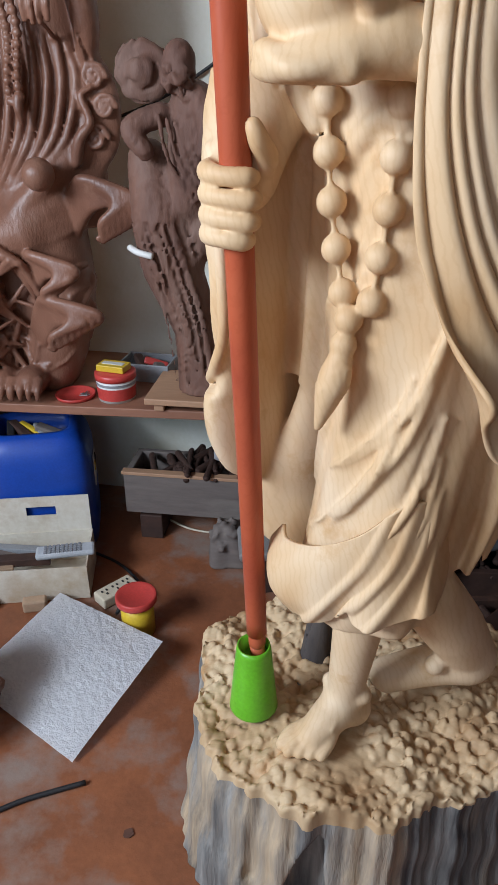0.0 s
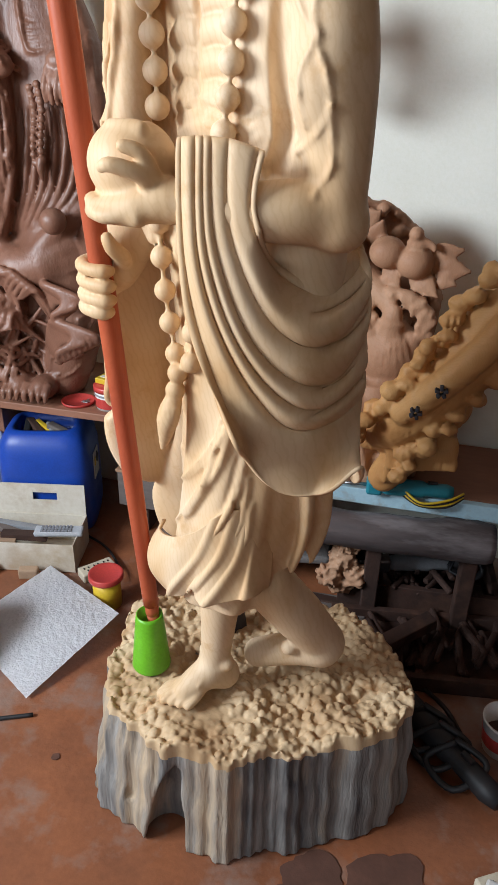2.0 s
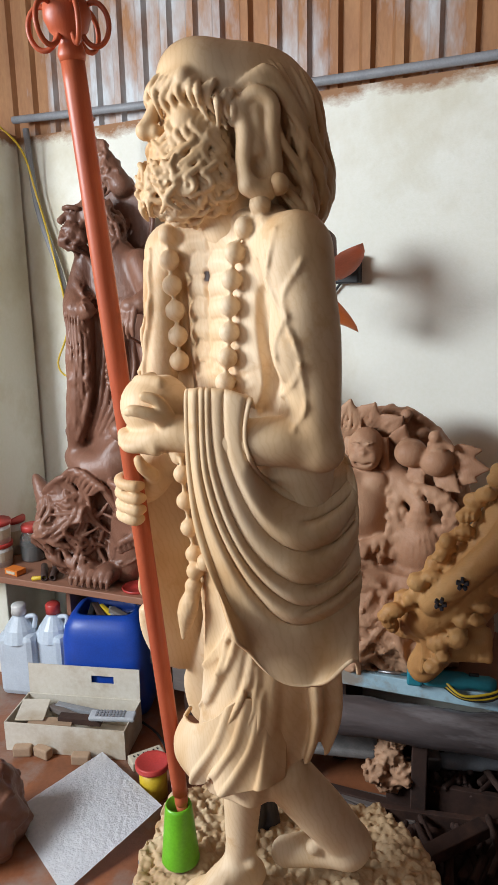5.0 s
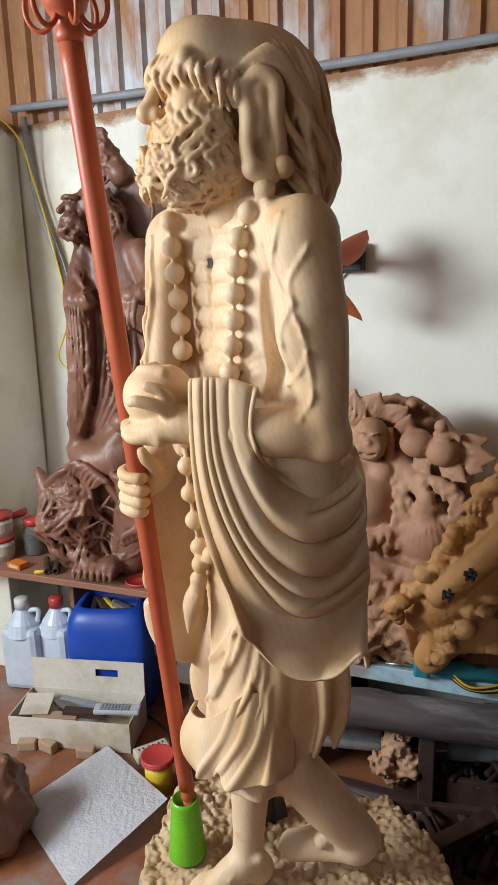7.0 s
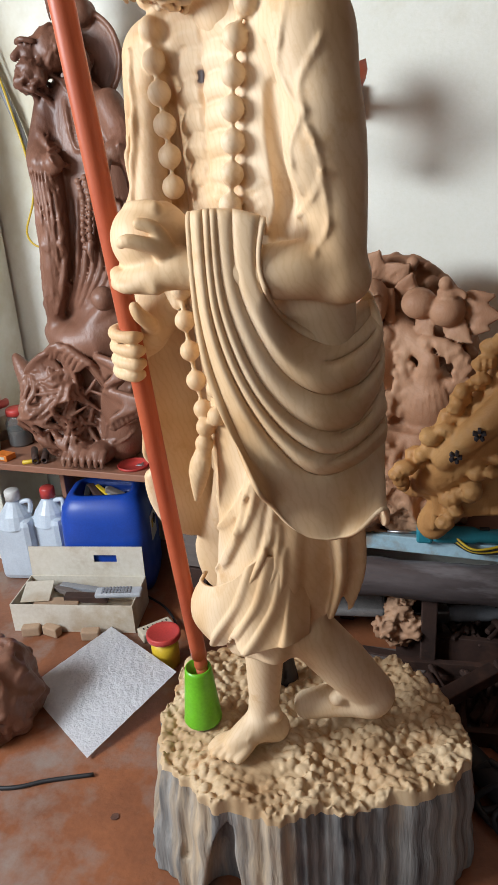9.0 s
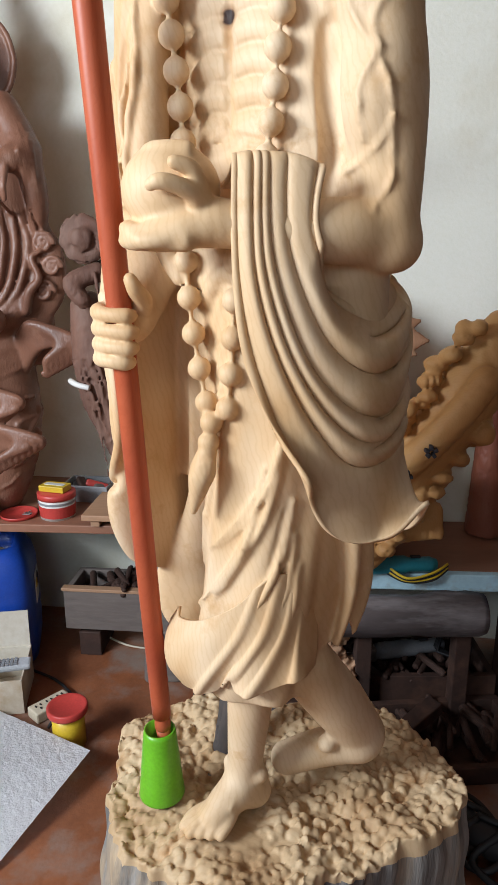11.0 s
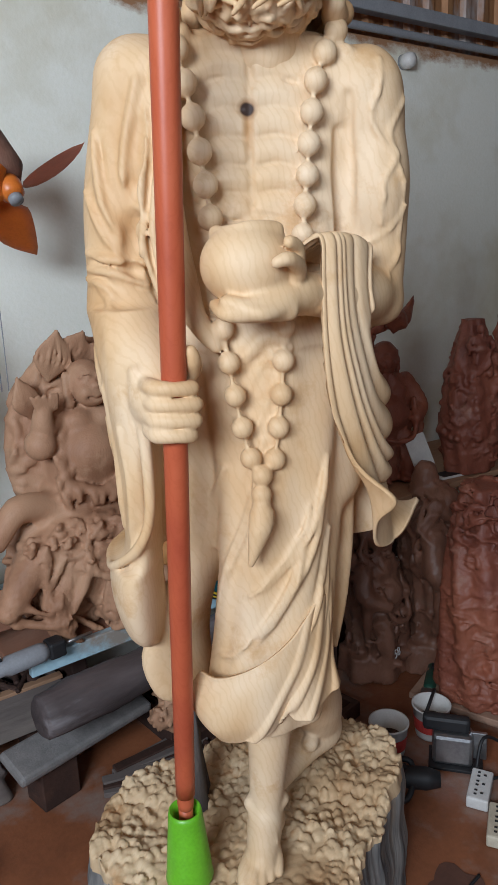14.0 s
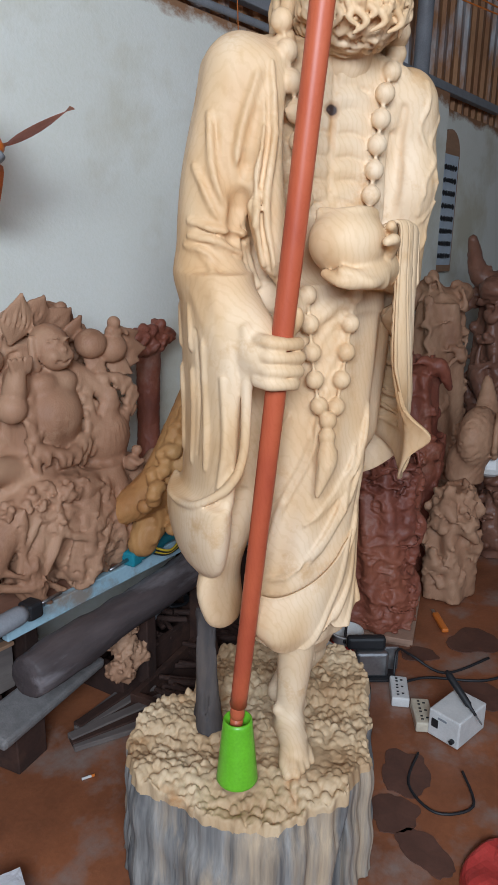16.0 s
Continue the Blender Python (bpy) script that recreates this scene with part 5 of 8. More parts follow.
def brown_carving():
    S = Carving((-1.16, 1.80, 0.565), (-0.230, 2.30, 2.40), 0.0058)
    # body and robe, halo, head
    S.stack([(1.06, -0.60, 2.10, 0.20, 0.10, 0), (1.25, -0.595, 2.09, 0.195, 0.10, 0), (1.50, -0.58, 2.09, 0.175, 0.09, 0), (1.70, -0.60, 2.09, 0.16, 0.088, 0), (1.83, -0.615, 2.09, 0.135, 0.075, 0), (1.92, -0.635, 2.08, 0.06, 0.05, 0)], 0.03)
    S.ball((-0.612, 2.165, 1.985), (0.138, 0.014, 0.145), 0.006)
    S.chain([(-0.612 + 0.134 * math.cos(radians(30 * q)), 2.152, 1.985 + 0.14 * math.sin(radians(30 * q))) for q in range(13)], 0.009, 0.003, n=3)
    S.ball((-0.672, 2.05, 2.005), (0.060, 0.07, 0.072), 0.012)
    S.ball((-0.722, 2.0, 1.99), (0.03, 0.04, 0.05), 0.015)
    S.ball((-0.722, 1.99, 1.935), (0.04, 0.045, 0.04), 0.012)
    S.chain([(-0.733, 1.975, 2.012), (-0.756, 1.958, 1.982)], [0.010, 0.014], 0.005)
    S.chain([(-0.755, 1.982, 2.026), (-0.722, 1.956, 2.028), (-0.690, 1.970, 2.022)], 0.009, 0.004)
    S.ball((-0.708, 1.958, 2.006), (0.014, 0.012, 0.008), 0.003, True)
    curls(S, (-0.727, 1.985, 1.925), (0.046, 0.046, 0.045), 52, 1, 0.009, 0.05, 0.002)
    curls(S, (-0.63, 2.06, 2.0), (0.075, 0.06, 0.09), 46, 2, 0.009, 0.06, 0.002)
    S.chain([(-0.60, 2.14, 2.12), (-0.65, 2.13, 2.20), (-0.70, 2.12, 2.25), (-0.735, 2.11, 2.31)], [0.045, 0.036, 0.026, 0.016], 0.015)
    S.chain([(-0.68, 2.12, 2.26), (-0.715, 2.11, 2.33), (-0.68, 2.11, 2.355)], [0.018, 0.014, 0.008], 0.008)
    curls(S, (-0.67, 2.12, 2.22), (0.05, 0.04, 0.09), 22, 3, 0.010, 0.06, 0.002)
    # sleeves, hands, beads
    S.chain([(-0.725, 2.06, 1.83), (-0.745, 2.01, 1.70), (-0.725, 1.97, 1.66)], [0.048, 0.048, 0.045], 0.02)
    S.chain([(-0.725, 1.99, 1.68), (-0.72, 1.975, 1.52), (-0.735, 1.98, 1.36), (-0.765, 1.99, 1.24), (-0.79, 2.0, 1.14)], [0.05, 0.05, 0.05, 0.045, 0.03], 0.02)
    S.chain([(-0.495, 2.06, 1.83), (-0.43, 2.02, 1.71), (-0.45, 1.97, 1.68)], [0.05, 0.05, 0.04], 0.02)
    S.chain([(-0.42, 2.01, 1.70), (-0.40, 2.02, 1.56), (-0.41, 2.04, 1.49)], [0.045, 0.035, 0.02], 0.02)
    S.ball((-0.485, 1.945, 1.67), (0.036, 0.025, 0.032), 0.010)
    S.ball((-0.67, 1.95, 1.66), (0.035, 0.03, 0.035), 0.012)
    for i in range(4):
        S.chain([(-0.513 + 0.018 * i, 1.935, 1.655), (-0.522 + 0.020 * i, 1.918, 1.605), (-0.522 + 0.019 * i, 1.925, 1.555 + 0.006 * abs(i - 1.5))], [0.011, 0.0095, 0.007], 0.002)
    for i in range(8):
        q = i / 7
        press(S, [(-0.765 + 0.075 * q, 1.71 - 0.02 * q), (-0.765 + 0.085 * q, 1.55), (-0.775 + 0.085 * q, 1.40), (-0.805 + 0.10 * q, 1.25 + 0.02 * q), (-0.82 + 0.10 * q, 1.15 + 0.03 * q)], [0.003, 0.0075, 0.008, 0.007, 0.004], 0.003, 0.001)
        press(S, [(-0.759 + 0.075 * q, 1.66 - 0.02 * q), (-0.759 + 0.085 * q, 1.52), (-0.768 + 0.085 * q, 1.38), (-0.795 + 0.10 * q, 1.22)], [0.002, 0.005, 0.005, 0.003], 0.003, 0.0, True)
    for i in range(6):
        press(S, [(-0.75 + 0.012 * i, 1.83 - 0.01 * i), (-0.72 + 0.012 * i, 1.74 - 0.012 * i), (-0.65 + 0.005 * i, 1.71 - 0.018 * i)], [0.003, 0.007, 0.003], 0.003, 0.001)
        press(S, [(-0.64 + 0.004 * i, 1.88 - 0.012 * i), (-0.625 + 0.004 * i, 1.80 - 0.02 * i), (-0.57 + 0.012 * i, 1.78 - 0.012 * i)], [0.003, 0.007, 0.003], 0.003, 0.001)
        press(S, [(-0.40 - 0.012 * i, 1.80 - 0.01 * i), (-0.39 - 0.006 * i, 1.70), (-0.385 - 0.008 * i, 1.58 - 0.01 * i)], [0.003, 0.007, 0.003], 0.003, 0.001)
    for i in range(9):
        q = i / 8
        press(S, [(-0.67 + 0.24 * q, 1.60 - 0.08 * (i % 2)), (-0.68 + 0.27 * q, 1.44), (-0.70 + 0.25 * q, 1.30), (-0.76 + 0.22 * q, 1.16 + 0.05 * q)], [0.003, 0.010, 0.012, 0.007], 0.004, 0.002)
        press(S, [(-0.655 + 0.24 * q, 1.54), (-0.665 + 0.27 * q, 1.42), (-0.69 + 0.25 * q, 1.27)], [0.003, 0.007, 0.003], 0.003, 0.0, True)
    for i in range(10):
        for dx in (0.0, 0.026):
            S.ball((-0.590 + dx + 0.008 * math.sin(i * 0.6), 1.955, 1.60 - 0.0235 * i + 0.4 * dx), 0.0125, 0.002)
    S.chain([(-0.575, 1.953, 1.40), (-0.577, 1.95, 1.37), (-0.575, 1.955, 1.335)], [0.012, 0.013, 0.004], 0.003)
    # the carved base: a beast with a mane, waves and a scrolled slab
    S.chain([(-0.80, 2.02, 1.08), (-0.72, 2.0, 1.04), (-0.64, 2.02, 1.05)], [0.05, 0.08, 0.09], 0.03)
    S.chain([(-1.03, 2.05, 0.97), (-0.97, 2.04, 0.87), (-0.88, 2.03, 0.72), (-0.80, 2.02, 0.64), (-0.73, 2.02, 0.60)], [0.016, 0.05, 0.09, 0.085, 0.05], 0.02)
    S.chain([(-0.60, 2.08, 1.10), (-0.56, 2.08, 0.90), (-0.60, 2.06, 0.70), (-0.62, 2.05, 0.62)], [0.12, 0.09, 0.09, 0.075], 0.03)
    S.ball((-0.70, 2.09, 0.84), (0.20, 0.075, 0.27), 0.03)
    S.ball((-0.83, 1.97, 0.88), (0.11, 0.08, 0.10), 0.02)
    S.ball((-0.88, 1.90, 0.80), (0.055, 0.06, 0.04), 0.015)
    curls(S, (-0.83, 1.97, 0.88), (0.12, 0.09, 0.11), 70, 14, 0.011, 0.13, 0.002, 0.9)
    curls(S, (-0.86, 1.95, 0.76), (0.12, 0.09, 0.12), 40, 15, 0.011, 0.10, 0.002, 0.5)
    for i in range(16):
        q = i / 15
        x0, z0 = -0.92 + 0.24 * q, 0.93 + 0.07 * math.sin(3.1 * q)
        S.chain([S.snap((x0, 1.93, z0)), S.snap((x0 + 0.03 + 0.02 * q, 1.91, z0 + 0.05)), S.snap((x0 + 0.08, 1.93, z0 + 0.02)), S.snap((x0 + 0.11, 1.95, z0 - 0.07 - 0.03 * (i % 3)))], [0.006, 0.011, 0.011, 0.005], 0.0025)
        S.chain([S.snap((-0.95 + 0.25 * q, 1.92, 0.74 - 0.06 * q)), S.snap((-0.93 + 0.25 * q, 1.90, 0.69 - 0.05 * q)), S.snap((-0.90 + 0.22 * q, 1.92, 0.64 - 0.02 * q))], [0.006, 0.010, 0.005], 0.0025)
    curls(S, (-0.70, 2.07, 0.84), (0.19, 0.09, 0.25), 60, 4, 0.010, 0.12, 0.002, 0.7)
    for x in (-0.74, -0.655):
        S.ball((x, 1.95, 0.62), (0.05, 0.06, 0.045), 0.01)
        for i in range(4):
            S.chain([(x - 0.036 + 0.024 * i, 1.915, 0.635), (x - 0.042 + 0.027 * i, 1.885, 0.615), (x - 0.04 + 0.026 * i, 1.878, 0.588)], [0.014, 0.012, 0.006], 0.003)
    S.ball((-0.540, 1.925, 1.217), 0.043, 0.008)
    S.ball((-0.405, 2.06, 1.36), (0.068, 0.03, 0.135), 0.02)
    S.chain([(-0.45, 2.05, 1.27), (-0.56, 2.0, 1.18), (-0.68, 1.97, 1.06)], [0.035, 0.035, 0.02], 0.012)
    for x, z, r in ((-0.395, 1.445, 0.034), (-0.372, 1.375, 0.032), (-0.405, 1.30, 0.036), (-0.43, 1.385, 0.022)):
        spiral(S, (x, 2.026, z), r, 0.0075, 2, 4, 0.002)
    S.chain([(-0.46, 2.01, 1.24), (-0.44, 2.0, 1.30), (-0.41, 2.005, 1.34), (-0.43, 2.01, 1.40), (-0.40, 2.015, 1.42)], [0.016, 0.015, 0.012, 0.010, 0.006], 0.003)
    wave(S, (-0.52, 1.09), (-0.37, 1.20), ((-0.285, 1.10), (-0.39, 1.045)), 2.0)
    wave(S, (-0.64, 0.93), (-0.53, 1.005), ((-0.478, 0.945), (-0.56, 0.88)), 1.955, 7)
    wave(S, (-0.63, 0.78), (-0.50, 0.885), ((-0.420, 0.82), (-0.55, 0.745)), 1.94)
    return carving("robed_carving", S, M_BROWN, "tall dusty brown carved robed figure on a beast-shaped base", cut=0)


brown_carving()


def trunk_carving():
    S = Carving((-0.42, 1.80, 0.61), (0.08, 2.12, 1.58), 0.006)
    S.chain([(-0.115, 1.95, 0.625), (-0.14, 1.95, 0.8), (-0.20, 1.95, 0.98), (-0.22, 1.95, 1.10), (-0.25, 1.96, 1.25)], [0.085, 0.065, 0.085, 0.085, 0.055], 0.03)
    S.chain([(-0.16, 1.95, 1.03), (-0.09, 1.95, 1.10), (-0.06, 1.95, 1.2)], [0.07, 0.055, 0.05], 0.02)
    S.chain([(-0.04, 1.96, 0.63), (-0.09, 1.95, 0.70)], [0.05, 0.06], 0.03)
    rnd = random.Random(3)
    for i in range(26):
        u = rnd.uniform(-0.075, 0.075)
        S.chain([(-0.12 + u, 1.89 + 0.3 * u * u, 0.64), (-0.145 + u, 1.875 + 4 * u * u, 0.85), (-0.22 + u, 1.87 + 5 * u * u, 1.1)], [0.004, 0.005, 0.004], 0.004, rnd.random() < 0.5)
    # upper figure with a wide hat behind its head
    S.chain([(-0.15, 1.94, 1.15), (-0.12, 1.93, 1.28), (-0.12, 1.92, 1.38)], [0.06, 0.075, 0.06], 0.02)
    S.ball((-0.145, 1.875, 1.475), (0.04, 0.042, 0.048), 0.01)
    curls(S, (-0.15, 1.86, 1.445), (0.04, 0.035, 0.035), 20, 6, 0.009, 0.035)
    S.ball((-0.245, 1.94, 1.455), (0.075, 0.03, 0.075), 0.01)
    S.ball((-0.245, 1.905, 1.455), (0.055, 0.02, 0.055), 0.01, True)
    S.ball((-0.245, 1.915, 1.455), (0.035, 0.02, 0.035), 0.01)
    S.chain([(-0.10, 1.88, 1.40), (-0.08, 1.85, 1.33), (-0.09, 1.84, 1.28)], [0.03, 0.026, 0.018], 0.01)
    S.chain([(-0.20, 1.90, 1.36), (-0.27, 1.88, 1.33), (-0.24, 1.87, 1.28)], [0.03, 0.03, 0.025], 0.01)
    S.chain([(-0.05, 1.95, 1.38), (0.0, 1.95, 1.30), (-0.03, 1.95, 1.2)], [0.04, 0.035, 0.03], 0.02)
    for i in range(7):
        S.chain([(-0.20 + 0.02 * i, 1.865, 1.36 - 0.008 * i), (-0.18 + 0.024 * i, 1.86, 1.26), (-0.12 + 0.02 * i, 1.88, 1.16)], 0.007, 0.006)
    return carving("trunk_carving", S, M_TRUNK, "half-carved dark tree trunk with a small figure on top")


trunk_carving()
boards("plinth_board", [("board", (-0.13, 1.96, 0.603), (0.30, 0.24, 0.02), -4), ("batten", (-0.24, 1.96, 0.581), (0.03, 0.2, 0.022), -4), ("batten", (-0.02, 1.96, 0.581), (0.03, 0.2, 0.022), -4)], M_PLY, "pale wooden plinth board under the trunk carving", "board")
M_TAPE = plain("white_masking_tape", (0.78, 0.77, 0.74), 0.6)
bm = bmesh.new()
tube(bm, [(-0.305, 1.905, 1.035), (-0.275, 1.868, 1.03), (-0.235, 1.858, 1.022)], 0.009, 8)
tagged(part("tape_strip", bm, M_TAPE, smooth=True), "strip of white masking tape on the trunk", "tape")


# ---------------------------------------------------------------- big laughing figure with fruit, on a root base
def laughing_carving():
    S = Carving((-0.02, 1.66, 0.47), (1.0, 2.16, 1.46), 0.0065)
    S.ball((0.44, 1.99, 1.0), (0.27, 0.07, 0.33), 0.03)
    curls(S, (0.44, 1.96, 1.02), (0.26, 0.09, 0.32), 90, 14, 0.012, 0.08, 0.006, 0.1)
    petals(S, (0.46, 1.95, 1.05), (0.24, 0.08, 0.28), 40, 15, 0.03, 0.004)
    # the seated figure: bare chest and belly, open robe
    S.stack([(0.78, 0.38, 1.92, 0.13, 0.10, 0), (0.90, 0.38, 1.91, 0.125, 0.10, 0), (1.02, 0.38, 1.90, 0.115, 0.095, 0), (1.11, 0.385, 1.91, 0.105, 0.075, 0), (1.16, 0.388, 1.92, 0.06, 0.055, 0)], 0.03)
    S.ball((0.375, 1.845, 1.01), (0.088, 0.07, 0.085), 0.02)
    S.ball((0.345, 1.85, 1.105), (0.042, 0.03, 0.032), 0.015)
    S.ball((0.425, 1.85, 1.105), (0.042, 0.03, 0.032), 0.015)
    S.ball((0.372, 1.772, 0.995), 0.008, 0.004, True)
    S.ball((0.388, 1.87, 1.215), (0.056, 0.06, 0.062), 0.01)
    S.ball((0.388, 1.835, 1.18), (0.05, 0.035, 0.038), 0.015)
    S.ball((0.388, 1.808, 1.205), 0.012, 0.006)
    for s in (-1, 1):
        S.ball((0.388 + 0.027 * s, 1.82, 1.188), 0.018, 0.008)
        S.chain([(0.388 + 0.010 * s, 1.812, 1.218), (0.388 + 0.026 * s, 1.812, 1.225), (0.388 + 0.040 * s, 1.825, 1.217)], 0.004, 0.003, True)
        S.chain([(0.388 + 0.010 * s, 1.812, 1.232), (0.388 + 0.026 * s, 1.812, 1.238), (0.388 + 0.042 * s, 1.825, 1.230)], 0.004, 0.003)
        S.chain([(0.388 + 0.060 * s, 1.87, 1.235), (0.388 + 0.064 * s, 1.865, 1.19), (0.388 + 0.060 * s, 1.86, 1.155)], [0.012, 0.011, 0.016], 0.006)
    S.chain([(0.362, 1.815, 1.175), (0.388, 1.802, 1.163), (0.414, 1.815, 1.175)], [0.004, 0.008, 0.004], 0.003, True)
    # sleeves in ruffles and the hand on the sack's neck
    S.chain([(0.47, 1.90, 1.13), (0.52, 1.86, 1.09), (0.555, 1.83, 1.055)], [0.042, 0.036, 0.026], 0.012)
    S.chain([(0.30, 1.90, 1.12), (0.24, 1.85, 1.10), (0.235, 1.83, 1.15)], [0.045, 0.035, 0.025], 0.012)
    S.ball((0.225, 1.85, 1.055), 0.045, 0.006)
    for i in range(5):
        S.chain([(0.22 + 0.012 * i, 1.82, 1.16), (0.20 + 0.018 * i, 1.81, 1.195)], [0.010, 0.007], 0.004)
    for i in range(4):
        S.chain([(0.548 + 0.006 * i, 1.815, 1.068 - 0.014 * i), (0.575 + 0.004 * i, 1.80, 1.058 - 0.014 * i), (0.59, 1.81, 1.05 - 0.012 * i)], [0.009, 0.009, 0.006], 0.002)
    rnd = random.Random(12)
    for line in (((0.48, 1.86, 1.12), (0.495, 1.83, 1.04), (0.485, 1.82, 0.96), (0.46, 1.82, 0.88)), ((0.55, 1.83, 1.10), (0.62, 1.81, 1.09), (0.665, 1.81, 1.04), (0.655, 1.82, 0.98)), ((0.30, 1.86, 1.10), (0.275, 1.83, 1.0), (0.28, 1.82, 0.90)), ((0.29, 1.82, 0.93), (0.37, 1.79, 0.90), (0.46, 1.81, 0.93))):
        P = spline(line, 7)
        for m, p in enumerate(P):
            o = 0.014 * math.sin(m * 1.75)
            S.chain([p + np.array((o, 0.02, 0.0)), p + np.array((o * 1.6, -0.008, -0.006)), p + np.array((o + rnd.uniform(-0.01, 0.01), -0.004, -0.034))], [0.008, 0.011, 0.007], 0.005)
        S.chain(P, 0.014, 0.01, n=1)
    for i in range(9):
        press(S, [(0.30 + 0.02 * i, 0.89), (0.305 + 0.02 * i + 0.01 * math.sin(i), 0.84), (0.30 + 0.022 * i, 0.79)], [0.004, 0.009, 0.005], 0.006, 0.001)
    for x in (0.33, 0.43):
        S.ball((x, 1.80, 0.795), (0.04, 0.055, 0.026), 0.012)
        for i in range(5):
            S.ball((x - 0.028 + 0.014 * i, 1.748, 0.788), 0.0095, 0.003)
    # sack gathered at its neck
    S.ball((0.575, 1.86, 0.90), (0.098, 0.085, 0.105), 0.02)
    S.chain([(0.566, 1.83, 0.99), (0.566, 1.81, 1.03)], [0.04, 0.026], 0.015)
    for i in range(11):
        a = radians(190 + 16 * i)
        press(S, [(0.566 + 0.03 * math.cos(a), 1.02 + 0.012 * math.sin(a)), (0.57 + 0.055 * math.cos(a), 0.985 + 0.04 * math.sin(a)), (0.575 + 0.085 * math.cos(a), 0.95 + 0.09 * math.sin(a))], [0.004, 0.0075, 0.003], 0.005, 0.0)
    # leaves, two fruits and a small child above
    for a, b, w in (((0.30, 1.93, 1.22), (0.33, 1.90, 1.36), 0.05), ((0.36, 1.94, 1.26), (0.41, 1.90, 1.35), 0.045), ((0.42, 1.94, 1.24), (0.50, 1.89, 1.31), 0.045), ((0.24, 1.94, 1.12), (0.20, 1.90, 1.24), 0.035), ((0.48, 1.92, 1.20), (0.51, 1.86, 1.29), 0.028),
                    ((0.64, 1.87, 1.17), (0.765, 1.83, 1.17), 0.035), ((0.64, 1.87, 1.20), (0.74, 1.84, 1.225), 0.025), ((0.60, 1.87, 1.16), (0.685, 1.82, 1.095), 0.030), ((0.53, 1.88, 1.17), (0.575, 1.83, 1.115), 0.025), ((0.66, 1.87, 1.15), (0.73, 1.83, 1.13), 0.025)):
        leaf(S, a, b, w)
    S.ball((0.532, 1.845, 1.205), (0.052, 0.048, 0.046), 0.005)
    S.chain([(0.532, 1.80, 1.235), (0.528, 1.793, 1.205), (0.532, 1.80, 1.175)], 0.004, 0.004, True)
    S.ball((0.612, 1.835, 1.185), (0.052, 0.048, 0.048), 0.005)
    S.chain([(0.645, 1.79, 1.215), (0.655, 1.785, 1.19), (0.645, 1.795, 1.165)], 0.004, 0.004, True)
    S.ball((0.606, 1.815, 1.265), 0.021, 0.003)
    S.ball((0.615, 1.825, 1.238), (0.034, 0.024, 0.02), 0.005)
    S.chain([(0.63, 1.82, 1.245), (0.655, 1.815, 1.235), (0.66, 1.81, 1.225)], [0.012, 0.010, 0.007], 0.004)
    # root base with branches, cones and hanging drips
    S.stack([(0.475, 0.50, 1.93, 0.20, 0.13, 0), (0.58, 0.46, 1.92, 0.25, 0.15, 0), (0.70, 0.44, 1.91, 0.30, 0.17, 0), (0.82, 0.44, 1.92, 0.27, 0.15, 0)], 0.03, (11, 0.016, 0, 6))
    for a, b, c, r in (((0.30, 1.85, 0.80), (0.15, 1.82, 0.72), (0.06, 1.80, 0.62), 0.055), ((0.28, 1.84, 0.70), (0.20, 1.80, 0.60), (0.20, 1.78, 0.52), 0.05), ((0.40, 1.82, 0.66), (0.38, 1.78, 0.56), (0.36, 1.78, 0.50), 0.05), ((0.60, 1.85, 0.80), (0.72, 1.82, 0.72), (0.80, 1.83, 0.78), 0.05), ((0.52, 1.83, 0.70), (0.55, 1.80, 0.58), (0.56, 1.80, 0.50), 0.055), ((0.25, 1.88, 0.86), (0.14, 1.86, 0.88), (0.07, 1.85, 0.80), 0.04)):
        S.chain([a, b, c], [r * 1.1, r, r * 0.6], 0.03)
    S.ball((0.36, 1.755, 0.505), 0.03, 0.01, True)
    for c in ((0.25, 1.78, 0.80), (0.30, 1.77, 0.72), (0.16, 1.79, 0.78), (0.36, 1.77, 0.80)):
        petals(S, c, (0.045, 0.035, 0.035), 22, int(c[0] * 100), 0.016, 0.003)
    # a small boat with two children, and one more beside it
    S.chain([(0.40, 1.79, 0.625), (0.46, 1.765, 0.62), (0.53, 1.765, 0.67), (0.555, 1.79, 0.755)], [0.02, 0.032, 0.032, 0.012], 0.008)
    S.chain([(0.41, 1.755, 0.655), (0.47, 1.735, 0.655), (0.525, 1.735, 0.70), (0.55, 1.765, 0.765)], 0.007, 0.004)
    for x, y, z in ((0.465, 1.765, 0.70), (0.425, 1.775, 0.665), (0.62, 1.77, 0.815)):
        S.ball((x, y, z), (0.03, 0.024, 0.03), 0.008)
        S.ball((x + 0.012, y - 0.01, z + 0.04), 0.018, 0.003)
        S.chain([(x - 0.02, y - 0.01, z + 0.015), (x - 0.005, y - 0.028, z), (x + 0.02, y - 0.028, z + 0.005)], 0.009, 0.004)
    for i in range(9):
        x = 0.50 + 0.035 * i
        S.chain([(x, 1.80, 0.74), (x + 0.01, 1.795, 0.66), (x + 0.015, 1.80, 0.56 + 0.03 * (i % 3))], [0.022, 0.018, 0.006], 0.008)
    curls(S, (0.44, 1.90, 0.64), (0.30, 0.15, 0.13), 46, 9, 0.015, 0.10, 0.012, 0.8)
    curls(S, (0.35, 1.88, 0.66), (0.30, 0.14, 0.16), 60, 19, 0.016, 0.20, 0.008, 0.9)
    S.relief(0.0045, 0.024, 5, (-0.02, 1.66, 0.47), (1.0, 2.16, 0.76))
    return carving("laughing_figure_carving", S, M_TAN, "tan carved laughing figure with fruit on a root base", cut=0)


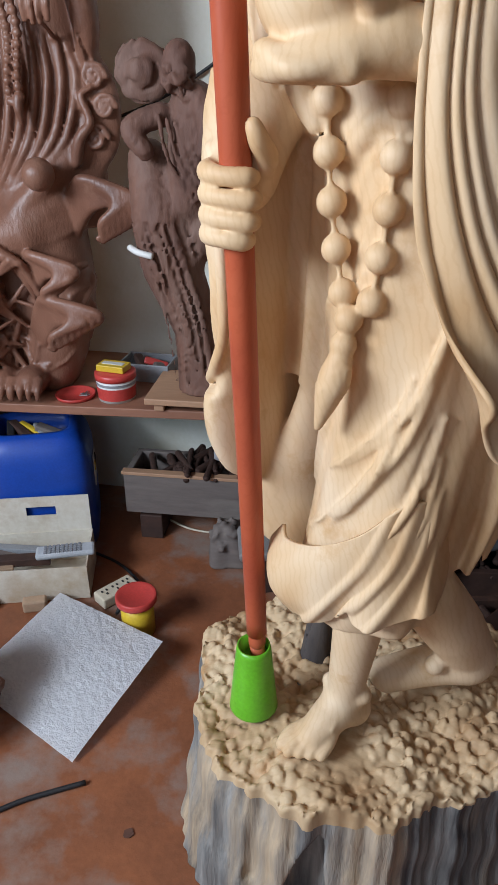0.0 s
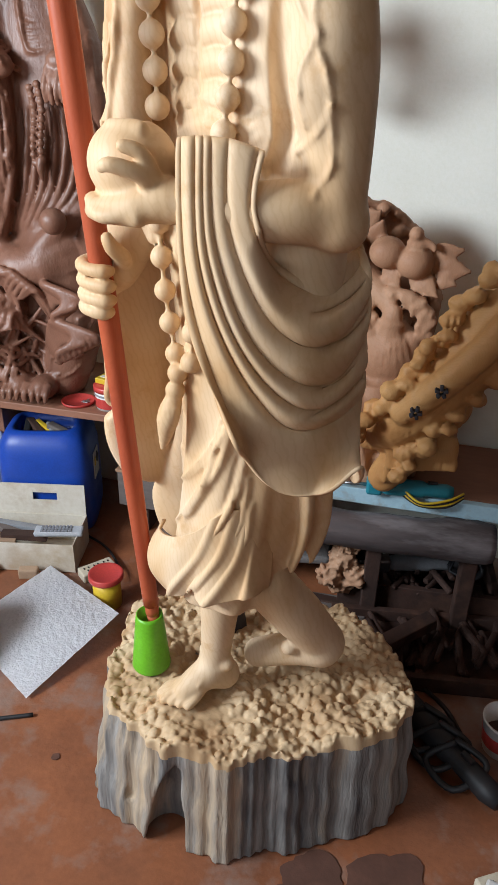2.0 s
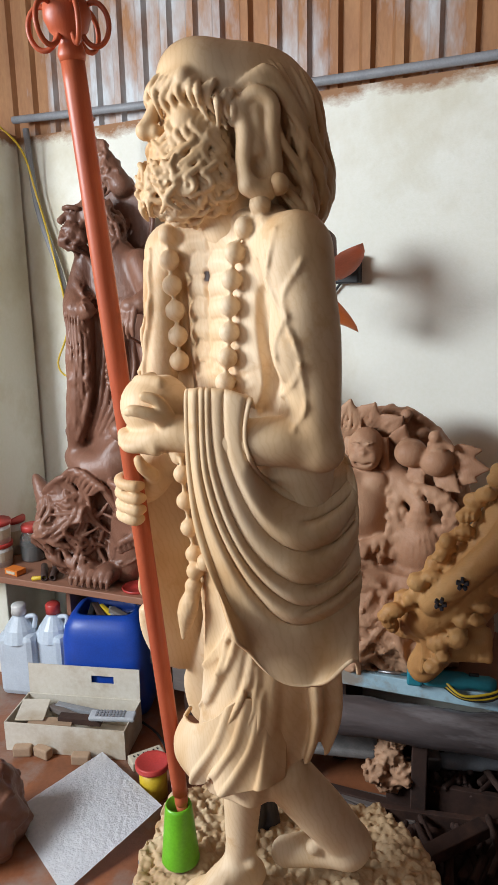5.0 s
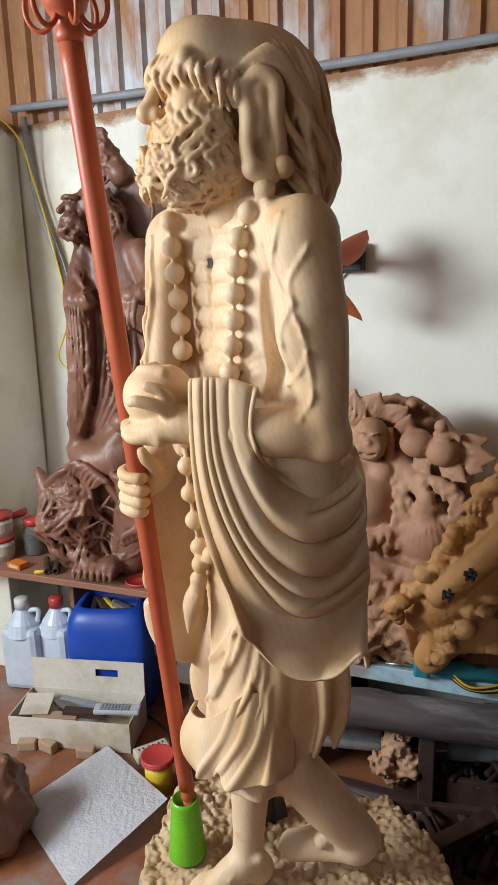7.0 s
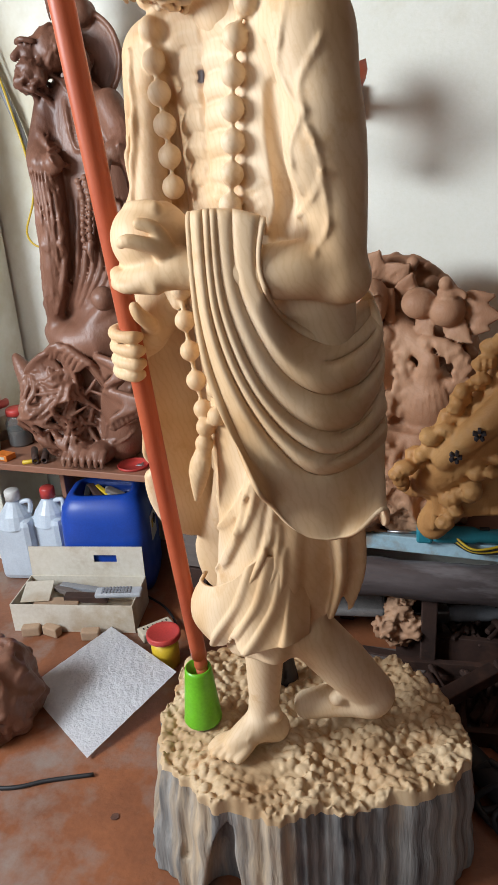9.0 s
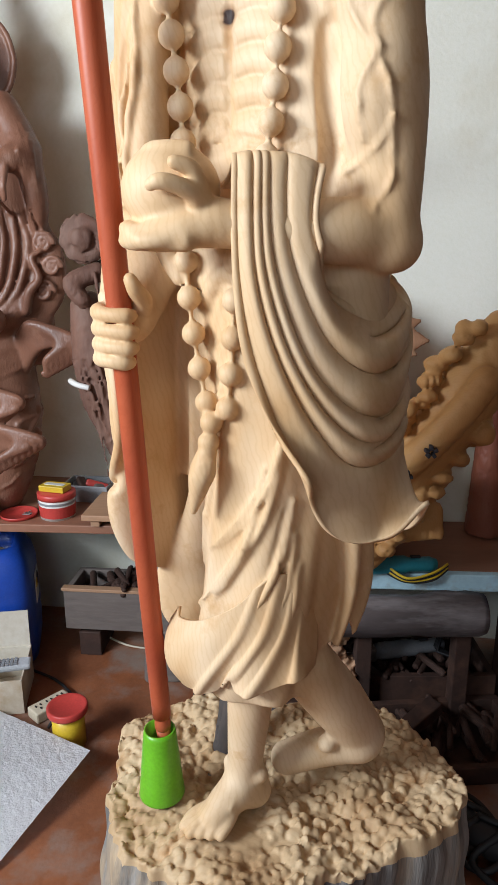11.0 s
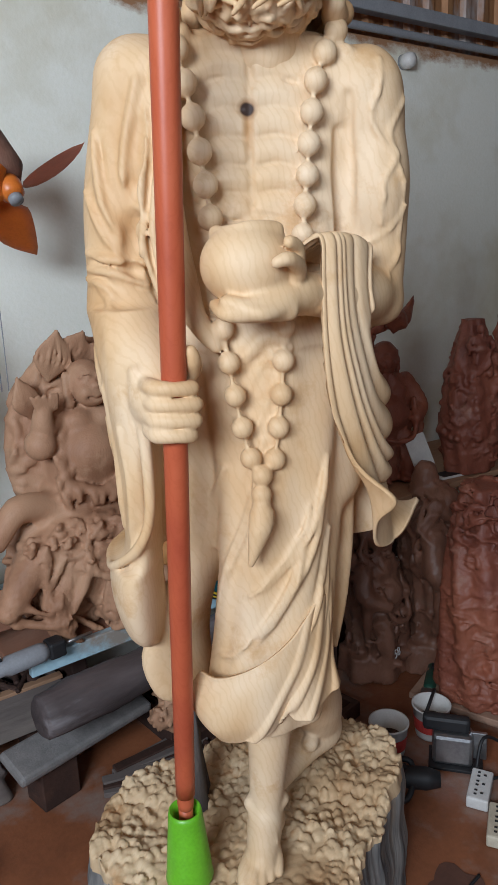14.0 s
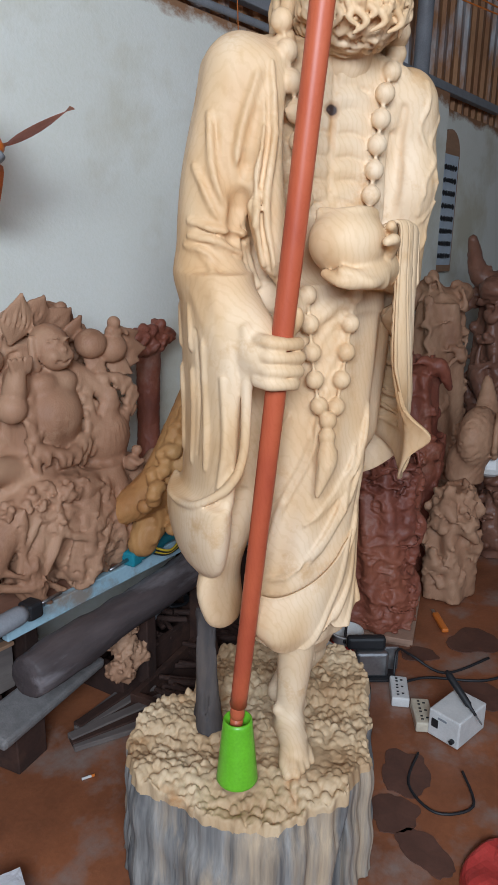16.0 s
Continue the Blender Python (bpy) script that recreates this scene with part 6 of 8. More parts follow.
laughing_carving()


def golden_carving():
    S = Carving((0.46, 1.44, 0.50), (1.02, 1.86, 1.34), 0.0075)
    S.chain([(0.54, 1.74, 0.68), (0.62, 1.66, 0.76), (0.72, 1.62, 0.90), (0.83, 1.60, 1.08), (0.90, 1.60, 1.22)], [0.05, 0.07, 0.085, 0.085, 0.06], 0.03)
    S.chain([(0.60, 1.72, 0.55), (0.66, 1.70, 0.66), (0.76, 1.68, 0.82)], [0.05, 0.06, 0.06], 0.03)
    rnd = random.Random(2)
    for i in range(30):
        q = i / 29
        x, z = 0.56 + 0.32 * q, 0.68 + 0.50 * q
        for s in (-1, 1):
            S.ball((x + s * 0.065 + rnd.uniform(-0.02, 0.02), 1.60 - 0.05 * q + rnd.uniform(-0.02, 0.03), z - s * 0.06 + rnd.uniform(-0.02, 0.02)), (rnd.uniform(0.022, 0.036), 0.026, rnd.uniform(0.016, 0.028)), 0.004)
    S.chain([(0.63, 1.585, 0.83), (0.71, 1.54, 0.93), (0.78, 1.52, 1.02), (0.84, 1.52, 1.11)], 0.04, 0.008)
    S.ball((0.625, 1.60, 0.945), 0.022, 0.004)
    S.ball((0.625, 1.605, 0.90), (0.035, 0.028, 0.04), 0.01)
    for i in range(10):
        S.chain([(0.60 + 0.02 * i, 1.66, 0.72), (0.61 + 0.02 * i, 1.65, 0.64), (0.60 + 0.018 * i, 1.66, 0.56 + 0.012 * i)], [0.018, 0.014, 0.005], 0.008)
    ob = carving("cloud_carving", S, M_GOLD, "golden-brown carving of clouds beside the laughing figure")
    return ob


golden_carving()
M_INK = plain("dark_ink", (0.035, 0.035, 0.045), 0.7)
for i in range(4):
    q = i / 3
    bm = bmesh.new()
    for j in range(5):
        a = radians(72 * j + 20 * i)
        box(bm, (0.655 + 0.165 * q + 0.011 * math.cos(a), 1.518 - 0.032 * math.sin(3.14 * min(q + 0.15, 1)), 0.865 + 0.215 * q + 0.011 * math.sin(a)), (0.012, 0.02, 0.009), 0, 0.002, 0, math.degrees(-a))
    tagged(part("ink_mark", bm, M_INK), "small dark flower mark on the golden carving", "mark", "ink marks on the cloud carving")


# ---------------------------------------------------------------- carvings beyond the figure
def fruit_branch(S, pts, seed, r=0.02):
    S.chain(pts, [r, r * 0.8, r * 0.5][:len(pts)], 0.01)
    for i, p in enumerate(spline(pts, 3)):
        petals(S, p, (0.05, 0.04, 0.045), 6, seed + i, 0.022, 0.003)
        curls(S, p, (0.05, 0.045, 0.05), 6, seed + 50 + i, 0.007, 0.05, 0.004, 0.0)


def second_laughing():
    S = Carving((1.10, 1.50, 0.665), (1.98, 2.02, 1.50), 0.009)
    figure(S, 1.60, 1.78, 0.67, 0.56, -22, 1.05, 5)
    fruit_branch(S, [(1.50, 1.78, 1.24), (1.36, 1.72, 1.17), (1.20, 1.70, 1.22)], 20)
    S.ball((1.60, 1.72, 1.30), (0.05, 0.05, 0.045), 0.01)
    petals(S, (1.60, 1.74, 1.30), (0.07, 0.05, 0.05), 14, 12, 0.03)
    S.chain([(1.52, 1.74, 1.28), (1.49, 1.73, 1.38)], [0.03, 0.006], 0.01)
    S.chain([(1.68, 1.74, 1.30), (1.74, 1.74, 1.38)], [0.03, 0.006], 0.01)
    return carving("fruit_bearer_carving", S, M_RED, "reddish carved laughing figure under a fruit branch")


second_laughing()


def flat_group(x, y, z, w, h, seed, material, label, name="relief_carving"):
    """A crowded carving: small seated forms among clouds and leaves."""
    S = Carving((x - w, y - w * 0.8, z - 0.005), (x + w, y + w * 0.8, z + h + 0.06), 0.010)
    S.stack([(z, x, y, w * 0.6, w * 0.45, 0), (z + h * 0.35, x, y, w * 0.68, w * 0.5, 0), (z + h * 0.7, x, y, w * 0.5, w * 0.4, 0), (z + h, x, y, w * 0.22, w * 0.2, 0)], 0.04, (7, 0.03 * w, seed, 12))
    rnd = random.Random(seed)
    for i in range(4):
        a = rnd.uniform(-1.2, 1.2) - 1.57
        figure(S, x + 0.45 * w * math.cos(a), y + 0.38 * w * math.sin(a), z + h * (0.08 + 0.2 * i), h * 0.30, math.degrees(a) + 90, 1.1, seed + i)
    petals(S, (x, y, z + h * 0.4), (w * 0.66, w * 0.5, h * 0.36), 60, seed, 0.12 * w)
    curls(S, (x, y, z + h * 0.5), (w * 0.6, w * 0.48, h * 0.45), 60, seed + 9, 0.045 * w, 0.3 * w, 0.008, 0.3)
    return carving(name, S, material, label)


flat_group(1.26, 1.86, 0.665, 0.17, 0.26, 31, M_RED, "low reddish carving of a crowd among leaves")
flat_group(1.93, 1.60, 0.665, 0.20, 0.62, 33, M_RED, "tall reddish openwork carving on the work table")


def sage(x, y, z, h, turn, seed, material, label):
    S = Carving((x - 0.26 * h - 0.06, y - 0.26 * h - 0.06, z - 0.005), (x + 0.26 * h + 0.06, y + 0.26 * h + 0.06, z + h * 1.10), 0.009)
    figure(S, x, y, z + 0.10 * h, h * 0.9, turn, 0.85, seed)
    S.stack([(z, x, y, 0.22 * h, 0.20 * h, 0), (z + 0.16 * h, x, y, 0.20 * h, 0.18 * h, 0)], 0.02, (6, 0.012, seed, 3))
    S.chain([(x + 0.02, y + 0.10 * h, z + 0.1 * h), (x + 0.03, y + 0.13 * h, z + 0.6 * h), (x, y + 0.10 * h, z + 1.04 * h)], [0.10 * h, 0.14 * h, 0.06 * h], 0.03)
    curls(S, (x, y + 0.06 * h, z + 0.75 * h), (0.20 * h, 0.14 * h, 0.28 * h), 34, seed, 0.022 * h, 0.14 * h, 0.006)
    curls(S, (x, y, z + 0.35 * h), (0.20 * h, 0.19 * h, 0.25 * h), 26, seed + 1, 0.018 * h, 0.12 * h, 0.006)
    return carving("sage_carving", S, material, label)


sage(1.33, 1.60, 0.0, 0.62, 15, 41, M_BROWN, "dark brown carved figure standing on the floor")
sage(1.56, 1.47, 0.0, 0.72, 20, 43, M_BROWN, "dark brown carved figure with a tall back")
text = bpy.data.curves.new("chalk_number", "FONT")
text.body, text.size, text.extrude = "58", 0.045, 0.001
M_CHALK = plain("chalk", (0.75, 0.72, 0.70), 0.9)
text.materials.append(M_CHALK)
tob = new("chalk_number", text)
tob.matrix_basis = pose(1.285, 1.458, 0.115, 82, 0, 12)
tagged(tob, "white chalk number on the dark carved figure", "writing")


def red_tower():
    S = Carving((1.10, 0.88, 0.05), (1.66, 1.42, 1.24), 0.009)
    S.stack([(0.055, 1.38, 1.15, 0.17, 0.15, 0), (0.35, 1.37, 1.15, 0.15, 0.13, 0), (0.65, 1.39, 1.15, 0.15, 0.13, 0), (0.90, 1.42, 1.16, 0.13, 0.12, 0), (1.10, 1.42, 1.16, 0.10, 0.09, 0)], 0.03, (8, 0.012, 0, 9))
    figure(S, 1.34, 1.08, 0.06, 0.40, -35, 1.0, 51)
    figure(S, 1.36, 1.08, 0.45, 0.38, -40, 1.0, 52)
    figure(S, 1.45, 1.10, 0.72, 0.30, -30, 1.0, 53)
    S.ball((1.42, 1.06, 1.02), 0.055, 0.01, True)
    S.ball((1.50, 1.08, 0.98), 0.035, 0.01, True)
    petals(S, (1.40, 1.14, 1.0), (0.14, 0.12, 0.14), 44, 54, 0.026)
    curls(S, (1.40, 1.14, 0.95), (0.15, 0.13, 0.2), 60, 55, 0.011, 0.07, 0.005)
    curls(S, (1.37, 1.14, 0.35), (0.16, 0.15, 0.28), 50, 56, 0.012, 0.09, 0.007)
    ob = carving("crowded_carving", S, M_RED, "tall reddish carving crowded with small figures")
    ob.matrix_basis = Matrix.Translation((0.07, 0.06, 0.053)) @ Matrix.Diagonal((1, 1, 0.70, 1)) @ Matrix.Translation((0, 0, -0.055))
    return ob


red_tower()
M_PALEPLY = surface("worn_pale_board", (0.40, 0.26, 0.18), (0.32, 0.19, 0.13), 7, 0.7, 60, 0.2)
boards("carving_board", [("board", (1.475, 1.235, 0.041), (0.40, 0.36, 0.022), 15), ("batten", (1.34, 1.20, 0.015), (0.05, 0.34, 0.03), 15), ("batten", (1.61, 1.27, 0.015), (0.05, 0.34, 0.03), 15)], M_PALEPLY, "pale wooden board on battens under a carving", "board")


def root_carving(x, y, z, w, h, seed, material, label):
    S = Carving((x - w * 1.1, y - w * 0.9, z - 0.005), (x + w * 1.1, y + w * 0.9, z + h + 0.04), 0.011)
    rnd = random.Random(seed)
    S.stack([(z, x, y, w * 0.55, w * 0.45, 0), (z + h * 0.4, x, y, w * 0.5, w * 0.4, 0), (z + h * 0.8, x, y, w * 0.4, w * 0.3, 0)], 0.04, (5, 0.06 * w, seed, 8))
    for i in range(9):
        a, q = rnd.uniform(0, 6.28), rnd.uniform(0.5, 0.85)
        z0 = z + h * rnd.uniform(0.1, 0.8)
        S.chain([(x, y, z0), (x + 0.5 * w * math.cos(a), y + 0.4 * w * math.sin(a), z0 + 0.05 * h), (x + q * w * math.cos(a + 0.4), y + q * 0.75 * w * math.sin(a + 0.4), z0 + rnd.uniform(-0.1, 0.2) * h)], [0.2 * w, 0.16 * w, 0.07 * w], 0.03)
    petals(S, (x, y, z + h * 0.5), (w * 0.62, w * 0.5, h * 0.42), 40, seed, 0.13 * w)
    curls(S, (x, y, z + h * 0.5), (w * 0.66, w * 0.52, h * 0.45), 40, seed + 3, 0.05 * w, 0.35 * w, 0.008, 0.2)
    return carving("root_carving", S, material, label)


root_carving(1.90, 1.05, 0.0, 0.24, 0.62, 61, M_TAN, "brown carved root with flowers standing on the floor")
root_carving(2.10, 1.32, 0.0, 0.24, 1.20, 66, M_RED, "reddish carved root piled against the others")
root_carving(2.5, 0.95, 0.0, 0.26, 0.5, 67, M_BROWN, "dark carved root lying on the floor")
root_carving(2.75, 1.45, 0.0, 0.36, 1.55, 62, M_TAN, "tall tan root carving beside the wall")
root_carving(3.35, 1.25, 0.0, 0.40, 1.65, 63, M_BROWN, "dark brown root carving with branches")
root_carving(3.15, 0.75, 0.0, 0.36, 1.05, 64, M_BROWN, "brown root carving in the heap")
root_carving(3.95, 0.95, 0.0, 0.40, 1.5, 65, M_TRUNK, "tall dark tree root with knots")


def swirl_root():
    S = Carving((1.98, 0.86, 0.44), (2.52, 1.28, 0.96), 0.010)
    S.ball((2.22, 1.06, 0.66), (0.17, 0.09, 0.15), 0.02)
    S.chain([(2.35, 1.08, 0.60), (2.42, 1.08, 0.75), (2.46, 1.10, 0.90)], [0.08, 0.06, 0.02], 0.03)
    S.chain([(2.20, 1.10, 0.55), (2.20, 1.10, 0.46)], 0.09, 0.02)
    spiral(S, (2.22, 0.975, 0.67), 0.13, 0.016, 2.3, 10)
    return carving("swirl_carving", S, M_TAN, "tan carved root with a smooth spiral")


swirl_root()


def spire():
    S = Carving((1.70, 1.42, 0.66), (2.20, 1.86, 1.80), 0.011)
    S.chain([(2.05, 1.62, 0.68), (2.03, 1.62, 1.0), (2.08, 1.62, 1.35), (2.12, 1.62, 1.72)], [0.10, 0.08, 0.06, 0.012], 0.03)
    for i in range(7):
        curls(S, (2.04 + 0.01 * i, 1.62, 0.85 + 0.12 * i), (0.09 - 0.009 * i, 0.08 - 0.008 * i, 0.08), 14, 70 + i, 0.014, 0.07, 0.006, -0.2)
    ob = carving("spired_carving", S, M_RED, "spiky reddish carving rising to a point")
    ob.matrix_basis = Matrix.Translation((0.17, -0.02, 0.0)) @ Matrix.Translation((0, 0, 0.665)) @ Matrix.Diagonal((1, 1, 0.95, 1)) @ Matrix.Translation((0, 0, -0.665))
    return ob


spire()
S = Carving((0.90, 1.96, 0.47), (1.24, 2.18, 1.30), 0.009)
S.chain([(1.06, 2.07, 0.48), (1.05, 2.07, 0.8), (1.06, 2.07, 1.1)], [0.07, 0.045, 0.05], 0.02)
for i in range(6):
    S.chain([(1.06, 2.07, 1.1), (0.98 + 0.03 * i, 2.05, 1.17), (0.94 + 0.05 * i, 2.05, 1.14 + 0.02 * (i % 2))], [0.035, 0.03, 0.015], 0.01)
petals(S, (1.06, 2.06, 1.16), (0.10, 0.05, 0.05), 26, 3, 0.03)
carving("tree_carving", S, M_RED, "dark carved pine tree with flat tufts")

S = Carving((-0.86, 0.98, -0.01), (-0.52, 1.40, 0.34), 0.009)
S.stack([(0.0, -0.70, 1.19, 0.11, 0.13, 0), (0.12, -0.70, 1.19, 0.13, 0.14, 0), (0.26, -0.71, 1.19, 0.08, 0.09, 0)], 0.03, (7, 0.012, 0, 20))
curls(S, (-0.70, 1.19, 0.14), (0.12, 0.13, 0.13), 40, 5, 0.014, 0.08, 0.008)
carving("carved_lump", S, M_BROWN, "dark brown carved lump of wood on the floor")
S = Carving((0.38, 1.60, 0.06), (0.66, 1.86, 0.36), 0.007)
for c, R in (((0.50, 1.73, 0.22), 0.055), ((0.55, 1.72, 0.16), 0.05), ((0.46, 1.71, 0.15), 0.05), ((0.52, 1.72, 0.28), 0.04), ((0.50, 1.73, 0.12), 0.05)):
    S.ball(c, R * 0.8, 0.01)
    petals(S, c, (R * 0.85, R * 0.85, R * 0.85), 30, int(c[0] * 900), 0.015, 0.002)
carving("cone_carving", S, M_TAN, "small brown carving like clustered pine cones")

# ---------------------------------------------------------------- loose things
M_JERRY = plain("blue_plastic", (0.015, 0.07, 0.42), 0.38)
M_JUG = plain("milky_plastic", (0.62, 0.70, 0.78), 0.35)
M_REDP = plain("red_plastic", (0.55, 0.06, 0.05), 0.4)
M_WHITEP = plain("white_plastic", (0.72, 0.71, 0.68), 0.4)
M_CARD = surface("white_cardboard", (0.66, 0.61, 0.52), (0.58, 0.52, 0.42), 6, 0.75, 60, 0.1, c3=(0.45, 0.35, 0.24), stain=4)
M_CARD2 = surface("brown_cardboard", (0.42, 0.29, 0.19), (0.36, 0.24, 0.15), 6, 0.8, 60, 0.1)
M_FOIL = surface("aluminium_foil", (0.92, 0.93, 0.95), (0.84, 0.85, 0.88), 60, 0.36, 110, 1.0, 0.15)
M_BLACK = plain("black_rubber", (0.018, 0.018, 0.02), 0.55)
M_GREY = plain("grey_plastic", (0.28, 0.29, 0.31), 0.5)
M_YELLOW = plain("yellow_plastic", (0.70, 0.48, 0.03), 0.4)
M_ORANGE = plain("orange_plastic", (0.72, 0.20, 0.03), 0.35)
M_STEEL = surface("worn_steel", (0.42, 0.42, 0.42), (0.30, 0.30, 0.31), 20, 0.35, 90, 0.1, 0.9)
M_TEAL = plain("teal_plastic", (0.03, 0.25, 0.32), 0.4)
M_CREAM = plain("cream_plastic", (0.62, 0.55, 0.42), 0.45)
M_PURPLE = plain("purple_plastic", (0.16, 0.04, 0.30), 0.35)
M_GLASS, N, L, bs = nodes_of("clear_glass")
bs.inputs["Base Color"].default_value = (0.85, 0.9, 0.88, 1)
bs.inputs["Roughness"].default_value, bs.inputs["Transmission Weight"].default_value = 0.08, 0.9
M_WRAP = surface("grey_woven_wrap", (0.25, 0.235, 0.225), (0.17, 0.16, 0.155), 30, 0.5, 160, 0.4)
M_DENIM = surface("blue_plastic_bag", (0.20, 0.24, 0.38), (0.12, 0.15, 0.26), 14, 0.35, 60, 0.5)
M_STAIN = surface("dark_floor_stain", (0.085, 0.04, 0.028), (0.13, 0.058, 0.038), 12, 0.6, 70, 0.2)


def thing(name, m, label, category, *pieces, group=""):
    """A thing of parts: each piece is (name, function that fills a bmesh, material, label)."""
    ob = empty(name, m, label, category, group)
    for nm, fill, mt, lb in pieces:
        bm = bmesh.new()
        fill(bm)
        part(nm, bm, mt, ob, lb, smooth=nm in SMOOTH)
    return ob


SMOOTH = {"cap", "lid", "tub", "neck", "cable", "plug", "rod", "jar", "string", "hub", "motor", "bowl", "bulb", "conduit", "spout", "tube", "ball", "handle_bar", "body_tube", "lid_disc", "can"}


def cabl(name, pts, r, material, label, category="cable"):
    ob = empty(name, Matrix(), label, category)
    bm = bmesh.new()
    tube(bm, pts, r, 8)
    part("cable", bm, material, ob, smooth=True)
    return ob


# blue canister with an open top full of scrap
def canister_body(bm):
    rings = []
    for z, sx, sy in ((0.0, 0.15, 0.12), (0.012, 0.172, 0.142), (0.06, 0.18, 0.15), (0.13, 0.182, 0.152), (0.15, 0.178, 0.148), (0.17, 0.182, 0.152), (0.34, 0.178, 0.148), (0.39, 0.168, 0.138), (0.425, 0.148, 0.118), (0.437, 0.128, 0.098), (0.436, 0.115, 0.085), (0.39, 0.11, 0.08), (0.36, 0.105, 0.075)):
        rings.append([bm.verts.new((sx * math.copysign(abs(math.cos(a)) ** 0.42, math.cos(a)), sy * math.copysign(abs(math.sin(a)) ** 0.42, math.sin(a)), z + 0.002)) for a in (2 * math.pi * (k + 0.5) / 48 for k in range(48))])
    for a, b in zip(rings, rings[1:]):
        for k in range(48):
            bm.faces.new((a[k], a[(k + 1) % 48], b[(k + 1) % 48], b[k]))
    bm.faces.new(rings[0])
    bm.faces.new(rings[-1])


blue = thing("blue_canister", pose(-0.705, 2.03, 0, 0, 0, 14), "large blue plastic canister with cut-open top", "canister",
             ("tub", canister_body, M_JERRY, ""),
             ("sticker", lambda bm: box(bm, (0.1815, -0.02, 0.27), (0.003, 0.09, 0.11)), M_WHITEP, "white warning sticker"),
             ("sticker_mark", lambda bm: box(bm, (0.184, -0.01, 0.29), (0.003, 0.035, 0.035), 0, 0, 45), M_INK, "dark diamond mark"),
             ("sticker_patch", lambda bm: box(bm, (0.184, -0.045, 0.285), (0.003, 0.022, 0.03)), M_YELLOW, "yellow mark"))
for i, (mt, a, lb, w) in enumerate(((M_BLACK, 20, "black handled tool in the canister", 0.026), (M_DARKWOOD, 50, "dark wooden offcut in the canister", 0.03), (M_YELLOW, 62, "yellow tube in the canister", 0.022), (M_GREY, 40, "grey tool in the canister", 0.018), (M_GREYWOOD, 75, "wooden brush in the canister", 0.034))):
    thing("tool", pose(-0.77 + 0.035 * i, 1.99 + 0.012 * (i % 3), 0.415, 12, 0, a), lb, "tool", ("grip", lambda bm, w=w: box(bm, (0, 0, 0), (w, 0.13, w * 0.8), 0, 0.006), mt, ""), ("tip", lambda bm, w=w: box(bm, (0, -0.075, 0), (w * 0.6, 0.03, w * 0.4), 0, 0.002), M_STEEL, "metal tip"))


def jug_body(bm):
    box(bm, (0, 0, 0.11), (0.13, 0.10, 0.22), 0, 0.022)
    lathe(bm, [(0.062, 0.19), (0.05, 0.23), (0.022, 0.27), (0.018, 0.285), (0.0, 0.285)], seg=20)


for x, y, a, cap in ((-1.135, 1.99, 8, M_WHITEP), (-0.995, 2.04, -6, M_REDP)):
    thing("plastic_jug", pose(x, y, 0, 0, 0, a) @ Matrix.Scale(1.32, 4), "translucent white plastic jug with screw cap", "jug",
          ("jug_wall", jug_body, M_JUG, ""), ("cap", lambda bm: lathe(bm, [(0.0, 0.276), (0.024, 0.276), (0.024, 0.305), (0.02, 0.31), (0, 0.31)], seg=20), cap, "screw cap"),
          ("handle_bar", lambda bm: tube(bm, [(0.05, 0, 0.23), (0.055, 0, 0.27), (0.015, 0, 0.262)], 0.008, 8), M_JUG, "moulded handle"), group="jugs under the shelf")


# white cardboard box with a raised flap, tools inside
WALLS = (((0, -0.10, 0.062), (0.48, 0.004, 0.12)), ((0, 0.10, 0.062), (0.48, 0.004, 0.12)), ((-0.238, 0, 0.062), (0.004, 0.196, 0.12)), ((0.238, 0, 0.062), (0.004, 0.196, 0.12)), ((0, 0, 0.004), (0.47, 0.196, 0.004)))


def flap(bm):
    for c, s in (((-0.0995, 0.128, 0.185), (0.269, 0.004, 0.13)), ((0.183, 0.128, 0.185), (0.108, 0.004, 0.13)), ((0.082, 0.128, 0.1515), (0.0935, 0.004, 0.062)), ((0.082, 0.128, 0.232), (0.0935, 0.004, 0.036))):
        vs = box(bm, (0, 0, 0), s)
        bmesh.ops.transform(bm, matrix=pose(0, 0.105, 0.12, -3, 0, 0) @ Matrix.Translation((c[0], 0, c[2] - 0.12)), verts=vs)


carton = thing("cardboard_box", pose(-0.72, 1.745, 0, 0, 0, 10), "open white cardboard box holding tools", "box", *[("panel", lambda bm, c=c, s=s: box(bm, c, s), M_CARD, "") for c, s in WALLS], ("flap", flap, M_CARD, "raised lid flap with a hand hole"))
for dx, dy, a, mt, s, lb in ((-0.17, 0.0, 12, M_CARD, (0.11, 0.13, 0.005), "torn white card in the box"), (-0.04, 0.02, 70, M_GREYWOOD, (0.03, 0.16, 0.02), "wooden strip in the box"), (0.03, -0.01, 95, M_DARKWOOD, (0.04, 0.17, 0.025), "dark wood offcut in the box"), (-0.08, -0.04, 100, M_CARD2, (0.05, 0.17, 0.01), "cardboard strip in the box"), (0.0, 0.05, 84, M_GREY, (0.03, 0.2, 0.02), "grey metal bar in the box")):
    m = pose(-0.72, 1.745, 0, 0, 0, 10) @ pose(dx, dy, 0.115 if mt is M_CARD else 0.095, 4, 3, a)
    bm = bmesh.new()
    box(bm, (0, 0, 0), s, 0, 0.002)
    ob = part("offcut", bm, mt)
    ob.matrix_basis = m
    tagged(ob, lb, "offcut")


def keys(bm):
    for i in range(4):
        for j in range(9):
            box(bm, (-0.06 + 0.013 * j, -0.015 + 0.010 * i, 0.012), (0.008, 0.006, 0.005))


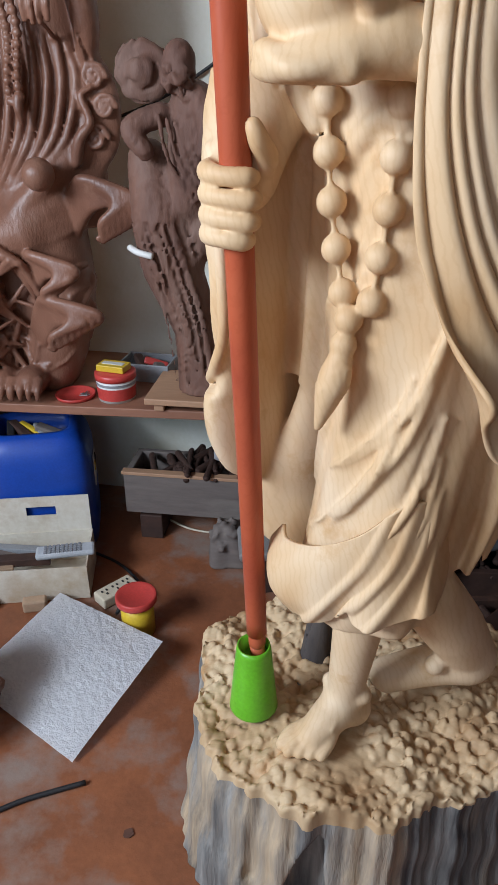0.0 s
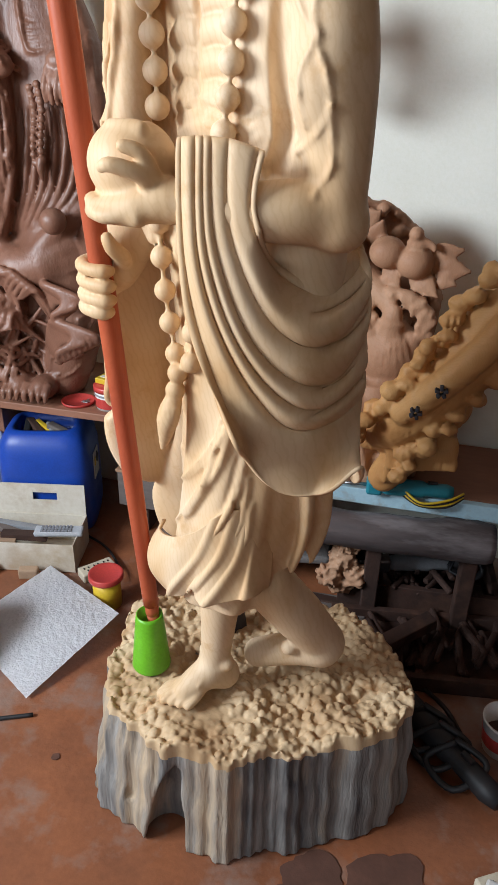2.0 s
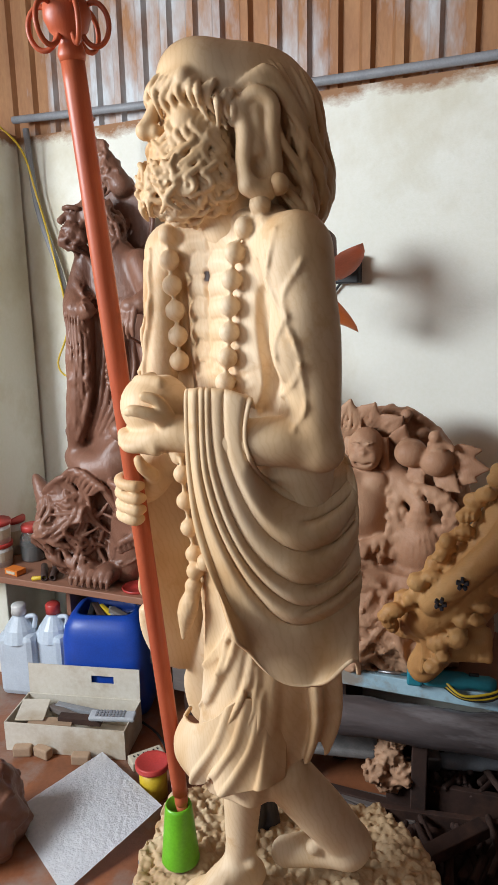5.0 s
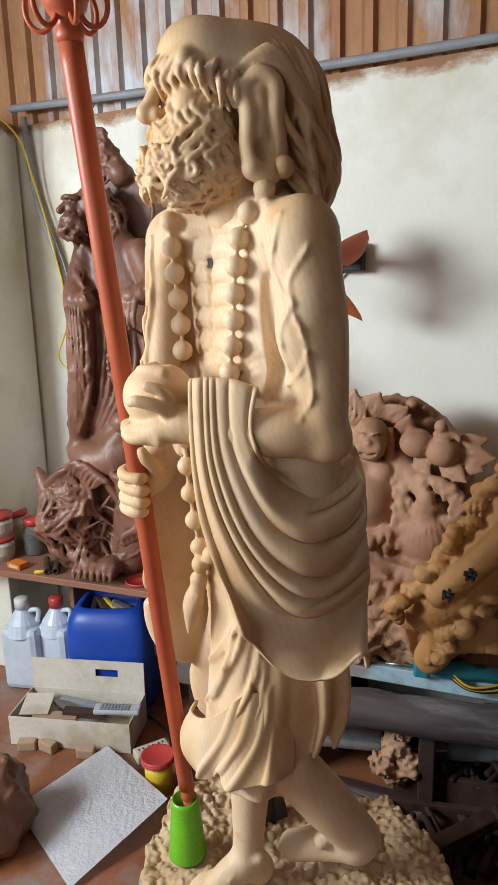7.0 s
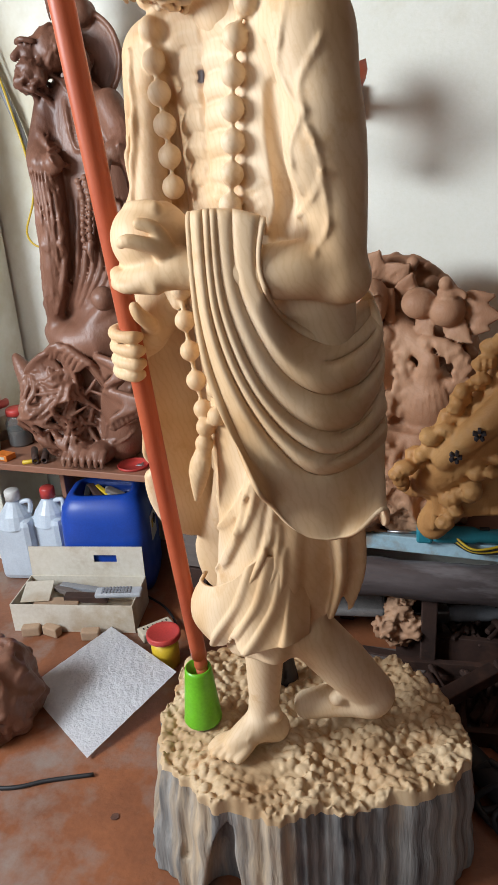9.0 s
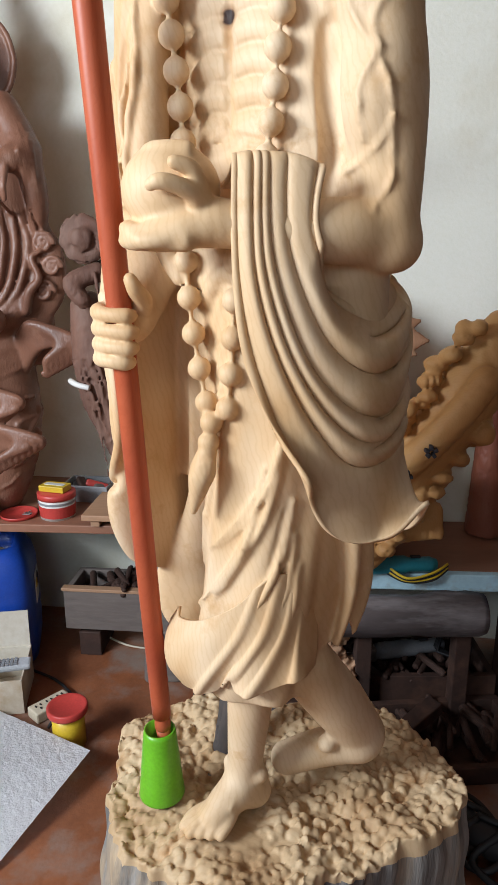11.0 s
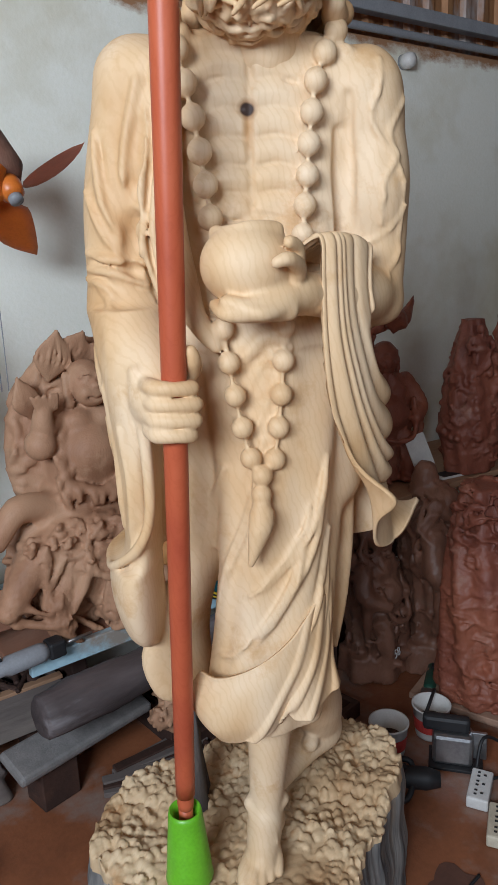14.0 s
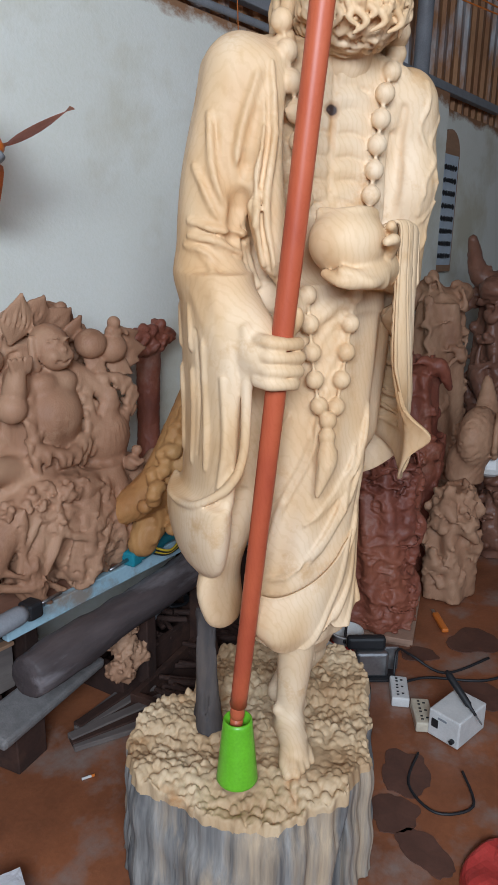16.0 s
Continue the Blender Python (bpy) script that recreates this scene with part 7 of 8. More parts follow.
thing("remote_control", pose(-0.55, 1.75, 0.13, 4, 0, 14), "silver remote control with grey keys", "remote", ("case", lambda bm: box(bm, (0, 0, 0), (0.18, 0.05, 0.02), 0, 0.007), plain("silver_plastic", (0.5, 0.52, 0.55), 0.35), ""), ("keypad", keys, M_GREY, "grey keys"))
for x, y, a in ((-0.86, 1.60, 20), (-0.78, 1.615, -10), (-0.62, 1.625, 15)):
    bm = bmesh.new()
    box(bm, (0, 0, 0.02), (0.07, 0.035, 0.04), 0, 0.006)
    ob = part("wood_chip", bm, M_CARD2)
    ob.matrix_basis = pose(x, y, 0, 0, 0, a)
    tagged(ob, "small brown wood offcut on the floor", "offcut", "offcuts before the box")


# foil-covered board lying aslant
def foil_sheet(bm):
    n = 26
    A, B, C, D = Vector((-0.345, 1.095, 0.012)), Vector((-0.185, 1.425, 0.085)), Vector((-0.555, 1.67, 0.03)), Vector((-0.70, 1.32, 0.012))
    rnd = random.Random(1)
    G = []
    for i in range(n + 1):
        row = []
        for j in range(n + 1):
            u, v = i / n, j / n
            p = A * (1 - u) * (1 - v) + B * u * (1 - v) + C * u * v + D * (1 - u) * v
            row.append(bm.verts.new(p + Vector((0, 0, 0.014 * math.sin(3.1 * u) * math.sin(3.1 * v) + rnd.uniform(-0.0012, 0.0012)))))
        G.append(row)
    for i in range(n):
        for j in range(n):
            bm.faces.new((G[i][j], G[i + 1][j], G[i + 1][j + 1], G[i][j + 1]))
    r = bmesh.ops.solidify(bm, geom=bm.faces[:], thickness=0.007)


thing("foil_board", Matrix(), "square sheet of foil insulation lying on the floor", "sheet", ("sheet", foil_sheet, M_FOIL, ""))

thing("paint_tin", pose(-0.285, 1.56, 0), "yellow tin with a dusty red lid", "tin",
      ("can", lambda bm: lathe(bm, [(0, 0), (0.048, 0), (0.048, 0.11), (0, 0.11)]), M_YELLOW, ""), ("lid", lambda bm: lathe(bm, [(0, 0.108), (0.058, 0.108), (0.06, 0.112), (0.06, 0.128), (0.056, 0.131), (0.05, 0.127), (0, 0.127)]), M_REDP, "dusty red lid"))


def socket_holes(bm):
    for i in (-1, 0, 1):
        for dx, dy in ((-0.008, 0.008), (0.008, 0.008), (0, -0.009)):
            box(bm, (0.038 * i + dx, dy, 0.0385), (0.004, 0.008, 0.003))


def power_strip(x, y, a, label, mt):
    return thing("power_strip", pose(x, y, 0, 0, 0, a), label, "socket", ("case", lambda bm: box(bm, (0, 0, 0.019), (0.13, 0.06, 0.036), 0, 0.005), mt, ""), ("socket_hole", socket_holes, M_BLACK, "dark socket holes"))


power_strip(-0.385, 1.70, 48, "cream power strip with cables on the floor", M_CREAM)
power_strip(1.045, 0.955, 25, "white power strip with a plug", M_WHITEP)
power_strip(0.965, 0.845, 28, "cream power strip on the dusty floor", M_CREAM)
cabl("extension_cable", [(1.08, 0.99, 0.05), (1.13, 1.0, 0.12), (1.22, 0.98, 0.06), (1.26, 0.86, 0.006), (1.45, 0.75, 0.006)], 0.005, M_BLACK, "black power cord curving over the floor")
cabl("extension_cable", [(1.10, 0.96, 0.02), (1.2, 0.9, 0.006), (1.3, 0.72, 0.006), (1.5, 0.6, 0.006)], 0.005, M_BLACK, "black power cord lying on the floor")
cabl("extension_cable", [(0.78, 0.66, 0.02), (0.68, 0.60, 0.006), (0.60, 0.68, 0.006), (0.66, 0.78, 0.006), (0.80, 0.80, 0.006)], 0.004, M_BLACK, "thin black cord looped on the floor")
cabl("extension_cable", [(-0.35, 1.66, 0.03), (-0.36, 1.60, 0.02), (-0.33, 1.62, 0.06), (-0.30, 1.70, 0.03), (-0.42, 1.86, 0.006), (-0.6, 1.95, 0.006)], 0.005, M_BLACK, "black power cord beside the tin")
cabl("extension_cable", [(-0.30, 1.05, 0.006), (-0.42, 1.0, 0.006), (-0.52, 0.95, 0.006), (-0.70, 0.92, 0.006)], 0.006, M_BLACK, "black power cord under the foil board")
cabl("extension_cable", [(-0.06, 2.05, 0.006), (-0.22, 2.08, 0.006), (-0.40, 2.2, 0.02)], 0.004, M_CREAM, "pale wire lying on the floor")

# white power unit with a hand engraver on it
thing("power_unit", pose(0.972, 0.735, 0, 0, 0, -105), "white power unit box with a socket", "machine",
      ("case", lambda bm: box(bm, (0, 0, 0.05), (0.11, 0.16, 0.094), 0, 0.005), M_WHITEP, ""), ("switch", lambda bm: box(bm, (-0.03, -0.0815, 0.055), (0.022, 0.004, 0.028)), M_BLACK, "black switch"), ("knob", lambda bm: lathe(bm, [(0, 0), (0.008, 0), (0.007, 0.012), (0, 0.012)], m=pose(0.035, -0.080, 0.025, 90, 0, 0), seg=14), M_BLACK, "black knob"),
      ("socket_hole", lambda bm: box(bm, (-0.005, -0.0815, 0.078), (0.03, 0.003, 0.006)), M_GREY, "printed line"))
thing("engraving_tool", pose(0.985, 0.735, 0.135, 0, 62, 60), "dark hand engraver resting on the power unit", "tool", ("rod", lambda bm: lathe(bm, [(0, -0.08), (0.004, -0.08), (0.006, -0.05), (0.011, -0.04), (0.012, 0.06), (0.006, 0.08), (0, 0.08)], seg=16), M_BLACK, ""), ("tip", lambda bm: lathe(bm, [(0, -0.11), (0.0025, -0.11), (0.003, -0.08), (0, -0.08)], seg=10), M_STEEL, "steel tip"))


def bucket(x, y, label, seed):
    b = thing("paint_pot", pose(x, y, 0), label, "pot", ("tub", lambda bm: lathe(bm, [(0, 0.002), (0.048, 0.002), (0.050, 0.008), (0.060, 0.105), (0.063, 0.106), (0.063, 0.112), (0.058, 0.112), (0.048, 0.012), (0, 0.012)], seg=32), M_WHITEP, ""),
              ("print_band", lambda bm: lathe(bm, [(0.0535, 0.03), (0.0585, 0.075), (0.0588, 0.075), (0.0538, 0.03)], seg=32), M_REDP, "red printed band"), ("filling", lambda bm: lathe(bm, [(0, 0.05), (0.05, 0.05), (0, 0.056)], seg=24), M_DARKWOOD, "dark dusty contents"), group="paint pots")
    return b


bucket(0.997, 1.25, "white plastic pot holding scraps", 1)
bucket(1.168, 1.215, "white plastic pot with a stick in it", 2)
thing("stick", pose(1.158, 1.215, 0.115, 0, 70, 20), "dark stick lying in the white pot", "stick", ("rod", lambda bm: lathe(bm, [(0, -0.06), (0.006, -0.06), (0.005, 0.06), (0, 0.06)], seg=10), M_BLACK, ""))
thing("power_tool", pose(1.105, 1.09, 0, 0, 0, 35), "grey and black power tool standing on the floor", "tool", ("body", lambda bm: box(bm, (0, 0, 0.06), (0.07, 0.12, 0.10), 0, 0.012), M_STEEL, ""), ("grip", lambda bm: box(bm, (0, 0.02, 0.135), (0.035, 0.14, 0.05), 0, 0.012), M_BLACK, "black grip"), ("blade", lambda bm: box(bm, (0, -0.075, 0.07), (0.012, 0.05, 0.09), 0, 0.003), M_STEEL, "steel guard"), ("foot", lambda bm: box(bm, (0, -0.01, 0.006), (0.10, 0.16, 0.010), 0, 0.002), M_BLACK, "black foot plate"))
thing("cutter_knife", pose(1.60, 0.985, 0.008, 0, 0, 35), "orange cutter knife on the floor", "knife", ("grip", lambda bm: box(bm, (0, 0, 0.002), (0.14, 0.028, 0.018), 0, 0.006), M_ORANGE, ""), ("blade", lambda bm: box(bm, (0.085, 0, 0), (0.05, 0.014, 0.002)), M_STEEL, "steel blade"))
thing("cigarette_end", pose(0.17, 1.57, 0.005, 90, 0, 60), "white cigarette end on the floor", "litter", ("paper", lambda bm: lathe(bm, [(0, -0.018), (0.004, -0.018), (0.004, 0.01), (0, 0.01)], seg=10), M_WHITEP, ""), ("tip", lambda bm: lathe(bm, [(0, 0.0102), (0.0041, 0.0102), (0.0041, 0.02), (0, 0.02)], seg=10), M_ORANGE, "tan filter"))
thing("red_cloth", pose(0.47, 0.44, 0), "crumpled red plastic bag on the floor", "bag", ("wrapper", lambda bm: (bmesh.ops.create_icosphere(bm, subdivisions=4, radius=0.13), [setattr(v, "co", Vector((v.co.x * 1.2, v.co.y, max(0.001, v.co.z * 0.4 + 0.03 * noise.noise(v.co * 14))))) for v in bm.verts]), M_REDP, ""))


def patch(name, c, rx, ry, rz, seed, material, label):
    bm = bmesh.new()
    vs = []
    for i in range(40):
        a = 2 * math.pi * i / 40
        q = 1 + 0.35 * noise.noise(Vector((math.cos(a) * 1.5, math.sin(a) * 1.5, 1.7 * seed))) + 0.08 * noise.noise(Vector((math.cos(a) * 6, math.sin(a) * 6, seed)))
        vs.append(bm.verts.new((rx * q * math.cos(a), ry * q * math.sin(a), 0)))
    bm.faces.new(vs)
    g = bmesh.ops.extrude_face_region(bm, geom=bm.faces[:])
    bmesh.ops.translate(bm, vec=(0, 0, 0.003), verts=[v for v in g["geom"] if isinstance(v, bmesh.types.BMVert)])
    ob = part(name, bm, material)
    ob.matrix_basis = pose(*c, 0.0005, 0, 0, rz)
    return tagged(ob, label, "stain", kind="structure")


for i, (x, y, a, b) in enumerate(((0.545, 0.775, 0.075, 0.06), (0.70, 0.80, 0.10, 0.07), (0.46, 0.66, 0.09, 0.05), (1.21, 0.71, 0.10, 0.07), (1.33, 0.98, 0.07, 0.05), (1.55, 0.83, 0.11, 0.08), (-0.176, 0.94, 0.012, 0.010))):
    patch("floor_stain", (x, y), a, b, 30 * i, i, M_STAIN, "dark round oil stain on the floor")

# trough of dark rods under the shelf, logs, trays
TROUGH_WALLS = (((0, -0.085, 0.09), (0.66, 0.022, 0.15)), ((0, 0.085, 0.09), (0.66, 0.022, 0.15)), ((-0.319, 0, 0.09), (0.022, 0.148, 0.15)), ((0.319, 0, 0.09), (0.022, 0.148, 0.15)), ((0, 0, 0.02), (0.616, 0.148, 0.012)))


TROUGH = pose(-0.08, 2.08, 0.10, 0, 0, -4)
thing("wooden_trough", TROUGH, "grey weathered wooden trough full of dark rods", "trough", *[("panel", lambda bm, c=c, s=s: box(bm, c, s, 0, 0.003), M_GREYWOOD, "") for c, s in TROUGH_WALLS], ("rim", lambda bm: box(bm, (0, -0.086, 0.171), (0.67, 0.03, 0.012), 0, 0.002), M_PLY, "paler rim"))
for x in (-0.25, 0.25):
    bm = bmesh.new()
    box(bm, (x, 0, 0.0475), (0.08, 0.16, 0.095), 0, 0.004)
    ob = part("block", bm, M_DARKWOOD)
    ob.matrix_basis = pose(-0.08, 2.08, 0, 0, 0, -4)
    tagged(ob, "dark wooden block under the trough", "block", "blocks under the trough")


def rods(n, m, size, seed, label, group, along="x", mats=(None,)):
    """Dark cut rods lying in a tray, each a thing of its own."""
    rnd = random.Random(seed)
    bm = bmesh.new()
    lathe(bm, [(0, -0.5), (0.8, -0.5), (1, -0.47), (0.9, 0.2), (1, 0.46), (0.7, 0.5), (0, 0.5)], seg=9)
    first = None
    for i in range(n):
        L, r = rnd.uniform(0.10, 0.20), rnd.uniform(0.009, 0.016)
        p = m @ pose(rnd.uniform(-size[0], size[0]), rnd.uniform(-size[1], size[1]), size[2] + 0.03 * rnd.random(), 90, rnd.uniform(-8, 8), rnd.uniform(-35, 35) + (90 if along == "x" else 0)) @ Matrix.Diagonal((r, r, L, 1))
        if first is None:
            me = bpy.data.meshes.new("rod")
            bm.to_mesh(me)
            me.polygons.foreach_set("use_smooth", [True] * len(me.polygons))
            me.materials.append(M_DARKWOOD)
            first = me
        ob = new("rod", first)
        ob.matrix_basis = p
        tagged(ob, label, "rod", group)
    bm.free()


rods(44, TROUGH, (0.25, 0.035, 0.155), 5, "short dark wooden rod in the trough", "rods in the trough", "y")


def tray(m, w, d, h, label):
    def fill(bm):
        for c, s in (((0, -d / 2, h / 2), (w, 0.022, h)), ((0, d / 2, h / 2), (w, 0.022, h)), ((-w / 2 + 0.011, 0, h / 2), (0.022, d - 0.022, h)), ((w / 2 - 0.011, 0, h / 2), (0.022, d - 0.022, h)), ((0, 0, 0.006), (w - 0.044, d - 0.022, 0.010))):
            box(bm, c, s, 0, 0.002)
    return thing("wooden_tray", m, label, "tray", ("frame", fill, M_DARKWOOD, ""))


T1, T2 = pose(0.775, 1.56, 0, 0, 0, 6), pose(0.76, 1.86, 0.0, 0, 0, 2)
tray(T1, 0.56, 0.29, 0.055, "shallow wooden tray of chisels on the floor")
tray(T2, 0.54, 0.22, 0.12, "dark wooden tray of rods below the log")
rods(34, T1, (0.22, 0.075, 0.03), 6, "dark wooden chisel handle in the tray", "chisels in the tray", "y")
rods(22, T2, (0.20, 0.06, 0.10), 7, "dark wooden rod in the tray", "rods in the upper tray", "y")
thing("wooden_bar", pose(0.66, 1.47, 0.10, 0, -8, 40), "square dark wooden bar lying across the tray", "bar", ("bar", lambda bm: box(bm, (0, 0, 0), (0.38, 0.05, 0.04), 0, 0.004), M_DARKWOOD, ""))
M_LOG = surface("smooth_grey_log", (0.12, 0.094, 0.092), (0.042, 0.032, 0.032), 9, 0.65, 50, 0.8, c3=(0.27, 0.245, 0.25), stain=5, stretch=(0.25, 1, 1))
bm = bmesh.new()
lathe(bm, [(0, 0), (0.055, 0)] + [(0.064 + 0.003 * math.sin(9 * k / 28), 0.01 + 0.87 * k / 28) for k in range(29)] + [(0.06, 0.90), (0, 0.90)], seg=36, m=pose(0.06, 1.665, 0.36, 0, 90, 3))
for v in bm.verts:
    out = Vector((0, v.co.y - 1.66, v.co.z - 0.36))
    p = Vector((v.co.x * 8, v.co.y * 16, v.co.z * 16))
    v.co += out * (0.13 * noise.noise(p) + 0.07 * noise.noise(p * 3.1))
tagged(part("log", bm, M_LOG, smooth=True), "grey-brown round log lying along the table", "log")
for x in (0.60, 0.90):
    bm = bmesh.new()
    box(bm, (x, 1.715, 0.150), (0.05, 0.05, 0.30), 4, 0.004)
    tagged(part("block", bm, M_DARKWOOD), "dark wooden block under the log", "block", "blocks under the log")
bm = bmesh.new()
box(bm, (0.22, 1.80, 0.17), (0.46, 0.13, 0.035), 8, 0.012, 14)
tagged(part("wrapped_plank", bm, M_WRAP), "plank wrapped in grey woven plastic", "plank")
bm = bmesh.new()
box(bm, (0.12, 1.80, 0.075), (0.12, 0.1, 0.146), 8, 0.004)
tagged(part("block", bm, M_DARKWOOD), "dark wooden block under the wrapped plank", "block")
for i in range(7):
    bm = bmesh.new()
    box(bm, (0, 0, 0), (0.30 + 0.02 * (i % 3), 0.035, 0.018), 0, 0.003)
    ob = part("wood_strip", bm, M_DARKWOOD if i % 2 else M_GREYWOOD)
    ob.matrix_basis = pose(0.36 + 0.02 * i, 1.62 + 0.022 * i, 0.012 + 0.006 * (i % 3), 0, 1, -28 + 5 * i)
    tagged(ob, "rough wooden strip lying on the floor", "strip", "strips on the floor")
S = Carving((-0.14, 1.82, -0.01), (0.06, 2.0, 0.18), 0.007)
S.stack([(0.0, -0.05, 1.91, 0.075, 0.06, 0), (0.10, -0.055, 1.91, 0.055, 0.05, 0), (0.15, -0.06, 1.91, 0.03, 0.03, 0)], 0.02, (4, 0.010, 1, 10))
petals(S, (-0.05, 1.90, 0.11), (0.05, 0.04, 0.04), 20, 2, 0.018, 0.004)
tagged(finish("wood_chunk", to_mesh("wood_chunk", [S.skin()]), M_GREYWOOD), "grey chunk of wood with a hollow top", "wood")
S = Carving((1.0, 1.62, 0.30), (1.30, 1.86, 0.62), 0.009)
S.ball((1.12, 1.73, 0.45), (0.10, 0.08, 0.11), 0.02)
curls(S, (1.12, 1.73, 0.45), (0.10, 0.08, 0.11), 34, 4, 0.010, 0.10, 0.01)
S.stack([(0.31, 1.13, 1.75, 0.08, 0.06, 0), (0.45, 1.12, 1.74, 0.08, 0.06, 0)], 0.02)
tagged(finish("plastic_bag", to_mesh("plastic_bag", [S.skin()]), M_DENIM), "crumpled blue-grey plastic bag of scraps", "bag")
bm = bmesh.new()
box(bm, (1.13, 1.75, 0.155), (0.16, 0.16, 0.31), 6, 0.005)
tagged(part("block", bm, M_DARKWOOD), "dark wooden block under the plastic bag", "block")


# hand tools with motors
def hand_tool(m, label, body, mats, L=0.22, group=""):
    return thing("hand_grinder", m, label, "tool", ("body_tube", lambda bm: lathe(bm, [(0, 0), (0.024, 0), (0.028, 0.02), (0.028, L * 0.55), (0.022, L * 0.62), (0.024, L * 0.9), (0.016, L), (0, L)], seg=18, m=pose(0, 0, 0, 0, 90, 0)), mats[0], ""),
                 ("head", lambda bm: box(bm, (-0.025, 0, 0), (0.05, 0.052, 0.05), 0, 0.008), mats[1], "metal gear head"), ("spout", lambda bm: lathe(bm, [(0, 0), (0.006, 0), (0.005, 0.09), (0, 0.09)], seg=10, m=pose(-0.05, 0, 0, 0, -90, 0)), M_STEEL, "steel spindle"), ("switch", lambda bm: box(bm, (L * 0.7, 0, 0.026), (0.03, 0.012, 0.008), 0, 0.002), M_BLACK, "switch"), group=group)


hand_tool(pose(0.715, 1.335, 0.046, 0, 0, -50) @ Matrix.Scale(1.35, 4), "black angle grinder with its cord wound round", 0, (M_BLACK, M_BLACK), 0.29)
for k in range(3):
    cabl("extension_cable", [(0.78 + 0.04 * k, 1.26 - 0.05 * k, 0.09), (0.71 + 0.04 * k, 1.24 - 0.05 * k, 0.03), (0.77 + 0.045 * k, 1.17 - 0.05 * k, 0.02), (0.86 + 0.04 * k, 1.22 - 0.05 * k, 0.07), (0.78 + 0.04 * k, 1.27 - 0.05 * k, 0.09)], 0.009, M_BLACK, "black cord wound round the grinder")
cabl("extension_cable", [(0.72, 1.33, 0.05), (0.66, 1.42, 0.01), (0.72, 1.46, 0.02), (0.80, 1.40, 0.012), (0.85, 1.30, 0.05), (0.90, 1.24, 0.01)], 0.007, M_BLACK, "loop of black cord on the floor")
hand_tool(pose(0.66, 1.83, 0.15, 0, 0, 12), "dark grinder lying on the rods", 0, (M_GREY, M_STEEL), 0.24)
for k in range(4):
    cabl("extension_cable", [(0.86, 1.82 + 0.01 * k, 0.16), (0.90, 1.87, 0.21 + 0.01 * k), (0.97, 1.86 - 0.01 * k, 0.17), (0.93, 1.80, 0.15), (0.86, 1.82 + 0.012 * k, 0.16)], 0.005, M_BLACK, "coiled black cord beside the grinder")
hand_tool(pose(0.60, 1.745, 0.50, 0, 0, 4), "teal power tool lying on the blue rail", 0, (M_TEAL, M_TEAL), 0.22)
hand_tool(pose(0.13, 1.745, 0.50, 0, 0, 182), "grey power tool lying on the blue rail", 0, (M_GREY, M_BLACK), 0.2)
for k in range(4):
    cabl("tool_cable", [(0.66, 1.735, 0.485 + 0.008 * k), (0.72, 1.715 - 0.004 * k, 0.462 + 0.006 * k), (0.80, 1.72, 0.465 + 0.008 * k), (0.85, 1.745, 0.49 + 0.006 * k)], 0.004, M_YELLOW if k % 2 else M_BLACK, "yellow and black cord looped on the rail")
hand_tool(pose(1.30, 1.32, 0.035, 0, 0, 30), "green electric drill lying on the floor", 0, (plain("green_tool", (0.02, 0.09, 0.06), 0.45), M_STEEL), 0.20)

# on the shelf
thing("putty_tub", pose(-0.395, 1.96, 0.569), "white putty tub with red printed label", "tub",
      ("tub", lambda bm: lathe(bm, [(0, 0), (0.056, 0), (0.06, 0.07), (0, 0.07)], seg=32), M_WHITEP, ""), ("label_band", lambda bm: lathe(bm, [(0.0572, 0.008), (0.0602, 0.046), (0.0606, 0.046), (0.0576, 0.008)], seg=32), M_REDP, "red printed label"),
      ("writing_bar", lambda bm: lathe(bm, [(0.0605, 0.052), (0.061, 0.06), (0.0613, 0.06), (0.0608, 0.052)], seg=32), M_GREY, "grey line of print"), ("lid", lambda bm: lathe(bm, [(0, 0.068), (0.063, 0.068), (0.063, 0.085), (0.058, 0.088), (0, 0.085)], seg=32), M_REDP, "red lid"))
thing("blade_box", pose(-0.40, 1.965, 0.667, 0, 0, -14), "small yellow cardboard packet on the tub", "packet", ("packet", lambda bm: box(bm, (0, 0, 0), (0.09, 0.055, 0.02), 0, 0.002), M_YELLOW, ""), ("print_bar", lambda bm: box(bm, (0, 0, 0.0105), (0.07, 0.02, 0.002)), M_WHITEP, "pale print"))
thing("plastic_dish", pose(-0.525, 1.955, 0.569), "upturned red plastic lid holding small nails", "dish", ("lid", lambda bm: lathe(bm, [(0, 0.001), (0.058, 0.001), (0.062, 0.012), (0.058, 0.012), (0.055, 0.005), (0, 0.005)], seg=32), M_REDP, ""))
for i in range(6):
    bm = bmesh.new()
    tube(bm, [(0, 0, 0), (0.025, 0, 0)], 0.0018, 6)
    ob = part("nail", bm, M_STEEL)
    ob.matrix_basis = pose(-0.51 + 0.006 * i, 1.945 + 0.005 * (i % 3), 0.5775, 0, 0, 40 * i)
    tagged(ob, "small steel nail in the red lid", "nail", "nails in the lid")


def tray_fill(bm):
    for c, s in (((0, -0.055, 0.03), (0.17, 0.006, 0.06)), ((0, 0.055, 0.03), (0.17, 0.006, 0.06)), ((-0.082, 0, 0.03), (0.006, 0.104, 0.06)), ((0.082, 0, 0.03), (0.006, 0.104, 0.06)), ((0, 0, 0.004), (0.16, 0.104, 0.006))):
        box(bm, c, s, 0, 0.002)


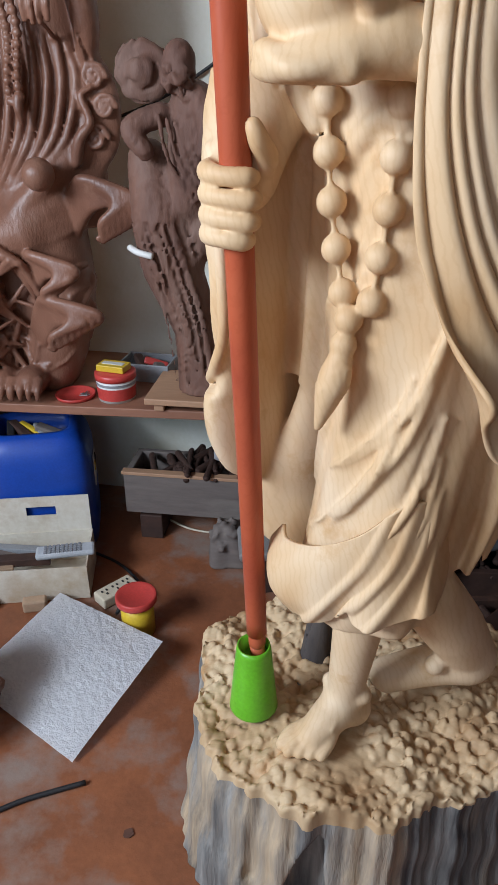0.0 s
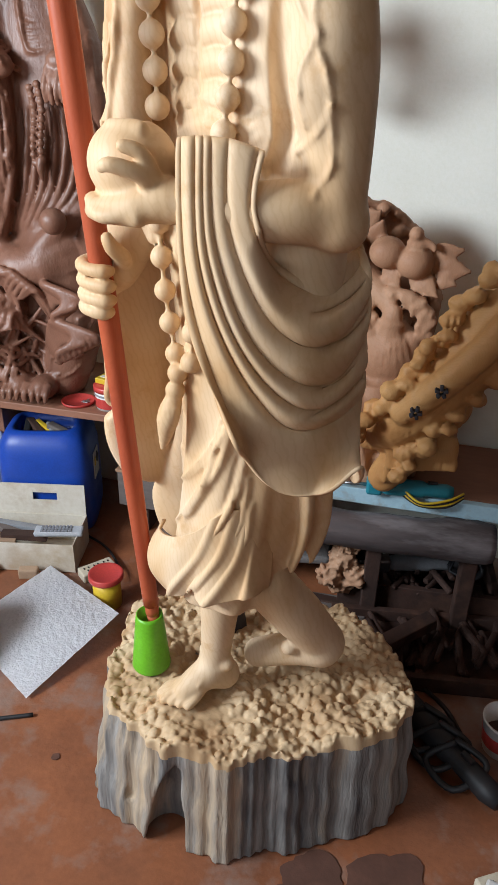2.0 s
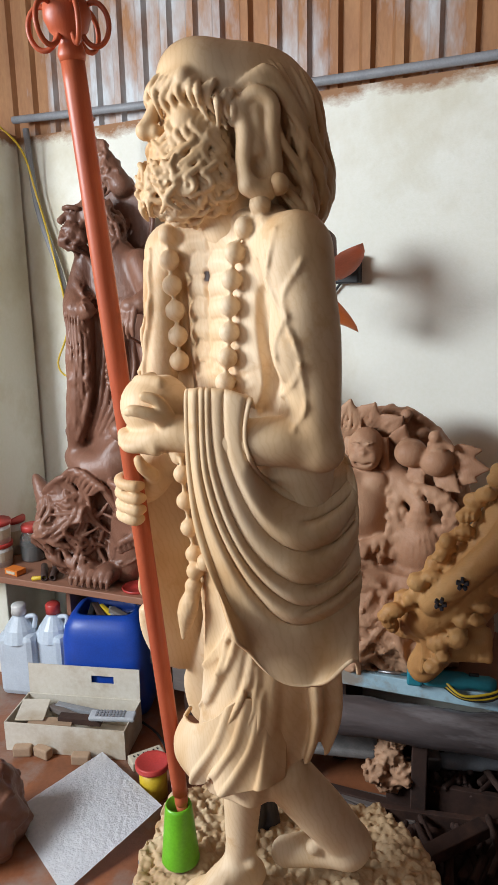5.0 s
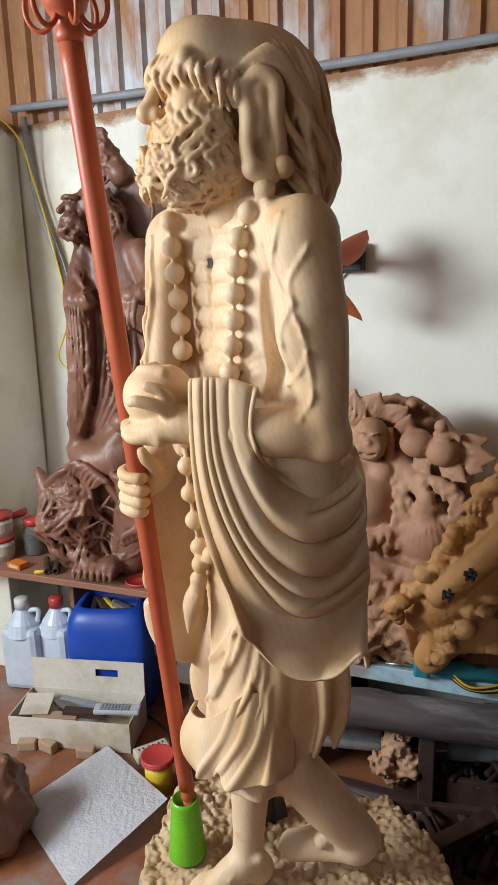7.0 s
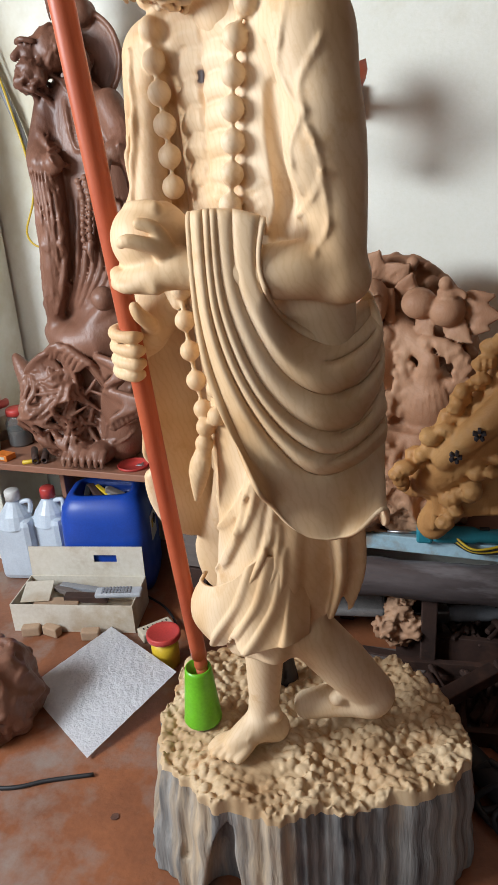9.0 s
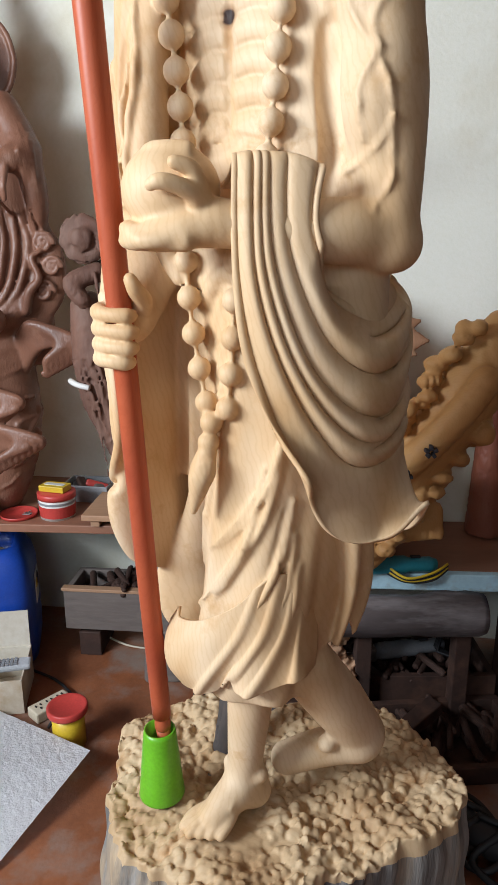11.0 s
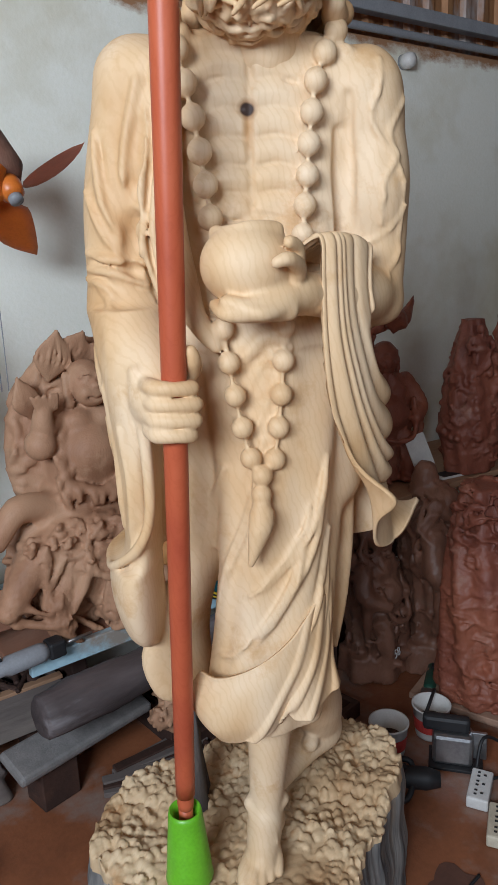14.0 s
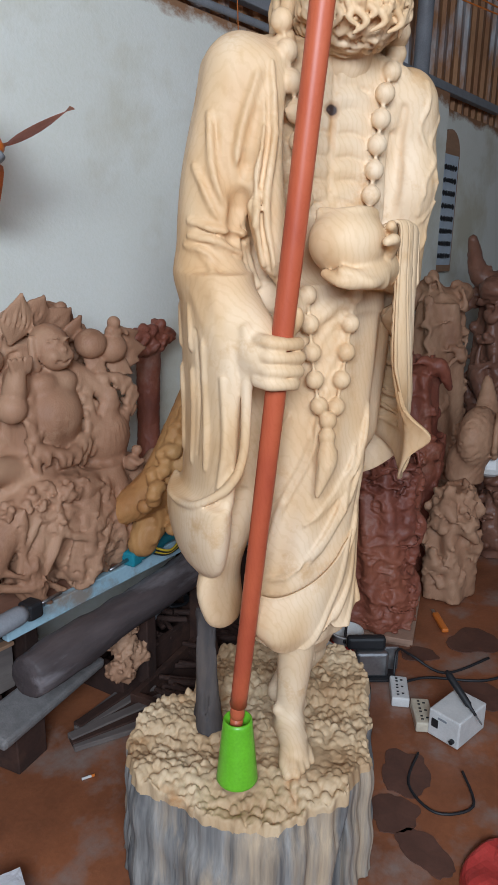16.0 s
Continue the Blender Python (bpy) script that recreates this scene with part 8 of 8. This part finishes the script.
thing("plastic_tray", pose(-0.33, 2.14, 0.569, 0, 0, -8), "dark grey plastic tray of small tools", "tray", ("side", tray_fill, M_GREY, ""))
for i in range(5):
    bm = bmesh.new()
    box(bm, (0, 0, 0), (0.03, 0.08, 0.025), 0, 0.007)
    ob = part("scrap", bm, (M_BLACK, M_DARKWOOD, M_BLACK, M_REDP, M_GREYWOOD)[i])
    ob.matrix_basis = pose(-0.38 + 0.025 * i, 2.14, 0.602 + 0.012 * (i % 2), 20, 10 * i, 35 * i)
    tagged(ob, "small dark tool part in the tray", "scrap", "scraps in the tray")
thing("lighter", pose(-0.245, 1.93, 0.577, 0, 0, -10), "purple plastic lighter on the shelf", "lighter", ("body", lambda bm: box(bm, (0, 0, 0), (0.055, 0.022, 0.012), 0, 0.004), M_PURPLE, ""), ("head", lambda bm: box(bm, (-0.036, 0, 0), (0.016, 0.02, 0.012), 0, 0.003), M_REDP, "red lighter top"))


def tub(x, y, z, r, h, label):
    return thing("lidded_tub", pose(x, y, z), label, "tub", ("tub", lambda bm: lathe(bm, [(0, 0), (r * 0.94, 0), (r, h), (0, h)]), M_WHITEP, ""), ("lid", lambda bm: lathe(bm, [(0, h - 0.004), (r * 1.06, h - 0.004), (r * 1.06, h + 0.014), (0, h + 0.014)]), M_REDP, "red lid"),
                 ("label_band", lambda bm: lathe(bm, [(r * 0.985, h * 0.3), (r * 1.005, h * 0.75), (r * 1.008, h * 0.75), (r * 0.988, h * 0.3)]), M_CREAM, "printed label"), group="tubs on the shelf")


tub(-1.24, 2.02, 0.569, 0.062, 0.09, "white tub with a red lid on the shelf")
tub(-1.24, 2.02, 0.673, 0.062, 0.085, "white tub with a red lid on another tub")
tub(-1.28, 2.17, 0.569, 0.062, 0.15, "tall white tub with a red lid")
tub(-1.10, 2.20, 0.569, 0.06, 0.075, "white tub with a brown-red lid")
thing("glass_jar", pose(-1.13, 2.12, 0.569), "glass jar of dark powder with red lid", "jar", ("jar", lambda bm: lathe(bm, [(0, 0), (0.05, 0), (0.054, 0.01), (0.054, 0.10), (0.042, 0.125), (0.042, 0.135), (0, 0.135)]), M_GLASS, ""), ("filling", lambda bm: lathe(bm, [(0, 0.005), (0.048, 0.005), (0.05, 0.07), (0, 0.075)]), M_DARKWOOD, "dark powder"), ("lid", lambda bm: lathe(bm, [(0, 0.134), (0.046, 0.134), (0.046, 0.158), (0.042, 0.162), (0, 0.162)]), M_REDP, "red screw lid"))
thing("matchbox", pose(-1.10, 1.95, 0.582, 0, 0, -12), "small orange cardboard packet on the shelf", "packet", ("packet", lambda bm: box(bm, (0, 0, 0), (0.075, 0.05, 0.024), 0, 0.002), M_ORANGE, ""), ("print_bar", lambda bm: box(bm, (0, -0.0255, 0), (0.05, 0.002, 0.012)), M_CREAM, "pale print"))
for i, (x, y, a) in enumerate(((-0.97, 1.97, 35), (-0.93, 1.985, 28))):
    bm = bmesh.new()
    lathe(bm, [(0.008, -0.07), (0.014, -0.07), (0.014, 0.07), (0.008, 0.07), (0.008, -0.07)], seg=16)
    ob = part("metal_tube", bm, M_DARKWOOD, smooth=True)
    ob.matrix_basis = pose(x, y, 0.584, 90, 0, a)
    tagged(ob, "short brown tube lying on the shelf", "tube", "tubes on the shelf")
thing("yellow_tube", pose(-0.955, 1.925, 0.577, 0, 90, 30), "small yellow glue tube on the shelf", "tube", ("tube", lambda bm: lathe(bm, [(0, -0.04), (0.009, -0.035), (0.008, 0.02), (0.003, 0.03), (0, 0.04)], seg=12), M_YELLOW, ""))

# on the work table
thing("paper_scrap", pose(1.62, 1.615, 0.80, 70, 0, -20), "torn piece of white paper leaning on a carving", "paper", ("sheet", lambda bm: box(bm, (0, 0, 0), (0.09, 0.13, 0.004), 12), M_WHITEP, ""))
thing("mobile_phone", pose(1.80, 1.60, 0.670, 0, 0, -12), "white mobile phone lying on the work table", "phone", ("case", lambda bm: box(bm, (0, 0, 0), (0.14, 0.07, 0.010), 0, 0.003), M_WHITEP, ""), ("screen", lambda bm: box(bm, (0, 0, 0.0055), (0.11, 0.06, 0.002)), M_BLACK, "dark screen"))
thing("patterned_bag", pose(2.32, 1.02, 0.50, 0, 20, 20), "black and white patterned pouch among the carvings", "bag", ("pouch", lambda bm: box(bm, (0, 0, 0), (0.20, 0.10, 0.11), 0, 0.03), M_WHITEP, ""), *[("print", lambda bm, k=k: box(bm, (-0.06 + 0.04 * k, -0.051, 0.01 * (-1) ** k), (0.022, 0.004, 0.05), 0, 0, 0, 25 * k), M_BLACK, "black printed pattern") for k in range(4)])

# ---------------------------------------------------------------- on the wall
FAN = (0.229, 1.85, 1.724)
axis = Vector((0.10, -0.62, -0.78)).normalized()
fan_m = Matrix.Translation(FAN) @ axis.to_track_quat("Z", "Y").to_matrix().to_4x4()


def blade(bm, a):
    n, m = 8, 4
    G = []
    for i in range(n + 1):
        t = i / n
        r = 0.03 + 0.20 * t
        w = 0.035 + 0.05 * math.sin(math.pi * min(1, t * 0.9 + 0.1)) ** 0.7
        row = []
        for j in range(m + 1):
            s = (j / m - 0.5) * 2
            ang = a + 0.35 * t + s * w / max(r, 0.06) * 0.7
            row.append(bm.verts.new((r * math.cos(ang), r * math.sin(ang), 0.022 * s + 0.02 * t * t)))
        G.append(row)
    for i in range(n):
        for j in range(m):
            bm.faces.new((G[i][j], G[i + 1][j], G[i + 1][j + 1], G[i][j + 1]))
    bmesh.ops.solidify(bm, geom=bm.faces[:], thickness=0.003)


fan = thing("wall_fan", Matrix(), "orange-bladed wall fan with a dusty brown motor", "fan",
            ("motor", lambda bm: lathe(bm, [(0, -0.20), (0.045, -0.20), (0.055, -0.185), (0.062, -0.07), (0.05, -0.05), (0.04, -0.03), (0, -0.03)], m=fan_m), M_TRUNK, "dusty brown motor housing"),
            ("hub", lambda bm: lathe(bm, [(0, -0.035), (0.03, -0.035), (0.034, -0.015), (0.03, 0.012), (0.02, 0.02), (0, 0.02)], m=fan_m), M_ORANGE, "orange hub"), ("cap", lambda bm: lathe(bm, [(0, 0.018), (0.019, 0.018), (0.018, 0.034), (0, 0.038)], m=fan_m), M_GREY, "grey hub cap"),
            ("bracket", lambda bm: (box(bm, (0.20, 2.09, 1.79), (0.05, 0.34, 0.045), 0, 0.006), box(bm, (0.25, 2.235, 1.785), (0.10, 0.05, 0.10), -6.7, 0.006)), M_BLACK, "black wall bracket"))
for k in range(3):
    bm = bmesh.new()
    blade(bm, radians(38 + 120 * k))
    bmesh.ops.transform(bm, matrix=fan_m, verts=bm.verts)
    part("blade", bm, M_ORANGE, fan, smooth=True)
for x in (0.175, 0.195):
    bm = bmesh.new()
    tube(bm, [(x, 1.96, 1.78), (x + 0.004, 1.96, 1.5), (x + 0.002, 1.965, 1.20)], 0.0016, 6)
    part("string", bm, M_GREY, fan, "thin pull cord", smooth=True)
thing("pull_knob", pose(1.65, 2.05, 1.905), "brown wooden knob hanging on an orange cord", "knob", ("ball", lambda bm: (lathe(bm, [(0, -0.03), (0.02, -0.026), (0.03, 0), (0.02, 0.026), (0, 0.03)], m=pose(0.022, 0, 0, 0, 20, 0)), lathe(bm, [(0, -0.026), (0.018, -0.022), (0.025, 0), (0.018, 0.022), (0, 0.026)], m=pose(-0.032, 0, 0.004))), M_DARKWOOD, "dark wooden balls"), ("string", lambda bm: tube(bm, [(0, 0, 0.01), (0.003, 0.0, 0.3), (0, 0.01, 0.6)], 0.002, 6), M_ORANGE, "orange cord"))
thing("wall_lamp", pose(2.06, wall_y(2.06) - 0.03, 2.33, 90, 0, 0), "small round white lamp fixed to the wall", "lamp", ("bulb", lambda bm: lathe(bm, [(0, -0.03), (0.028, -0.028), (0.032, 0), (0.026, 0.025), (0, 0.035)]), M_WHITEP, ""), ("base", lambda bm: lathe(bm, [(0, -0.05), (0.03, -0.05), (0.03, -0.028), (0, -0.028)]), M_GREY, "grey base"))
cond = empty("wall_conduit", Matrix(), "grey corrugated conduit running along the wall top", "conduit")
bm = bmesh.new()
tube(bm, [(-1.27, wall_y(-1.27) - 0.02, 2.475), (-0.3, wall_y(-0.3) - 0.02, 2.44), (0.8, wall_y(0.8) - 0.02, 2.425), (2.0, wall_y(2.0) - 0.02, 2.43), (3.3, wall_y(3.3) - 0.02, 2.43)], 0.016, 10)
part("conduit", bm, M_GREY, cond, smooth=True)
cond = empty("wall_conduit", Matrix(), "grey conduit with a yellow wire going down the wall", "conduit")
bm = bmesh.new()
tube(bm, [(-1.20, 2.415, 2.43), (-1.16, 2.40, 2.1), (-1.06, 2.39, 1.8), (-1.02, 2.39, 1.55)], 0.014, 10)
part("conduit", bm, M_GREY, cond, smooth=True)
bm = bmesh.new()
tube(bm, [(-1.40, 2.04, 2.47), (-1.24, 2.05, 2.46), (-1.17, 2.30, 2.35), (-1.145, 2.375, 2.15), (-1.08, 2.37, 1.9), (-1.03, 2.37, 1.6), (-1.09, 2.36, 1.42), (-1.04, 2.36, 1.36), (-1.0, 2.36, 1.42)], 0.0045, 8)
part("cable", bm, M_YELLOW, cond, "yellow wire", smooth=True)
bm = bmesh.new()
box(bm, (-1.02, 2.39, 1.56), (0.035, 0.03, 0.07), 0, 0.004)
part("clip", bm, M_BLACK, cond, "black plug")
thing("wall_socket", pose(-1.0, 2.395, 1.42), "white wall socket box with loose wires", "socket", ("case", lambda bm: box(bm, (0, 0, 0), (0.08, 0.03, 0.13), 0, 0.004), M_WHITEP, ""), ("socket_hole", lambda bm: [box(bm, (-0.02 + 0.02 * (i % 3), -0.016, -0.035 + 0.035 * (i // 3)), (0.007, 0.003, 0.016)) for i in range(9)], M_BLACK, "dark socket holes"))
cabl("wall_cable", [(-0.62, wall_y(-0.6) - 0.012, 1.28), (-0.3, wall_y(-0.3) - 0.012, 1.38), (-0.05, wall_y(0) - 0.012, 1.52), (0.15, wall_y(0.15) - 0.012, 1.66), (0.24, wall_y(0.25) - 0.02, 1.76)], 0.005, M_BLACK, "black cable slung along the wall")
# pillar, carved plaque and wall far along
bm = bmesh.new()
box(bm, (3.42, wall_y(3.42) - 0.06, 1.22), (0.26, 0.14, 2.44), -6.7, 0.006)
tagged(part("pillar_east", bm, M_WALL), "whitewashed pillar standing out of the wall", "pillar", kind="structure")
thing("wall_plaque", pose(3.80, wall_y(3.80) - 0.03, 1.80, 0, 0, -6.7), "arched wooden plaque with rows of small shapes", "plaque", ("board", lambda bm: (box(bm, (0, 0, -0.05), (0.30, 0.04, 0.75), 0, 0.004), lathe(bm, [(0, -0.02), (0.15, -0.02), (0.15, 0.02), (0, 0.02)], m=pose(0, 0, 0.325, 90, 0, 0))), M_PLY, ""), ("panel", lambda bm: box(bm, (0.0, -0.024, -0.03), (0.24, 0.006, 0.70)), M_JUG, "pale front panel"), *[("inlay", lambda bm, i=i: box(bm, (-0.08 + 0.04 * (i % 5), -0.03, -0.32 + 0.08 * (i // 5)), (0.024, 0.008, 0.03), 0, 0, 0, 20 * i), M_BLACK, "dark inlaid shape") for i in range(40)])
pip = empty("roof_post", pose(3.15, wall_y(3.15) - 0.12, 0), "grey steel pipe post under the roof", "post")
bm = bmesh.new()
tube(bm, [(0, 0, 2.44), (0.02, 0, 3.5)], 0.045, 16)
part("tube", bm, M_GREY, pip, smooth=True)
beam = empty("roof_beam", Matrix(), "steel beam along the wall top", "beam")
bm = bmesh.new()
box(bm, (2.9, wall_y(2.9) - 0.035, 2.50), (3.4, 0.05, 0.05), -6.7, 0.004)
part("beam", bm, M_GREY, beam)
for k in range(3):
    cabl("roof_wire", [(1.3, wall_y(1.3) + 0.045, 2.85 + 0.06 * k), (2.6, 1.6, 2.72 + 0.05 * k), (4.2, 1.2, 2.80), (5.14, 0.9, 2.95)], 0.004, M_ORANGE, "thin orange wire strung under the roof", "wire")
